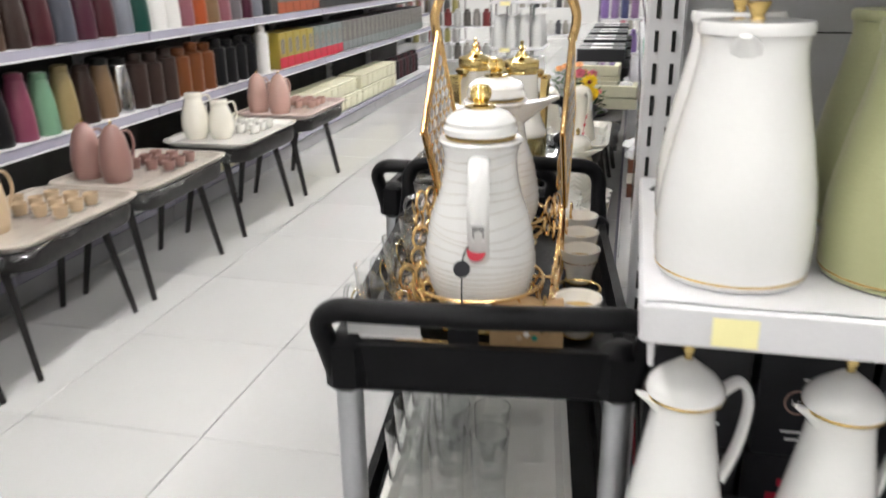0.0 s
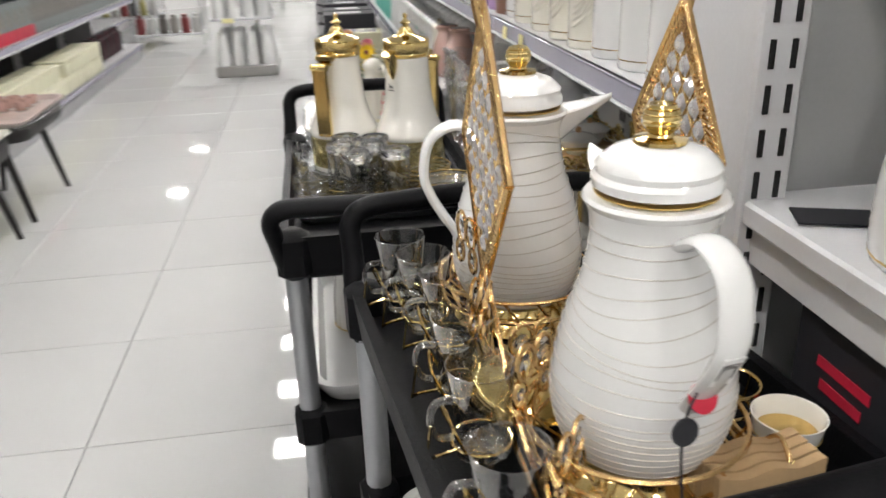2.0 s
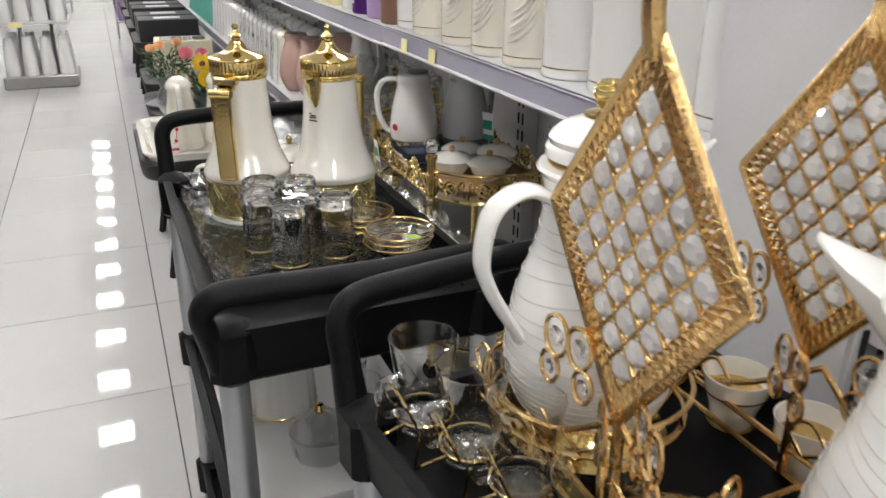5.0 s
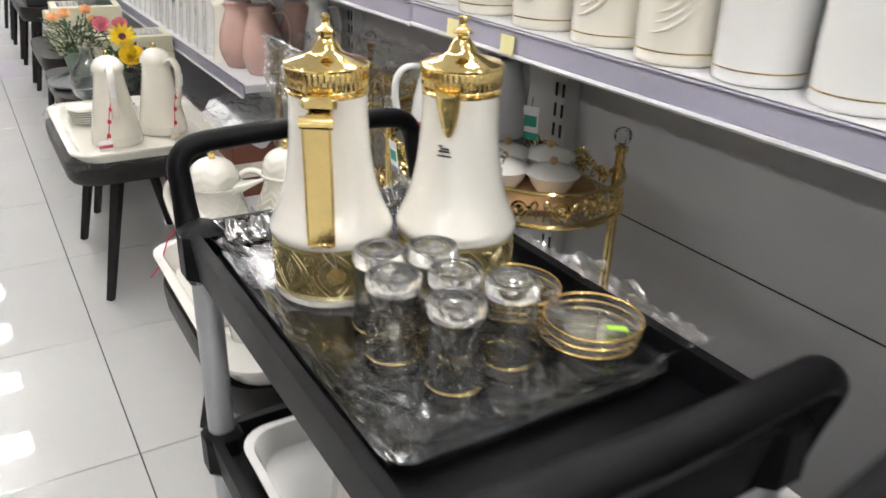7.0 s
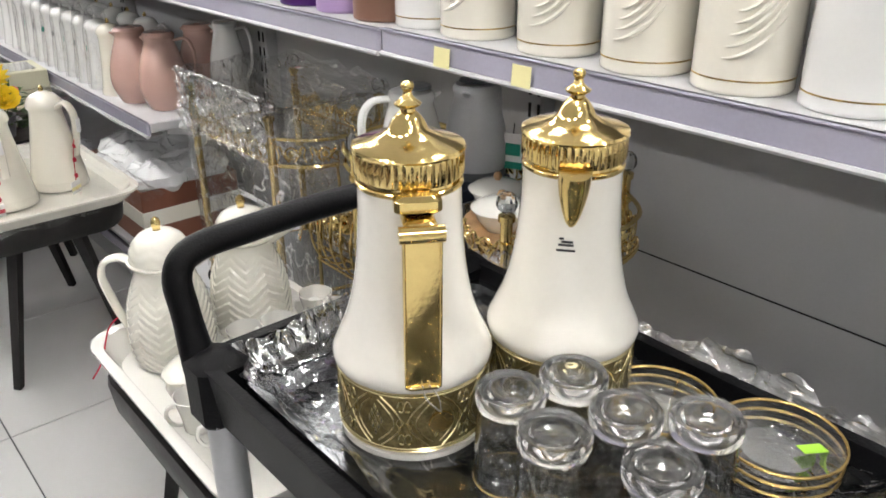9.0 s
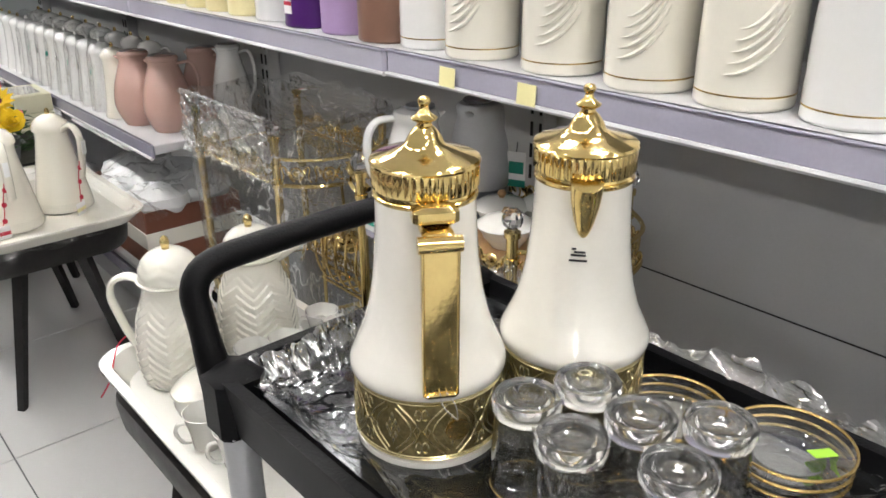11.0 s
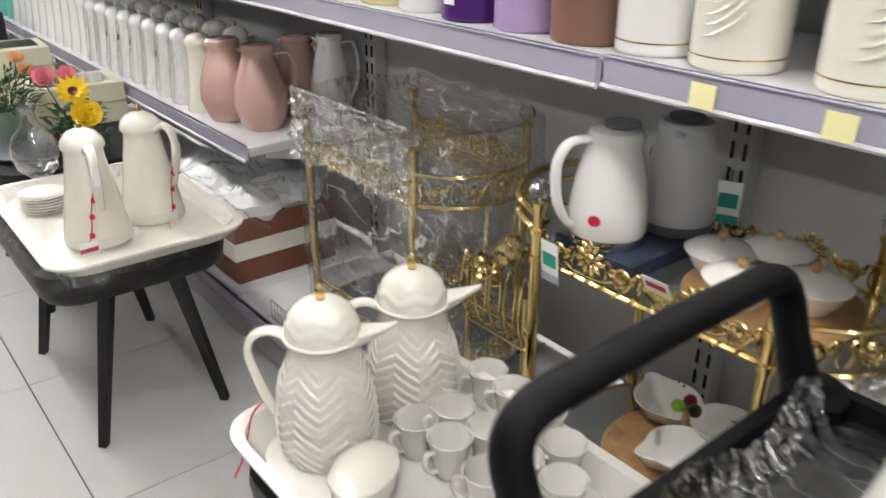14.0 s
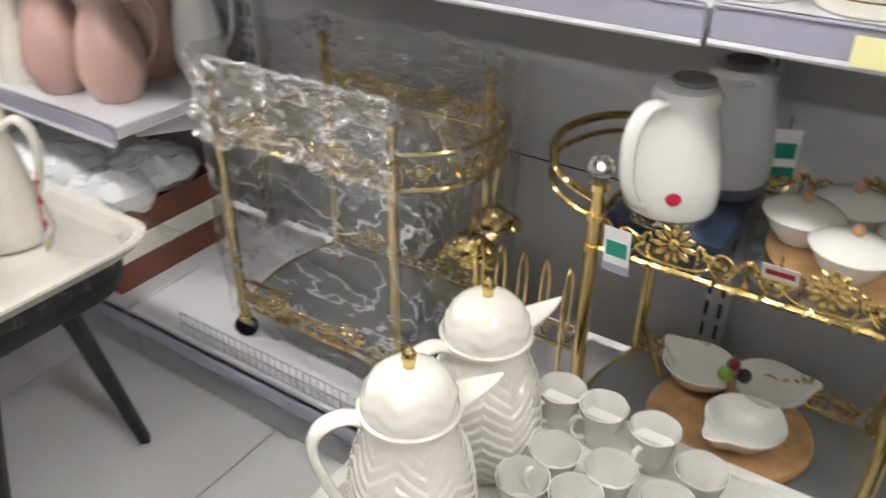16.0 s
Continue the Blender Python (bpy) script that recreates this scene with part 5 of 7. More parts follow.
part("sticker_band", at(box(0.022, 0.005, 0.0006), 0, 0.005, 0.001), M["red"], st, "", False)


def kettle_flask(m, body, base, lidm, label):
    t = thing("vacuum_jug", label, "jug", m, "vacuum jugs on the trolley")
    part("base", lathe([(0, 0), (0.062, 0), (0.064, 0.003), (0.064, 0.022), (0, 0.022)], 40), base, t, "chrome base ring")
    part("body", at(lathe([(0.0635, 0), (0.067, 0.01), (0.067, 0.045), (0.060, 0.105), (0.050, 0.155), (0.045, 0.175), (0.046, 0.185), (0, 0.185)], 40), z=0.022), body, t)
    lid = part("lid", at(lathe([(0.047, 0), (0.048, 0.012), (0.042, 0.022), (0.03, 0.026), (0, 0.026)], 36), z=0.2075), body, t)
    part("cap", at(lathe([(0.028, 0), (0.031, 0.003), (0.029, 0.008), (0, 0.010)], 28), -0.010, 0, 0.2345), lidm, lid, "dark grey pouring cap")
    part("handle", handle_bar([(0.04, 0, 0.214), (0.08, 0, 0.21), (0.10, 0, 0.17), (0.097, 0, 0.10), (0.08, 0, 0.055), (0.064, 0, 0.04)], 0.012, 0.7, 12), body, t)
    part("spout", at(spout_shape(0.036, 0.212, 0.025, 0.008, 0.018), rz=180), body, t)
    t.scale = (1, 1, 0.83)
    part("emblem", at(lathe([(0, 0), (0.011, 0), (0.011, 0.0012), (0, 0.0012)], 20), 0.0672 * math.cos(0.74), 0.0672 * math.sin(0.74), 0.066, 0, 88, 42.4), M["red"], t, "small round red and green emblem")
    return t


chrome = mat("chrome", (0.65, 0.65, 0.66), 0.12, metal=1.0)
grey = mat("grey_plastic", (0.16, 0.17, 0.19), 0.35)
tagged(obj("stand_box", box(0.24, 0.17, 0.033, 0.004), paint((0.03, 0.04, 0.07)), m=pose(0.395, 2.46, 0.6715)), "flat dark blue carton under the vacuum jugs", "carton")
kettle_flask(pose(0.325, 2.472, 0.7055, 0, 0, 158), M["white"], chrome, grey, "white vacuum jug with chrome base ring on trolley")
kettle_flask(pose(0.465, 2.435, 0.7055, 0, 0, 20), mat("pale_grey_steel", (0.55, 0.56, 0.58), 0.3), grey, grey, "grey-lidded vacuum jug with dark blue base")
stand = tagged(obj("serving_board", at(lathe([(0, 0), (0.13, 0), (0.135, 0.006), (0.13, 0.012), (0, 0.012)], 40)), M["wood"], m=pose(0.40, 2.205, 0.6715)), "round light wooden serving board on trolley", "board")
for k, (x, y) in enumerate(((0.335, 2.225), (0.398, 2.30), (0.47, 2.245), (0.405, 2.15))):
    b = thing("lidded_bowl", "white porcelain bowl with lid and wooden knob", "bowl", pose(x, y, 0.6838, 0, 0, 40 * k), "lidded bowls on wooden board")
    part("bowl", lathe([(0, 0), (0.03, 0), (0.045, 0.02), (0.052, 0.038), (0, 0.038)], 32), M["porcelain"], b)
    lid = part("lid", at(lathe([(0.056, 0), (0.057, 0.003), (0.04, 0.014), (0.012, 0.02), (0, 0.02)], 32), z=0.0385), M["porcelain"], b)
    part("knob", at(lathe([(0, 0), (0.005, 0.0), (0.009, 0.008), (0.006, 0.015), (0, 0.017)], 16), z=0.058), M["wood"], lid, "round wooden knob")
wp = tagged(obj("serving_board", at(lathe([(0, 0), (0.135, 0), (0.14, 0.006), (0.135, 0.014), (0, 0.014)], 40)), M["wood"], m=pose(0.42, 2.33, 0.281)), "round light wooden board on the lower tray", "board")


def leaf_bowl(m):
    def lobes(a, z):
        d = abs(((a + math.pi) % (2 * math.pi)) - math.pi)
        return 1 + 0.38 * math.exp(-(d / 0.28) ** 2) + 0.12 * math.exp(-((math.pi - d) / 0.3) ** 2)
    return tagged(obj("leaf_bowl", lathe([(0, 0), (0.03, 0), (0.052, 0.018), (0.066, 0.045), (0.064, 0.046), (0.048, 0.02), (0.028, 0.006), (0, 0.005)], 48, lobes), M["porcelain"], m=m), "white porcelain leaf-shaped serving bowl with pointed lip", "bowl", "leaf bowls on wooden board")


leaf_bowl(pose(0.385, 2.30, 0.296, 0, 0, 150))
leaf_bowl(pose(0.49, 2.41, 0.296, 0, 0, 60))
leaf_bowl(pose(0.505, 2.29, 0.296, 0, 0, -60))
dec = thing("fruit_pick_holder", "small wooden holder with dark red and green glass balls", "holder", pose(0.455, 2.345, 0.296))
part("stem", lathe([(0, 0), (0.016, 0), (0.008, 0.02), (0.008, 0.07), (0, 0.075)], 16), M["wood"], dec)
for a, c in ((20, (0.15, 0.01, 0.02)), (140, (0.25, 0.45, 0.04)), (260, (0.02, 0.02, 0.02))):
    part("ball", at(lathe([(0.013 * math.sin(q) + 0.0001, -0.013 * math.cos(q)) for q in [math.pi * k / 8 for k in range(9)]], 14), 0.018 * math.cos(radians(a)), 0.018 * math.sin(radians(a)), 0.078), paint(c), dec)


def hang_label(m, top, band, label, w=0.04, h=0.075):
    t = thing("hang_tag", label, "tag", m)
    card = part("card", at(box(0.0015, w, h, 0), z=-h), M["paper"], t, "", False)
    part("print_block", at(box(0.0022, w * 0.8, h * 0.34, 0), z=-h * 0.62), M[top], card, "", False)
    part("print_band", at(box(0.0022, w, h * 0.2, 0), z=-h), M[band], card, "", False)
    part("string", tube([(0, 0, 0), (0.004, 0, 0.02)], 0.001, 4), M["ink"], t)


hang_label(pose(0.222, 2.505, 0.715, 0, -6, -4), "green", "strip", "white hang tag with green emblem on trolley post")
hang_label(pose(0.50, 2.36, 0.80, 0, 0, 25), "green", "green", "green paper tag hanging behind the jugs")
hang_label(pose(0.212, 2.29, 0.735, 0, -30, 0), "red", "yellowtag", "white, red and yellow price tag on trolley rail", 0.045, 0.035)
def rose_ornament(m):
    gv = thing("rose_ornament", "cast gold rose ornament hanging from the trolley rail", "ornament", m, "gold roses on the wrapped trolley")
    for i in range(16):
        a = i * 2.4
        r = 0.010 + 0.0028 * i
        part("petal", at(moved(lathe([(0, -0.004), (0.018, 0), (0.015, 0.004), (0, 0.007)], 10), Matrix.Diagonal((1.1, 0.75, 1, 1))), r * math.cos(a), r * math.sin(a), 0.028 - 0.0024 * i, 50, 0, math.degrees(a) + 90), M["gold"], gv)
    part("cup", lathe([(0, -0.03), (0.02, -0.028), (0.038, -0.014), (0.046, 0.002), (0.044, 0.003), (0.034, -0.010), (0, -0.02)], 24, lambda a, z: 1 + 0.07 * math.cos(9 * a)), M["gold"], gv)
    part("stem", tube(curve([(0, 0, 0.02), (0.008, -0.004, 0.07), (0, -0.012, 0.148)], 5), 0.004, 6), M["gold"], gv)


rose_ornament(pose(0.372, 2.833, 0.495))
rose_ornament(pose(0.472, 2.838, 0.505, 0, 0, 70))
wr = thing("plate_stand", "small gold wire plate stand beside the trolley", "plate stand", pose(0.262, 2.66, BZ))
part("foot_frame", join(*[tube([(x0, -0.07, 0.006), (x0, 0.09, 0.006)], 0.004, 6) for x0 in (-0.03, 0.045)], *[tube([(-0.03, y0, 0.006), (0.045, y0, 0.006)], 0.004, 6) for y0 in (-0.07, 0.01, 0.09)]), M["gold"], wr)
for y0 in (-0.07, 0.09):
    part("stand_post", tube([(0.0, y0, 0.006), (0.0, y0, 0.40)], 0.004, 6), M["gold"], wr)
part("cross_rail", join(*[tube([(0.0, -0.09, z), (0.0, 0.10, z)], 0.0036, 6) for z in (0.29, 0.33)]), M["gold"], wr)
for k in range(5):
    y0 = -0.08 + 0.04 * k
    part("wire_loop", tube(curve([(0.05, y0, 0.29), (0.0, y0, 0.30), (-0.025, y0, 0.36), (-0.02, y0, 0.43), (-0.008, y0, 0.445), (0.004, y0, 0.40), (0.0, y0, 0.32)], 5), 0.0026, 6), M["gold"], wr)

# ------------------------------------------------------------------ carton with bags, wire basket front
ct = thing("carton", "red-brown carton with cream band, full of white bags", "carton", pose(0.36, 3.98, BZ))
part("box_body", tray_shape(0.34, 0.56, 0.20, 0.006, 0.006, 0, 0.006), M["boxbrown"], ct, "", False)
part("cream_band", at(join(at(box(0.346, 0.003, 0.055), 0, -0.2815, 0.075), at(box(0.003, 0.565, 0.055), -0.1725, 0, 0.075)), z=0), M["cream"], ct, "", False)
for i, (x, y, z, k) in enumerate(((-0.07, -0.17, 0.165, 1.25), (0.07, -0.15, 0.17, 1.3), (-0.06, 0.04, 0.175, 1.4), (0.07, 0.06, 0.175, 1.35), (0.0, 0.19, 0.175, 1.35))):
    v, f = lathe([(0.0005, 0), (0.05, 0.002), (0.085, 0.012), (0.094, 0.03), (0.086, 0.05), (0.066, 0.062), (0.04, 0.068), (0.018, 0.072), (0.0005, 0.073)], 48)
    w = []
    for p in v:
        q = Vector(p) * 22 + Vector((3.1 * i, i, 0))
        c = 0.5 - abs(noise.noise(q))
        d = 0.5 - abs(noise.noise(q * 2.7))
        w.append((p[0] * k * (1 + 0.22 * noise.noise(q * 0.5)), p[1] * k * (1 + 0.22 * noise.noise(q * 0.5 + Vector((5, 0, 0)))), max(0.0, p[2] * (1 + 0.5 * c + 0.25 * d))))
    tagged(obj("wrapped_bag", (w, f), M["bag"], m=pose(0.36 + x, 3.98 + y, BZ + z)), "white crumpled plastic-wrapped parcel in the carton", "bag", "bags in the carton")
wf = thing("wire_fence", "low galvanised wire guard along the shelf base", "wire guard", pose(0, 0, 0))
wy0, wy1 = 2.75, 3.46
WX = 0.172
part("top_wire", join(*[tube([(WX, wy0, BZ + z), (WX, wy1, BZ + z)], 0.0018, 5) for z in (0.003, 0.03, 0.058)]), M["alu"], wf)
for k in range(38):
    y = wy0 + (wy1 - wy0) * k / 37
    part("wire", tube([(WX, y, BZ + 0.001), (WX, y, BZ + 0.06)], 0.0013, 4), M["alu"], wf)

# ------------------------------------------------------------------ goods on the shelves
def shelf_flask(m, body, label, r=0.062, h=0.27, line=True, emboss=0, spout=True, knob=False, group="flasks on the high shelf"):
    """A straight insulated flask with lid, gold foot line and raised pattern."""
    t = thing("flask", label, "flask", m, group)
    def rel(a, z):
        if emboss == 2:
            return 1 + 0.008 * math.sin(14 * a) * math.sin(z * 160)
        return 1.0
    key = [(r * 0.93, 0), (r, 0.004), (r * 1.0, 0.02), (r * 1.0, h * 0.35), (r * 0.96, h * 0.6), (r * 0.86, h * 0.8), (r * 0.80, h * 0.86)]
    part("body", lathe([(p.x, p.z) for p in curve([(a, 0, z) for a, z in key], 5)] + [(r * 0.5, h * 0.86)], 36, rel if emboss else None), body, t)
    lid = part("lid", at(lathe([(r * 0.78, 0), (r * 0.8, h * 0.02), (r * 0.76, h * 0.09), (r * 0.5, h * 0.13), (0, h * 0.14)], 28), z=h * 0.861), body, t)
    if line:
        part("foot_line", at(lathe([(r * 0.99, 0), (r * 1.004, 0.0), (r * 1.004, 0.0022), (r * 0.99, 0.0022)], 36), z=0.018), M["goldline"], t, "thin gold line")
    if emboss == 1:
        for k in range(5):
            pts = []
            for i in range(9):
                u = i / 8
                a = radians(150 + 62 * u + 3 * k)
                zz = 0.045 + 0.014 * k + (0.05 + 0.012 * k) * u * u
                rr = r * (1.0 if zz < h * 0.4 else 0.985) + 0.0008
                pts.append((rr * math.cos(a), rr * math.sin(a), zz))
            part("relief_stroke", tube(pts, 0.003, 6, radii=[0.0006 + 0.0034 * math.sin(math.pi * i / 8) for i in range(9)]), body, t)
    if knob:
        part("knob", at(lathe([(0, 0), (r * 0.12, 0), (r * 0.16, 0.008), (r * 0.08, 0.016), (0, 0.018)], 14), z=h), M["gold"], lid)
    part("handle", handle_bar([(r * 0.75, 0, h * 0.84), (r * 1.4, 0, h * 0.8), (r * 1.55, 0, h * 0.55), (r * 0.98, 0, h * 0.28)], 0.008, 0.7, 8), body, t)
    return t


SX = SH_FRONT + 0.085
WF = "white embossed insulated flask with gold foot line"
flask_protos = {}


def put_flask(key, m, *args, **kw):
    if key in flask_protos:
        return copy_thing(flask_protos[key], m)
    flask_protos[key] = shelf_flask(m, *args, **kw)
    return flask_protos[key]


for y in (1.24, 1.365, 1.50, 1.65):
    put_flask("w2", pose(SX, y, SH_HI + 0.003, 0, 0, random.uniform(-20, 20)), M["white"], "white flask with lace band and gold foot line", 0.0615, 0.28, True, 2)
for y in (1.79, 1.937, 2.10, 2.28):
    put_flask("w1", pose(SX - 0.005, y, SH_HI + 0.003, 0, 0, 20 + random.uniform(-14, 14)), M["cream"], WF + ", swirl relief", 0.064, 0.27, True, 1)
put_flask("w2", pose(SX, 2.415, SH_HI + 0.003))
put_flask("brown", pose(SX, 2.543, SH_HI), paint((0.22, 0.12, 0.085)), "plain brown insulated flask", 0.064, 0.26, False)
put_flask("lilac", pose(SX, 2.682, SH_HI), paint((0.42, 0.30, 0.52)), "plain lilac insulated flask", 0.059, 0.26, False)
pf = put_flask("purple", pose(SX, 2.82, SH_HI), paint((0.07, 0.015, 0.14)), "deep purple insulated flask with white label", 0.062, 0.26, False)
part("label_sticker", at(box(0.0012, 0.028, 0.03), -0.0628, 0.0, 0.03), M["paper"], pf, "", False)
part("label_band", at(box(0.0016, 0.028, 0.008), -0.0629, 0.0, 0.047), M["red"], pf, "", False)
put_flask("w3", pose(SX, 2.965, SH_HI), M["white"], "white ribbed insulated flask", 0.055, 0.25, False, 2)
for y in (3.10, 3.22, 3.34, 3.46):
    put_flask("yellow", pose(SX, y, SH_HI), paint((0.78, 0.70, 0.40)), "pale yellow insulated flask", 0.055, 0.25, False, 2)
seq = [("w1", 0.14), ("w2", 0.13), ("cream", 0.13), ("lilac", 0.13), ("w3", 0.12), ("yellow", 0.13), ("cream", 0.13), ("pinkf", 0.14), ("w2", 0.13), ("teal", 0.13), ("w1", 0.14), ("blue", 0.13)]
y = 3.59
i = 0
while y < 10.7:
    key, dy = seq[i % len(seq)]
    cols = {"cream": M["cream"], "pinkf": M["pink"], "teal": paint((0.10, 0.42, 0.36)), "blue": paint((0.12, 0.22, 0.45))}
    put_flask(key, pose(SX, y, SH_HI, 0, 0, random.uniform(-20, 20)), cols.get(key, M["white"]), "glossy %s insulated flask on the high shelf" % {"cream": "cream", "pinkf": "pink", "teal": "teal", "blue": "blue"}.get(key, "white"), 0.06, 0.26, False)
    y += dy
    i += 1


def round_jug(m, body, label, h=0.245, r=0.079, group="jugs on the low shelf"):
    """A belly-shaped jug with flat lid and loop handle."""
    t = thing("jug", label, "jug", m, group)
    k = h / 0.25
    key = [(r * 0.62, 0), (r * 0.72, 0.006 * k), (r * 0.95, 0.05 * k), (r, 0.085 * k), (r * 0.9, 0.14 * k), (r * 0.7, 0.19 * k), (r * 0.6, 0.215 * k), (r * 0.62, 0.232 * k)]
    part("body", lathe([(p.x, p.z) for p in curve([(a, 0, z) for a, z in key], 5)], 40, lambda a, z: 1 + 0.012 * max(0, math.sin(8 * a)) * max(0, math.sin(z * 18))), body, t)
    part("lid", at(lathe([(r * 0.63, 0), (r * 0.64, 0.008), (r * 0.55, 0.016), (0, 0.018)], 32), z=0.2325 * k), body, t)
    part("handle", handle_bar([(r * 0.6, 0, 0.222 * k), (r * 1.15, 0, 0.225 * k), (r * 1.38, 0, 0.18 * k), (r * 1.3, 0, 0.12 * k), (r * 0.96, 0, 0.075 * k)], 0.008, 0.7, 10), body, t)
    part("spout", at(spout_shape(r * 0.52, 0.226 * k, 0.02, 0.006, 0.016), rz=180), body, t)
    return t


LX = SH_FRONT + 0.125
round_jug(pose(LX, 3.80, SH_LO, 0, 0, -45), M["pink"], "dusty pink glossy jug near the shelf end")
round_jug(pose(LX - 0.035, 3.955, SH_LO, 0, 0, -30), M["pink"], "dusty pink glossy jug")
round_jug(pose(LX + 0.16, 3.86, SH_LO, 0, 0, -50), M["pink"], "dusty pink glossy jug at the back of the shelf")
round_jug(pose(LX + 0.19, 3.72, SH_LO, 0, 0, -50), M["white"], "white jug at the back of the shelf", 0.27, 0.062)


def slim_flask(m, body, label, wrapped):
    t = thing("slim_flask", label, "flask", m, "slim flasks on the low shelf")
    key = [(0.052, 0), (0.054, 0.006), (0.047, 0.05), (0.041, 0.12), (0.038, 0.18), (0.040, 0.205)]
    part("body", lathe([(p.x, p.z) for p in curve([(a, 0, z) for a, z in key], 4)], 32), body, t)
    lid = part("lid", at(lathe([(0.043, 0), (0.043, 0.01), (0.032, 0.026), (0.01, 0.034), (0, 0.035)], 28), z=0.2055), body, t)
    part("knob", at(lathe([(0, 0), (0.005, 0), (0.007, 0.006), (0.004, 0.014), (0, 0.016)], 12), z=0.24), M["gold"] if not wrapped else body, lid)
    part("handle", handle_bar([(0.036, 0, 0.205), (0.062, 0, 0.212), (0.076, 0, 0.18), (0.066, 0, 0.12), (0.05, 0, 0.08)], 0.007, 0.7, 8), body, t)
    if wrapped:
        part("wrap", lathe([(0.062, 0.0), (0.060, 0.05), (0.050, 0.13), (0.047, 0.2), (0.03, 0.27), (0.005, 0.28)], 28, lambda a, z: 1 + 0.07 * math.sin(7 * a + 40 * z) * math.sin(60 * z)), M["film_flat"], t, "clear bag around the flask")
        part("foil_sticker", at(lathe([(0, 0), (0.011, 0), (0.011, 0.0012), (0, 0.0012)], 18), -0.0435, -0.012, 0.14, 0, -84), chrome if wrapped > 1 else M["green"], t, "round shiny foil sticker")
    return t


slim_flask(pose(LX - 0.05, 4.10, SH_LO, 0, 0, -40), M["cream"], "cream slim flask with gold knob", 0)
protos = {}
for k in range(30):
    y = 4.23 + 0.125 * k
    kind = 1 + (k % 2) if k < 8 else 0
    key = kind if k < 18 else 3
    m4 = pose(LX - 0.045, y, SH_LO, 0, 0, -40 + random.uniform(-25, 25))
    if key in protos:
        copy_thing(protos[key], m4)
    else:
        protos[key] = slim_flask(m4, M["white"] if key < 3 else paint((0.16, 0.50, 0.42)), {1: "white slim flask in clear bag with green foil sticker", 2: "white slim flask in clear bag with silver foil sticker", 0: "white slim flask on the low shelf", 3: "mint green slim flask on the low shelf"}[key], kind)
for k in range(9):
    m4 = pose(LX + 0.10, 4.15 + 0.16 * k, SH_LO, 0, 0, -40)
    copy_thing(protos[0] if 0 in protos else protos[1], m4)

# yellow price tags on the shelf edges
for yy in (2.262, 2.083):
    tg = tagged(obj("price_tag", at(box(0.0012, 0.038, 0.032, 0)), M["yellowtag"], m=pose(SH_FRONT - 0.0185, yy, SH_HI - 0.036, 0, 4, 0)), "pale yellow paper price tag on the shelf edge", "price tag", "yellow price tags")
tagged(obj("price_tag", at(box(0.044, 0.0012, 0.030, 0)), M["yellowtag"], m=pose(0.292, 0.353, 0.977 - 0.030, -4)), "pale yellow paper price tag on the shelf edge", "price tag", "yellow price tags")


# ------------------------------------------------------------------ end-of-aisle goods
def tall_jug(m, body, label, r=0.083, h=0.262):
    t = thing("thermal_jug", label, "thermal jug", m, "thermal jugs on the end shelf")
    key = [(r * 0.95, 0), (r, 0.006), (r * 1.03, 0.04), (r * 1.0, 0.09), (r * 0.88, 0.15), (r * 0.735, 0.205), (r * 0.655, 0.245), (r * 0.67, h)]
    part("body", lathe([(p.x, p.z) for p in curve([(a, 0, z) for a, z in key], 6)], 56, lambda a, z: 1 + (0.006 * math.sin(38 * a) * math.sin(420 * z) if z < 0.13 else 0)), body, t)
    part("foot_line", at(lathe([(r * 0.985, 0), (r * 1.008, 0.0), (r * 1.01, 0.0025), (r * 0.985, 0.0025)], 48), z=0.007), M["goldline"], t, "gold foot line")
    lid = part("lid", at(lathe([(r * 0.70, 0), (r * 0.71, 0.008), (r * 0.68, 0.013), (0, 0.014)], 40), z=h + 0.0005), body, t)
    part("knob", at(lathe([(0, 0), (0.008, 0.0), (0.007, 0.004), (0.0125, 0.016), (0.0125, 0.018), (0, 0.018)], 16), z=h + 0.014), M["goldline"], lid, "brass mushroom knob")
    part("spout", at(spout_shape(r * 0.56, h - 0.008, 0.016, 0.010, 0.026), rz=-90), body, t)
    part("handle", handle_bar([(0, r * 0.62, h - 0.02), (0, r * 1.25, h - 0.04), (0, r * 1.45, h * 0.55), (0, r * 1.0, h * 0.3)], 0.012, 0.7, 10), body, t)
    return t


ES = 0.978
tall_jug(pose(0.298, 0.50, ES, 0, 0, -15), M["white"], "tall white thermal jug with brass knob and woven relief")
tall_jug(pose(0.302, 0.69, ES, 0, 0, -15), M["white"], "tall white thermal jug standing behind another")
tall_jug(pose(0.480, 0.515, ES, 0, 0, 10), M["olive"], "tall sage green thermal jug with woven relief")
tall_jug(pose(0.50, 0.725, ES, 0, 0, 10), M["olive"], "tall sage green thermal jug standing at the back")
tall_jug(pose(0.69, 0.52, ES, 0, 0, 10), M["beige"], "tall beige thermal jug on the end shelf")
tall_jug(pose(0.70, 0.74, ES, 0, 0, 10), M["beige"], "tall beige thermal jug at the back")
tg = tagged(obj("hang_tag", join(at(box(0.085, 0.05, 0.002)), at(tube(ring_pts(0.012, 14), 0.0012, 5, True), 0.05, 0, 0.002)), M["ink"], m=pose(0.262, 0.83, ES + 0.001, 0, 0, -20)), "black paper hang tag lying on the shelf", "tag")


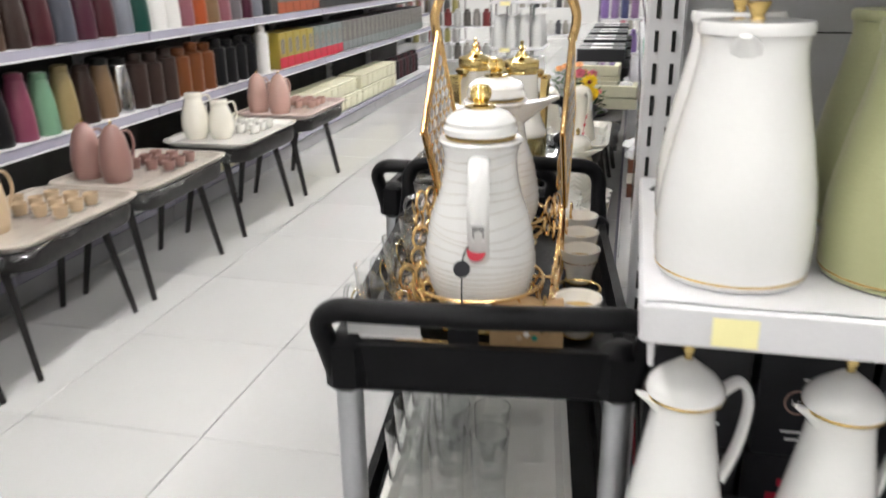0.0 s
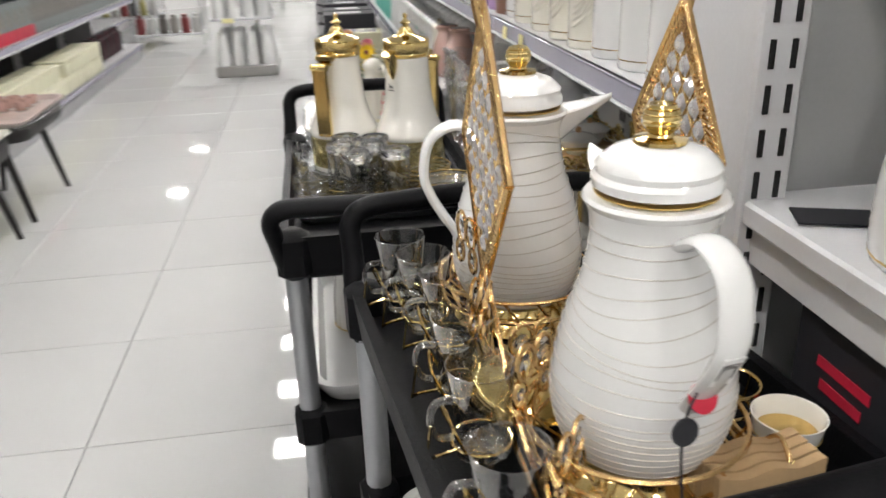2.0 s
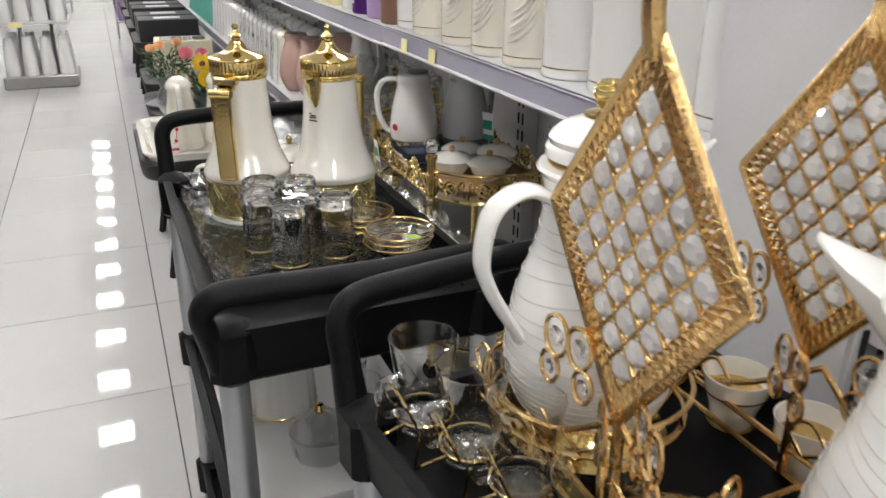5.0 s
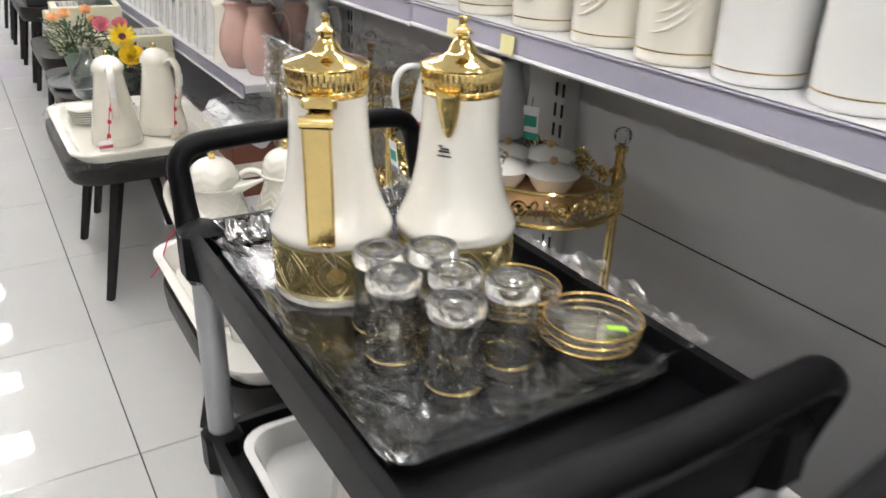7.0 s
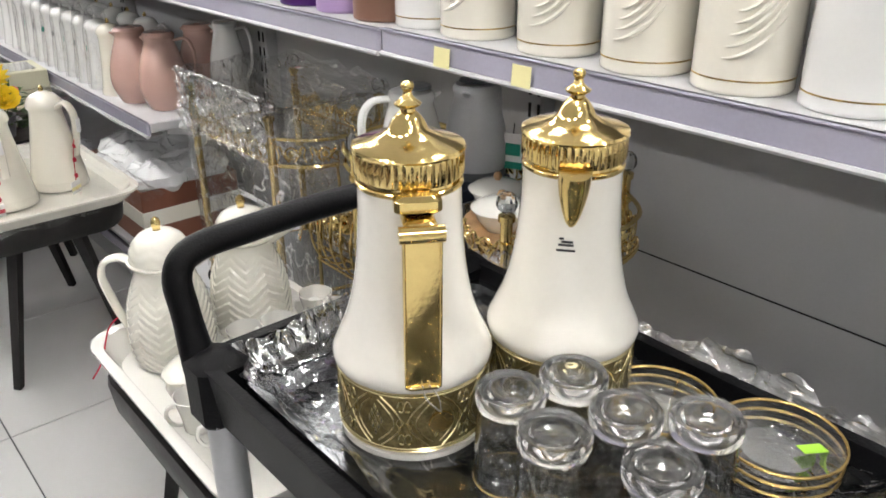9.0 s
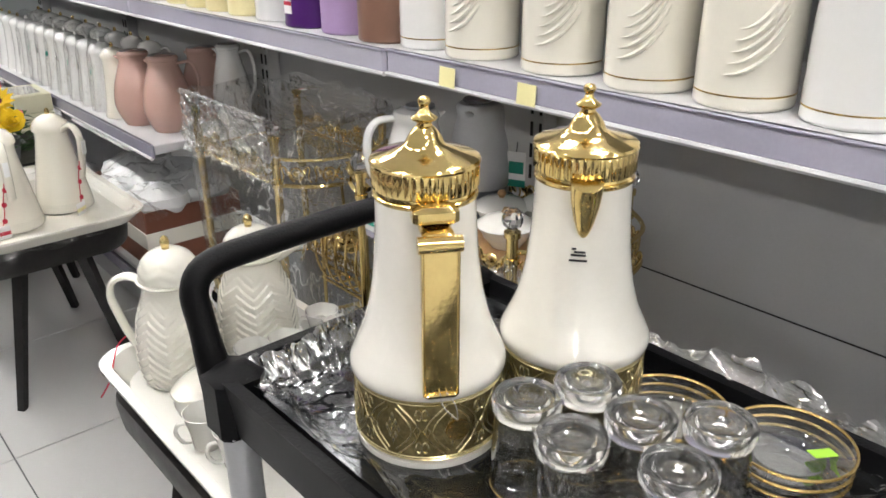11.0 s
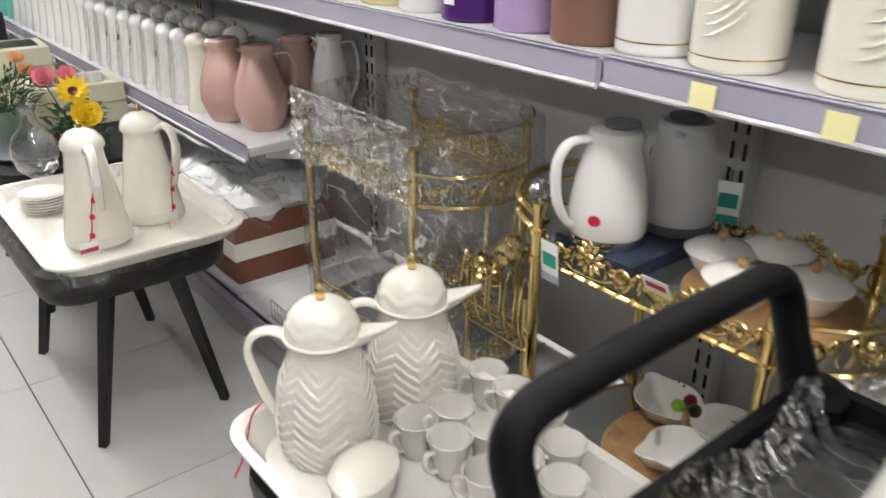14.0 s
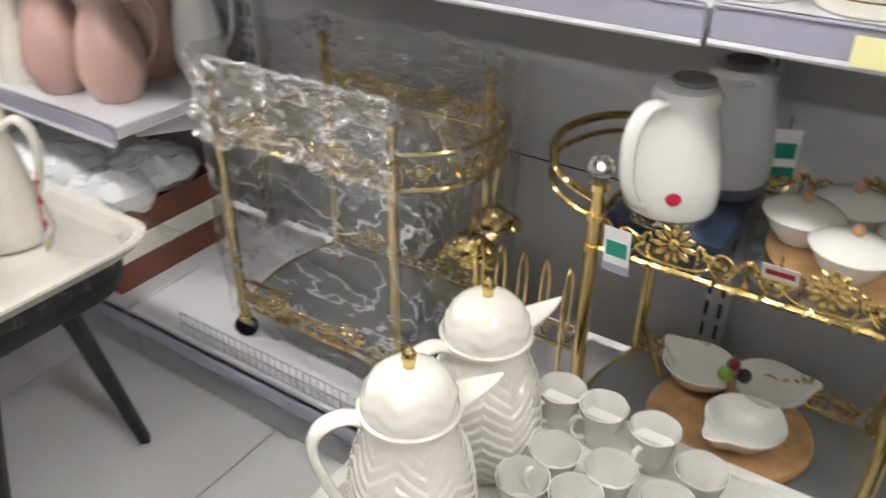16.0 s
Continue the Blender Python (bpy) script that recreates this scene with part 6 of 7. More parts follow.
def carton_black(m, sx, sy, sz, label):
    t = thing("carton", label, "carton", m, "black flask cartons")
    part("box_body", box(sx, sy, sz, 0.002), M["ink"], t, "", False)
    part("red_print", join(*[at(box(w, 0.0012, 0.012, 0), dx, -sy / 2 - 0.0006, dz) for w, dx, dz in ((sx * 0.45, 0.01, sz * 0.80), (sx * 0.35, -0.01, sz * 0.70))]), M["red"], t, "bold red print bars", False)
    part("side_print", join(*[at(box(0.0012, w, 0.012, 0), -sx / 2 - 0.0006, 0.0, dz) for w, dz in ((sy * 0.5, sz * 0.78), (sy * 0.4, sz * 0.68))]), M["red"], t, "", False)
    part("white_print", join(*[at(box(w, 0.0012, 0.004, 0), dx, -sy / 2 - 0.0006, dz) for w, dx, dz in ((sx * 0.5, 0, sz * 0.16), (sx * 0.4, 0, sz * 0.11), (sx * 0.2, 0, sz * 0.5))]), M["paper"], t, "", False)
    part("badge", at(tube(ring_pts(0.018, 20), 0.0016, 4, True), -sx * 0.12, -sy / 2 - 0.0008, sz * 0.36, 90), M["pink"], t, "round outlined capacity badge", False)
    txt = bpy.data.curves.new("capacity_text", "FONT")
    txt.body, txt.size, txt.align_x = "1.0L", 0.0135, "CENTER"
    ob = new("capacity_text", txt)
    ob.data.materials.append(M["paper"])
    ob.parent = t
    ob.matrix_basis = pose(-sx * 0.12, -sy / 2 - 0.0012, sz * 0.36 - 0.005, 90)
    return t


for i, x in enumerate((0.285, 0.435, 0.585, 0.735, 0.885)):
    for j in range(3):
        carton_black(pose(x + 0.004 * j, 0.72, 0.16 + 0.245 * j, 0, 0, random.uniform(-2, 2)), 0.142, 0.17, 0.243, "black flask carton with red print, stacked")
for i, x in enumerate((0.31, 0.475, 0.64, 0.80)):
    carton_black(pose(x, 0.515, 0.16, 0, 0, 0), 0.155, 0.17, 0.44, "tall black flask carton carrying a jug")


def dome_jug(m, label):
    t = thing("dome_jug", label, "jug", m, "dome-lid jugs on cartons")
    key = [(0.070, 0), (0.075, 0.006), (0.072, 0.05), (0.058, 0.12), (0.047, 0.175), (0.0445, 0.20), (0.047, 0.212)]
    part("body", lathe([(p.x, p.z) for p in curve([(a, 0, z) for a, z in key], 5)], 40), M["white"], t)
    part("gold_rim", at(lathe([(0.044, 0), (0.0545, 0.0), (0.0555, 0.002), (0.0545, 0.004), (0.044, 0.004)], 36), z=0.212), M["goldline"], t, "thin gold rim")
    lid = part("lid", at(lathe([(0.0545, 0), (0.055, 0.005), (0.051, 0.013), (0.040, 0.023), (0.022, 0.034), (0.010, 0.041), (0, 0.042)], 36), z=0.216), M["white"], t)
    part("knob", at(lathe([(0, 0), (0.006, 0), (0.006, 0.005), (0.0095, 0.012), (0.007, 0.02), (0, 0.024)], 16), z=0.257), M["gold"], lid, "gold ball knob")
    part("handle", handle_bar([(0.045, 0, 0.205), (0.08, 0, 0.222), (0.098, 0, 0.195), (0.09, 0, 0.14), (0.068, 0, 0.09)], 0.011, 0.65, 10), M["white"], t)
    part("spout", at(spout_shape(0.04, 0.208, 0.03, 0.01, 0.02), rz=180), M["white"], t)
    t.scale = (0.85, 0.85, 1.04)
    return t


dome_jug(pose(0.262, 0.475, 0.602, 0, 0, 20), "white dome-lid jug with gold knob and rim")
dome_jug(pose(0.440, 0.48, 0.602, 0, 0, 20), "white dome-lid jug with gold knob beside another")
dome_jug(pose(0.618, 0.48, 0.602, 0, 0, 20), "white dome-lid jug with gold knob, last of three")


# ------------------------------------------------------------------ left shelving goods
def bottle(m, body, label, h, r, square=False, cap=None, group="bottles on the dark shelving"):
    t = thing("bottle_flask", label, "flask", m, group)
    key = [(r * 0.93, 0), (r, 0.006), (r * 0.98, h * 0.3), (r * 0.85, h * 0.6), (r * 0.66, h * 0.84), (r * 0.6, h * 0.88)] if not square else [(r * 0.95, 0), (r, 0.005), (r, h * 0.72), (r * 0.85, h * 0.8), (r * 0.6, h * 0.84), (r * 0.6, h * 0.88)]
    part("body", lathe([(p.x, p.z) for p in curve([(a, 0, z) for a, z in key], 3)] + [(0.001, h * 0.88)], 20), body, t)
    part("lid", at(lathe([(r * 0.62, 0), (r * 0.64, 0.006), (r * 0.6, h * 0.1), (r * 0.4, h * 0.12), (0, h * 0.12)], 16), z=h * 0.881), cap or body, t)
    return t


C = dict(brown=(0.17, 0.10, 0.065), dbrown=(0.065, 0.038, 0.032), burg=(0.10, 0.02, 0.03), slate=(0.14, 0.15, 0.19), plum=(0.11, 0.025, 0.05), steel=(0.34, 0.36, 0.42), pine=(0.012, 0.09, 0.07), white=(0.75, 0.74, 0.72), rose=(0.45, 0.17, 0.21), orange=(0.62, 0.13, 0.04), tan=(0.35, 0.22, 0.12), grey=(0.24, 0.22, 0.24), black=(0.012, 0.012, 0.014), mint=(0.30, 0.58, 0.38), sand=(0.52, 0.40, 0.19), rust=(0.30, 0.10, 0.035), magenta=(0.36, 0.09, 0.16))
NAMES = dict(brown="brown", dbrown="dark brown", burg="burgundy", slate="slate grey", plum="plum", steel="blue-grey", pine="dark green", white="white", rose="rose pink", orange="orange", tan="tan", grey="grey", black="black", mint="mint green", sand="sand yellow", rust="rust brown", magenta="raspberry pink")
C = {k: v if k == "white" else tuple(0.55 * q for q in v) for k, v in C.items()}
BX = L_FRONT - 0.10
up = ["grey", "brown", "black", "tan", "white", "brown", "dbrown", "burg", "slate", "plum", "burg", "steel", "pine", "white", "white", "rose", "orange", "tan", "rose", "grey", "plum", "steel", "black"]
y = 1.60
for k, c in enumerate(up):
    bottle(pose(BX, y, 1.011, 0, 0, 0), paint(C[c]), "glossy %s insulated bottle on the upper shelf" % NAMES[c], 0.30 + 0.01 * (k % 3), 0.068)
    y += 0.148
low = ["tan", "grey", "dbrown", "rose", "grey", "grey", "black", "magenta", "mint", "sand", "dbrown", "tan", "steel", "dbrown", "dbrown", "dbrown", "rust", "rust", "rust", "black", "black", "black", "black"]
y = 1.45
for k, c in enumerate(low):
    tall = c in ("dbrown", "black", "rust") 
    bottle(pose(BX, y, 0.631), paint(C[c]) if c != "steel" else chrome, "glossy %s insulated bottle on the lower shelf" % (NAMES[c] if c != "steel" else "steel"), 0.27 + 0.015 * (k % 2), 0.062, tall and k > 12, paint(C["black"]) if c in ("tan", "steel", "black") else None)
    y += 0.142
bottle(pose(BX + 0.03, y + 0.02, 0.631), paint(C["white"]), "tall white insulated bottle on the lower shelf", 0.33, 0.05, True)


def gift_carton(m, sx, sy, sz, a, b, label, group):
    t = thing("gift_carton", label, "carton", m, group)
    part("box_body", box(sx, sy, sz, 0.003), a, t, "", False)
    part("printed_band", at(box(0.0015, sy * 0.98, sz * 0.3, 0), sx / 2 + 0.0008, 0, 0.004), b, t, "", False)
    part("printed_picture", at(loops([[(0, yy * sy * 0.3, zz * sz * 0.25 + sz * 0.62) for yy, zz in round_rect(1.6, 1.7, 0.5, 4)], [(0.0015, yy * sy * 0.3, zz * sz * 0.25 + sz * 0.62) for yy, zz in round_rect(1.6, 1.7, 0.5, 4)]]), sx / 2 + 0.0004), M["print_grey"], t, "", False)
    return t


M["print_grey"] = mat("faded_print", (0.30, 0.28, 0.25), 0.5, var=0.5, scale=60)
yel, tealc, greyc = paint((0.36, 0.28, 0.05)), paint((0.17, 0.20, 0.20)), paint((0.13, 0.125, 0.12))
y = 4.98
k = 0
while y < 8.9:
    a, b, nm = ((yel, M["red"], "yellow and red"), (tealc, M["red"], "grey-green and red"), (greyc, tealc, "grey"))[0 if y < 5.6 else 1 if y < 6.2 else 2]
    gift_carton(pose(BX - 0.02, y, 0.631), 0.20, 0.125, 0.25, a, b, "%s printed flask carton on the lower shelf" % nm, "cartons on the lower shelf")
    a2, b2, nm2 = ((greyc, M["orange"] if "orange" in M else paint(C["orange"]), "grey and orange"), (greyc, M["ink"], "grey and black"))[0 if y < 5.7 else 1]
    gift_carton(pose(BX - 0.02, y + 0.03, 1.011), 0.20, 0.125, 0.24, a2, b2, "%s printed flask carton on the upper shelf" % nm2, "cartons on the upper shelf")
    y += 0.130
    k += 1
cream_box = paint((0.72, 0.70, 0.52), 0.5)
proto = None
for j in range(2):
    for k in range(26):
        yy = 3.75 + 0.155 * k
        if yy > 7.6 or (j == 1 and k % 9 == 8):
            continue
        m4 = pose(L_FRONT - 0.06, yy, 0.161 + 0.123 * j, 0, 0, random.uniform(-4, 4))
        if proto is None:
            proto = thing("storage_box", "pale cream plastic storage box with lid, stacked", "box", m4, "cream boxes on the shelf base")
            part("box_body", box(0.22, 0.148, 0.10, 0.008, 1.03), cream_box, proto, "", False)
            part("lid", at(box(0.232, 0.152, 0.02, 0.006), z=0.1005), cream_box, proto, "", False)
        else:
            copy_thing(proto, m4)
proto = None
for k in range(14):
    m4 = pose(L_FRONT - 0.07, 1.3 + 0.17 * k, 0.161, 0, 0, random.uniform(-5, 5))
    if proto is None:
        proto = thing("plastic_pack", "low cream plates pack in clear film", "pack", m4, "packs on the shelf base")
        part("pack_body", lathe([(0, 0), (0.05, 0), (0.078, 0.012), (0.078, 0.05), (0.05, 0.06), (0, 0.06)], 20), cream_box, proto)
        part("wrap", lathe([(0.079, 0.0), (0.081, 0.05), (0.05, 0.066), (0.001, 0.07)], 20, lambda a, z: 1 + 0.04 * math.sin(9 * a)), M["film_thin"], proto)
    else:
        copy_thing(proto, m4)
for k in range(9):
    bottle(pose(BX, 7.75 + 0.13 * k, 0.161), paint(C["burg" if k % 2 else "black"]), "dark glossy jar on the shelf base", 0.24, 0.055, True)


# ------------------------------------------------------------------ trays on the left tables
def egg_flask(m, body, label, h=0.25, r=0.066):
    t = thing("egg_flask", label, "flask", m, "flasks on the side tables")
    k = h / 0.25
    key = [(r * 0.75, 0), (r * 0.86, 0.006), (r, 0.06 * k), (r * 0.94, 0.12 * k), (r * 0.74, 0.185 * k), (r * 0.4, 0.225 * k), (0.006, 0.236 * k)]
    part("body", lathe([(p.x, p.z) for p in curve([(a, 0, z) for a, z in key], 4)], 32, lambda a, z: 1 + 0.01 * math.sin(10 * a + 20 * z)), body, t)
    part("knob", at(lathe([(0, 0), (0.005, 0), (0.007, 0.007), (0, 0.02)], 12), z=0.235 * k), M["gold"], t)
    part("handle", handle_bar([(r * 0.6, 0, 0.2 * k), (r * 1.25, 0, 0.19 * k), (r * 1.45, 0, 0.13 * k), (r * 1.0, 0, 0.06 * k)], 0.008, 0.7, 8), body, t)
    return t


def side_cup(body, name):
    t = thing("side_cup", "small %s cup on a side table tray" % name, "cup", pose(0, 0, 0), "cups on the side tables")
    part("bowl", lathe([(0, 0), (0.018, 0), (0.024, 0.01), (0.029, 0.045), (0.0275, 0.045), (0.02, 0.01), (0, 0.008)], 20), body, t)
    part("saucer", lathe([(0, -0.002), (0.03, -0.001), (0.036, 0.004), (0.03, 0.002), (0, 0.001)], 20), M["porcelain"], t)
    return t


SETS = ((LEFT_TABLES[0], M["beige"], "beige", M["porcelain"]), (LEFT_TABLES[1], M["beige"], "beige", M["beige"]), (LEFT_TABLES[2], M["mauve"], "mauve brown", M["mauve"]), (LEFT_TABLES[3], M["cream"], "cream", M["porcelain"]), (LEFT_TABLES[4], M["pink"], "dusty pink", M["pink"]))
for k, (ty, body, nm, cupm) in enumerate(SETS):
    tm = M["porcelain"] if k == 3 else mat("tray_%s" % "abcde"[k], (0.55, 0.50, 0.44) if k < 4 else (0.62, 0.5, 0.46), 0.35)
    table_tray(pose(-1.885, ty, TH), 0.47, 0.68, 0.03, tm, "serving tray on a low side table, %s set" % nm)
    z = TH + 0.009
    if k == 3:
        round_jug(pose(-2.015, ty - 0.15, z, 0, 0, 60), body, "cream jug with loop handle on side table tray", 0.24, 0.072, "flasks on the side tables")
        round_jug(pose(-1.885, ty - 0.12, z, 0, 0, 60), body, "cream lower jug with loop handle on side table tray", 0.20, 0.068, "flasks on the side tables")
    else:
        egg_flask(pose(-2.05, ty - 0.14, z, 0, 0, 70), body, "%s egg-shaped flask on side table tray" % nm)
        egg_flask(pose(-1.90, ty - 0.16, z, 0, 0, 70), body, "%s egg-shaped flask beside its twin" % nm)
    proto = None
    for i in range(3):
        for j in range(4):
            if i == 2 and j == 0:
                continue
            m4 = pose(-2.03 + 0.085 * j, ty + 0.03 + 0.085 * i, z + 0.002)
            if proto is None:
                proto = side_cup(cupm, nm)
                proto.matrix_basis = m4
            else:
                copy_thing(proto, m4)
    if k != 3:
        film_sheet("plastic_film", 0.50, 0.71, pose(-1.885, ty, TH + 0.034), "clear film over a side table tray", -0.05, 0.004, 24, 34, 10 + k, 0.05, M["film_flat"])

# ------------------------------------------------------------------ flower table
vase = tagged(obj("glass_jug", lathe([(0, 0), (0.03, 0), (0.06, 0.03), (0.068, 0.075), (0.055, 0.12), (0.022, 0.155), (0.018, 0.19), (0.026, 0.205), (0.0245, 0.205), (0.0165, 0.19), (0.02, 0.155), (0.053, 0.12), (0.066, 0.075), (0.058, 0.03), (0, 0.003)], 32), M["glass"], m=pose(-0.20, 4.10, TH + 0.006)), "round clear glass jug with narrow neck", "jug")
round_tray = tagged(obj("tray", at(lathe([(0, 0), (0.17, 0), (0.185, 0.014), (0.182, 0.016), (0.168, 0.005), (0, 0.005)], 40)), grey, m=pose(-0.13, 4.42, TH + 0.001)), "round grey glass tray on the flower table", "tray", "serving trays")
leaf_m = mat("leaf_green", (0.06, 0.13, 0.04), 0.5, var=0.4, scale=40)
pet = dict(yellow=paint((0.80, 0.55, 0.02), 0.6), pink=paint((0.75, 0.22, 0.28), 0.6), peach=paint((0.80, 0.42, 0.20), 0.6), heart=paint((0.12, 0.01, 0.02), 0.8))


def bloom(parent, x, y, z, col, r, kind, lean):
    g = []
    if kind == "sun":
        for ring, n, rr, tilt in ((0, 13, r, 18), (1, 11, r * 0.82, 34)):
            for i in range(n):
                a = 360 * i / n + 14 * ring
                pts = [(0.25 * rr, 0, 0), (0.6 * rr, 0.17 * rr, 0.02 * rr), (rr, 0, 0.05 * rr), (0.6 * rr, -0.17 * rr, 0.02 * rr)]
                g.append(moved((pts + [(p[0], p[1], p[2] - 0.0012) for p in pts], [(0, 1, 2, 3), (7, 6, 5, 4), (0, 4, 5, 1), (1, 5, 6, 2), (2, 6, 7, 3), (3, 7, 4, 0)]), pose(0, 0, 0, 0, 0, a) @ pose(0, 0, 0, 0, -tilt, 0)))
    else:
        for ring in range(4):
            for i in range(6):
                a = 60 * i + 27 * ring
                rr = r * (0.45 + 0.2 * ring)
                pts = [(0.1 * rr, -0.2 * rr, 0), (0.1 * rr, 0.2 * rr, 0), (0.7 * rr, 0.5 * rr, 0.1 * rr), (1.0 * rr, 0.25 * rr, 0.2 * rr), (1.0 * rr, -0.25 * rr, 0.2 * rr), (0.7 * rr, -0.5 * rr, 0.1 * rr)]
                g.append(moved((pts + [(p[0], p[1], p[2] - 0.001) for p in pts], [tuple(range(6)), tuple(range(11, 5, -1))] + [(q, q + 6, (q + 1) % 6 + 6, (q + 1) % 6) for q in range(6)]), pose(0, 0, 0, 0, 0, a) @ pose(0, 0, 0, 0, -(72 - 16 * ring), 0)))
    f = part("flower_head", join(*g), pet[col], parent, "%s artificial flower head" % col, False, pose(x, y, z, *lean))
    if kind == "sun":
        part("flower_heart", lathe([(0.0005, 0.006), (r * 0.22, 0.01), (r * 0.32, 0.004), (r * 0.3, -0.002), (0.0005, -0.003)], 18), pet["heart"], f, "dark red flower heart")
    return f


def leaves(n, spread, h, seed, lw=0.008, ll=0.03):
    rnd = random.Random(seed)
    g = []
    for i in range(n):
        a, q = rnd.uniform(0, 360), rnd.uniform(0.15, 1) * spread
        p = [(0, 0, 0), (ll * 0.5, lw, 0.004), (ll, 0, 0), (ll * 0.5, -lw, 0.004)]
        g.append(moved((p + [(u, v, w - 0.0008) for u, v, w in p], [(0, 1, 2, 3), (7, 6, 5, 4), (0, 4, 5, 1), (1, 5, 6, 2), (2, 6, 7, 3), (3, 7, 4, 0)]), pose(q * math.cos(radians(a)), q * math.sin(radians(a)), rnd.uniform(0.1, 1) * h, rnd.uniform(-30, 30), rnd.uniform(-60, 20), a)))
    return join(*g)


fl = thing("flower_arrangement", "artificial yellow sunflowers and pink roses in a pot", "flowers", pose(-0.05, 4.22, TH + 0.006))
part("pot", lathe([(0, 0), (0.035, 0), (0.048, 0.06), (0.05, 0.075), (0.044, 0.075), (0.03, 0.01), (0, 0.01)], 24), grey, fl, "small dark pot")
part("leaf_mass", leaves(150, 0.075, 0.15, 3, 0.010, 0.038), leaf_m, fl)["kind"] = "stuff"
for (x, y, z, c, r, kd) in ((0.0, -0.03, 0.205, "yellow", 0.058, "sun"), (0.015, -0.075, 0.135, "yellow", 0.05, "rose"), (-0.06, 0.03, 0.24, "pink", 0.036, "rose"), (0.01, 0.05, 0.235, "pink", 0.032, "rose"), (0.055, -0.02, 0.15, "pink", 0.018, "rose")):
    bloom(fl, x, y, z, c, r, kd, (48, -12, 0))
    part("stem", tube(curve([(0, 0, 0.05), (x * 0.5, y * 0.4, z * 0.6), (x, y + 0.006, z - 0.006)], 4), 0.0022, 5), leaf_m, fl)
f2 = thing("potted_plant", "green fern in a sage pot with peach flowers", "plant", pose(-0.18, 4.48, TH + 0.02))
part("pot", lathe([(0, 0), (0.04, 0), (0.056, 0.09), (0.058, 0.10), (0.052, 0.10), (0.036, 0.012), (0, 0.012)], 24), paint((0.22, 0.30, 0.22)), f2, "sage green pot")
part("leaf_mass", leaves(260, 0.10, 0.13, 5, 0.005, 0.04), leaf_m, f2, "", True, pose(0, 0, 0.08))["kind"] = "stuff"
for x, y, z in ((-0.03, -0.02, 0.24), (0.05, -0.01, 0.25), (-0.07, 0.03, 0.22), (0.08, 0.04, 0.2)):
    bloom(f2, x, y, z, "peach", 0.027, "rose", (40, 0, 0))
    part("stem", tube(curve([(0, 0, 0.09), (x * 0.6, y * 0.5, z * 0.6), (x, y + 0.004, z - 0.004)], 4), 0.0018, 5), leaf_m, f2)
sc = thing("scent_jar", "small dark red jar with green lid on tray", "jar", pose(-0.06, 4.36, TH + 0.007))
part("jar", lathe([(0, 0), (0.026, 0), (0.028, 0.05), (0.02, 0.055), (0, 0.055)], 20), paint((0.16, 0.03, 0.02)), sc)
part("lid", at(lathe([(0.03, 0), (0.03, 0.01), (0, 0.012)], 20), z=0.0555), M["green"], sc)
proto = None
for i, (x, y, z) in enumerate(((-0.05, 5.10, 0), (-0.05, 5.10, 0.072), (-0.05, 5.36, 0), (-0.05, 5.36, 0.072), (-0.05, 5.10, 0.144), (0.07, 4.68, 0.0), (0.07, 4.68, 0.072))):
    m4 = pose(x, y, TH + 0.001 + z, 0, 0, random.uniform(-4, 4))
    if proto is None:
        proto = thing("boxed_set", "pale boxed dinner set with clear film", "boxed set", m4, "boxed sets on the far tables")
        part("box_body", box(0.30, 0.22, 0.07, 0.004), cream_box, proto, "", False)
        part("window", at(box(0.24, 0.16, 0.0015, 0), z=0.0702), M["glass"], proto, "", False)
    else:
        copy_thing(proto, m4)
for k in range(4):
    t = low_table(pose(-0.06, 6.1 + 0.8 * k, 0), 0.44, 0.66, 0.58, "low black display table with dark boxes")
    for j in range(2):
        b = thing("boxed_set", "black boxed set with white label on table", "boxed set", pose(-0.06, 5.95 + 0.8 * k + 0.3 * j, 0.581), "black boxes on far tables")
        part("box_body", box(0.36, 0.26, 0.13, 0.004), M["ink"], b, "", False)
        part("label", at(box(0.16, 0.10, 0.0015, 0), z=0.1302), M["paper"], b, "", False)


# ------------------------------------------------------------------ displays further down the aisle
def tower(x, y):
    t = thing("display_tower", "three-tier square display stand with white jugs", "display stand", pose(x, y, 0))
    part("base", box(0.56, 0.56, 0.10, 0.01), paint((0.30, 0.29, 0.28)), t, "", False)
    for z in (0.53, 0.98, 1.42):
        part("tier", at(box(0.54, 0.54, 0.022, 0.004), z=z - 0.022), M["shelf"], t, "", False)
    for a in (-1, 1):
        for b in (-1, 1):
            part("post", at(tube([(0, 0, 0.1), (0, 0, 1.42)], 0.01, 8), a * 0.12, b * 0.12), chrome, t)
    for z in (0.53, 0.98, 1.42):
        part("price_label", at(box(0.1, 0.002, 0.04, 0), -0.12, -0.273, z - 0.04), M["yellowtag"], t, "", False)
    proto = None
    for z in (0.101, 0.531, 0.981):
        for i in range(4):
            for j in range(4):
                if 0 < i < 3 and 0 < j < 3:
                    continue
                m4 = pose(x - 0.2 + 0.133 * i, y - 0.2 + 0.133 * j, z)
                if proto is None:
                    proto = bottle(m4, M["white"], "white tapered jug on the display tower", 0.31, 0.058, False, None, "white jugs on the tower")
                else:
                    copy_thing(proto, m4)


tower(-0.97, 8.0)


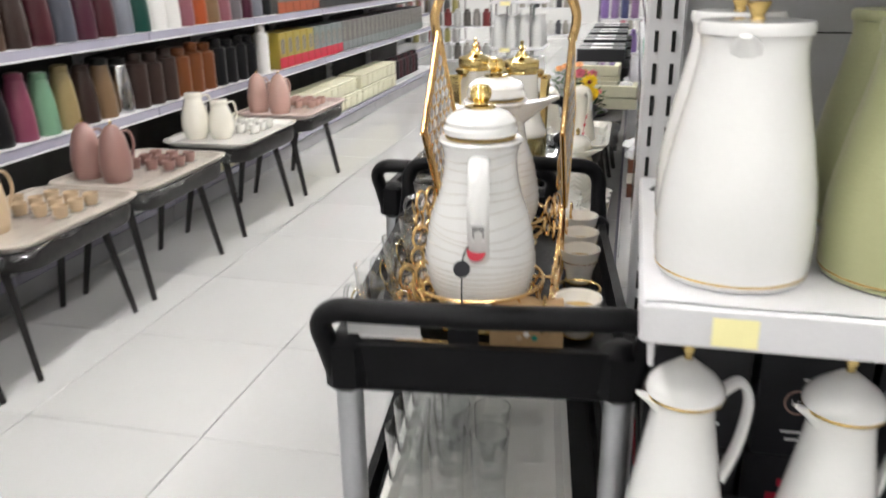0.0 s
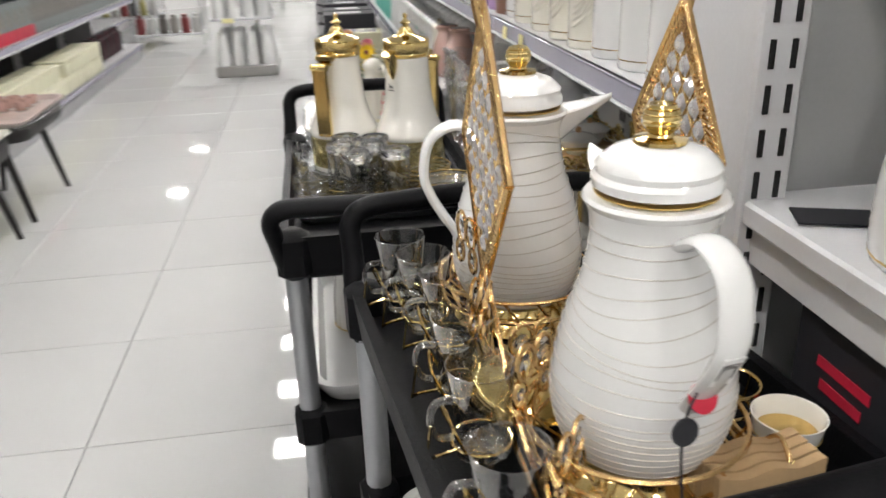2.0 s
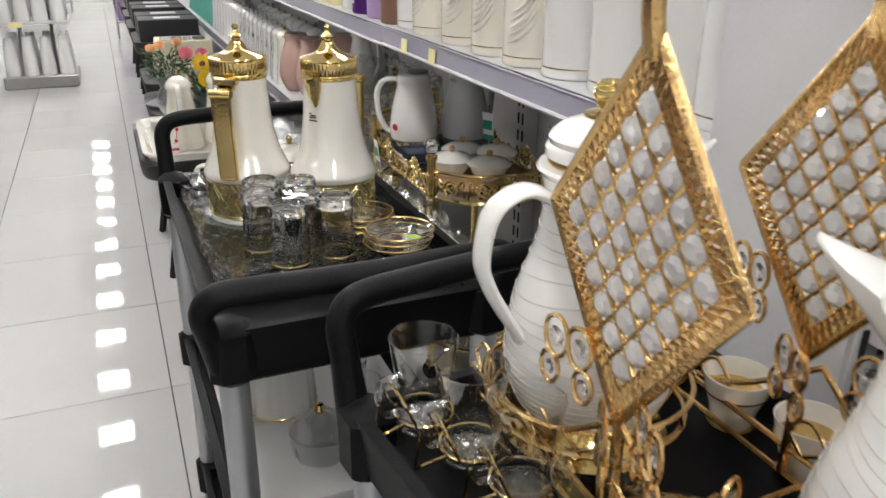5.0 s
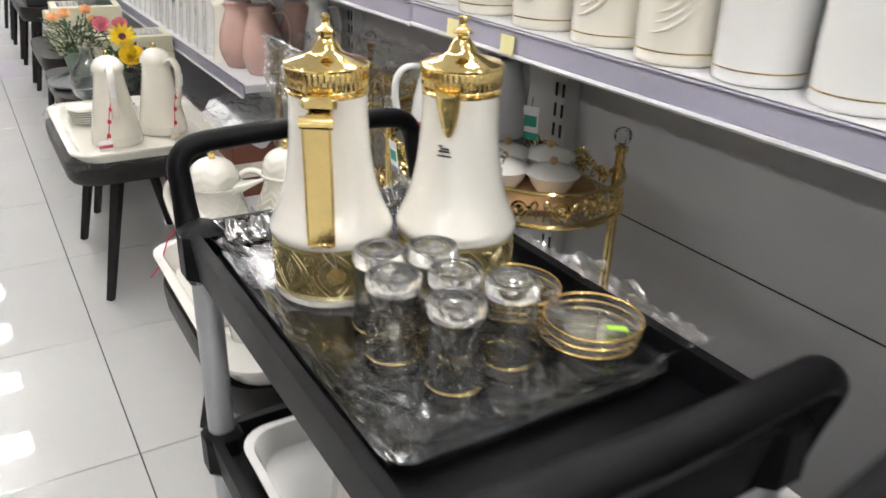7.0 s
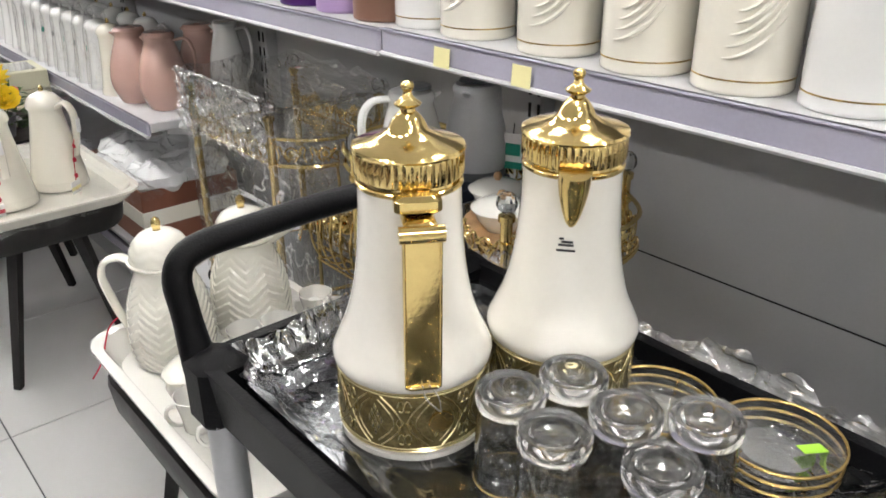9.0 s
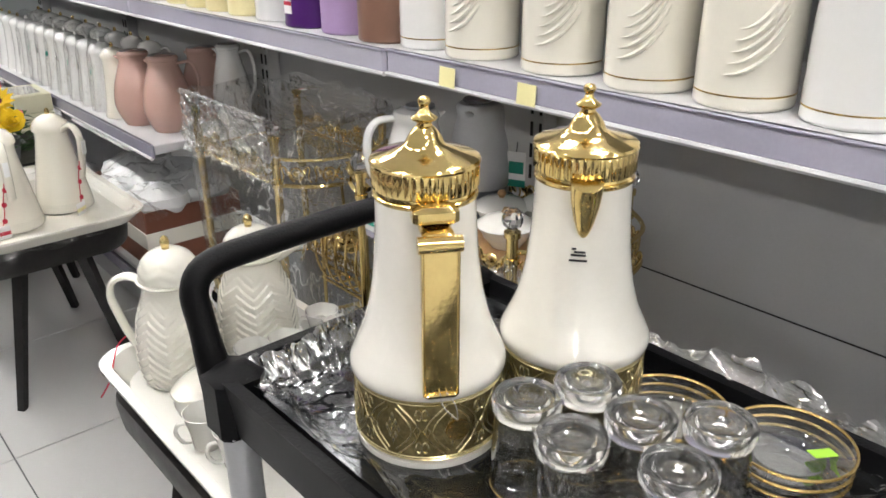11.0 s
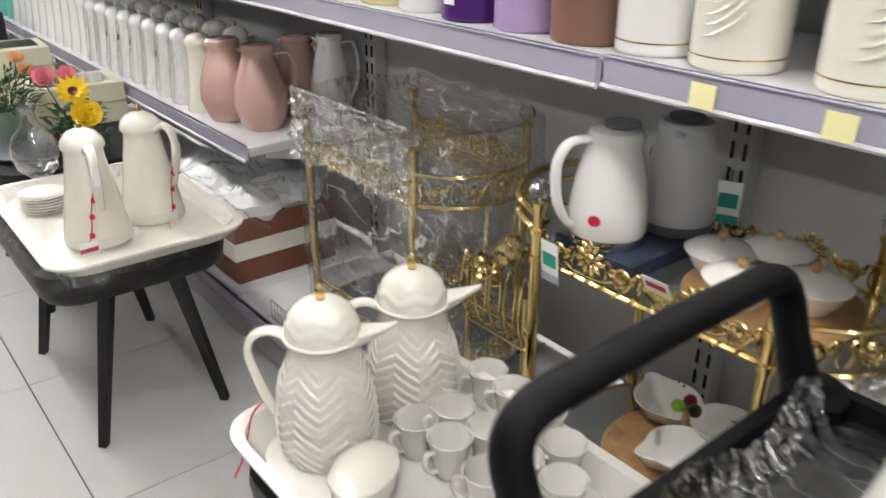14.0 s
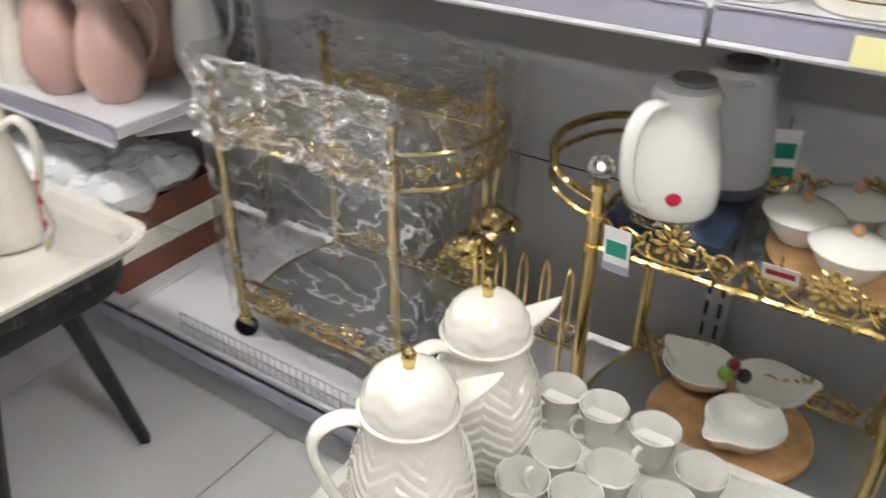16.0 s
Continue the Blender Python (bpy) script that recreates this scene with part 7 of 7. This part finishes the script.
def steel_rack(x, y, w, d, levels, h, label, cols, bh):
    t = thing("wire_rack", label, "rack", pose(x, y, 0))
    for a in (-1, 1):
        for b in (-1, 1):
            part("post", at(tube([(0, 0, 0), (0, 0, h)], 0.012, 8), a * w / 2, b * d / 2), chrome, t)
    for z in levels:
        part("shelf", at(box(w, d, 0.018, 0.003), z=z), M["shelf"], t, "", False)
        n = int(w / 0.13)
        for i in range(n):
            c = cols[(i + int(z * 7)) % len(cols)]
            bottle(pose(x - w / 2 + 0.07 + 0.13 * i, y - d * 0.2, z + 0.0185), paint(c), "small coloured flask on the wire rack", bh, 0.052, True, None, "flasks on the wire racks")


steel_rack(0.02, 10.9, 0.62, 0.4, (0.18, 0.62, 1.06), 1.6, "chrome wire rack with purple and grey flasks", [(0.25, 0.16, 0.40), (0.36, 0.24, 0.48), (0.10, 0.11, 0.25), (0.30, 0.18, 0.34)], 0.30)
steel_rack(-2.05, 10.35, 0.8, 0.42, (0.12, 0.55, 0.98, 1.40), 1.7, "chrome wire rack with red and white goods", [(0.22, 0.05, 0.05), (0.5, 0.5, 0.48), (0.12, 0.11, 0.1), (0.3, 0.28, 0.26)], 0.22)
steel_rack(-3.3, 12.4, 1.6, 0.45, (0.15, 0.6, 1.05, 1.5), 1.8, "wire rack with mixed coloured goods at the far end", [(0.45, 0.44, 0.42), (0.25, 0.05, 0.05), (0.1, 0.1, 0.1), (0.35, 0.32, 0.12)], 0.24)
steel_rack(-1.35, 14.2, 1.0, 0.45, (0.15, 0.6, 1.05, 1.5), 1.8, "wire rack with dark goods in the distance", [(0.05, 0.05, 0.06), (0.3, 0.28, 0.25), (0.6, 0.6, 0.58)], 0.24)
steel_rack(0.6, 15.4, 1.4, 0.45, (0.15, 0.6, 1.05, 1.5), 1.8, "wire rack with pale goods in the distance", [(0.7, 0.68, 0.66), (0.5, 0.2, 0.25), (0.3, 0.28, 0.25)], 0.24)
for k in range(3):
    gondola_bay(9.3 + BAY * k, 9.3 + BAY * (k + 1), -3.0, 1, [0.63, 1.01], M["backpanel"], 2.0, label="white steel shop shelving bay further down the aisle")
    for i in range(8):
        for z in (0.631, 1.011):
            bottle(pose(-3.1, 9.38 + BAY * k + 0.14 * i, z), paint(C[("white", "grey", "tan", "rose")[(i + k) % 4]]), "small glossy flask far down the aisle", 0.24, 0.055, True)

# ------------------------------------------------------------------ floor tiles
tile_mesh = None
T = 0.6
g0 = box(T - 0.0035, T - 0.0035, 0.008, 0.0012)
floor_ob = bpy.data.objects["floor"]
near, rest = [], []
for i in range(-10, 10):
    for j in range(-9, 29):
        cx, cy = -1 + T * (i + 0.5), 2 + T * (j + 0.5)
        if X0 < cx < X1 and Y0 < cy < Y1:
            (near if -2.5 < cx < 0.4 and 0.0 < cy < 14.0 else rest).append((cx, cy))
for cx, cy in near:
    if tile_mesh is None:
        ob = obj("tile", g0, M["tile"], floor_ob, "", False)
        tile_mesh = ob.data
    else:
        ob = new("tile", tile_mesh)
        ob.parent = floor_ob
    ob.location = (cx, cy, -0.008)
tagged(obj("tile_field", join(*[at(g0, cx, cy, -0.008) for cx, cy in rest]), M["tile"], floor_ob, "", False), kind="stuff")
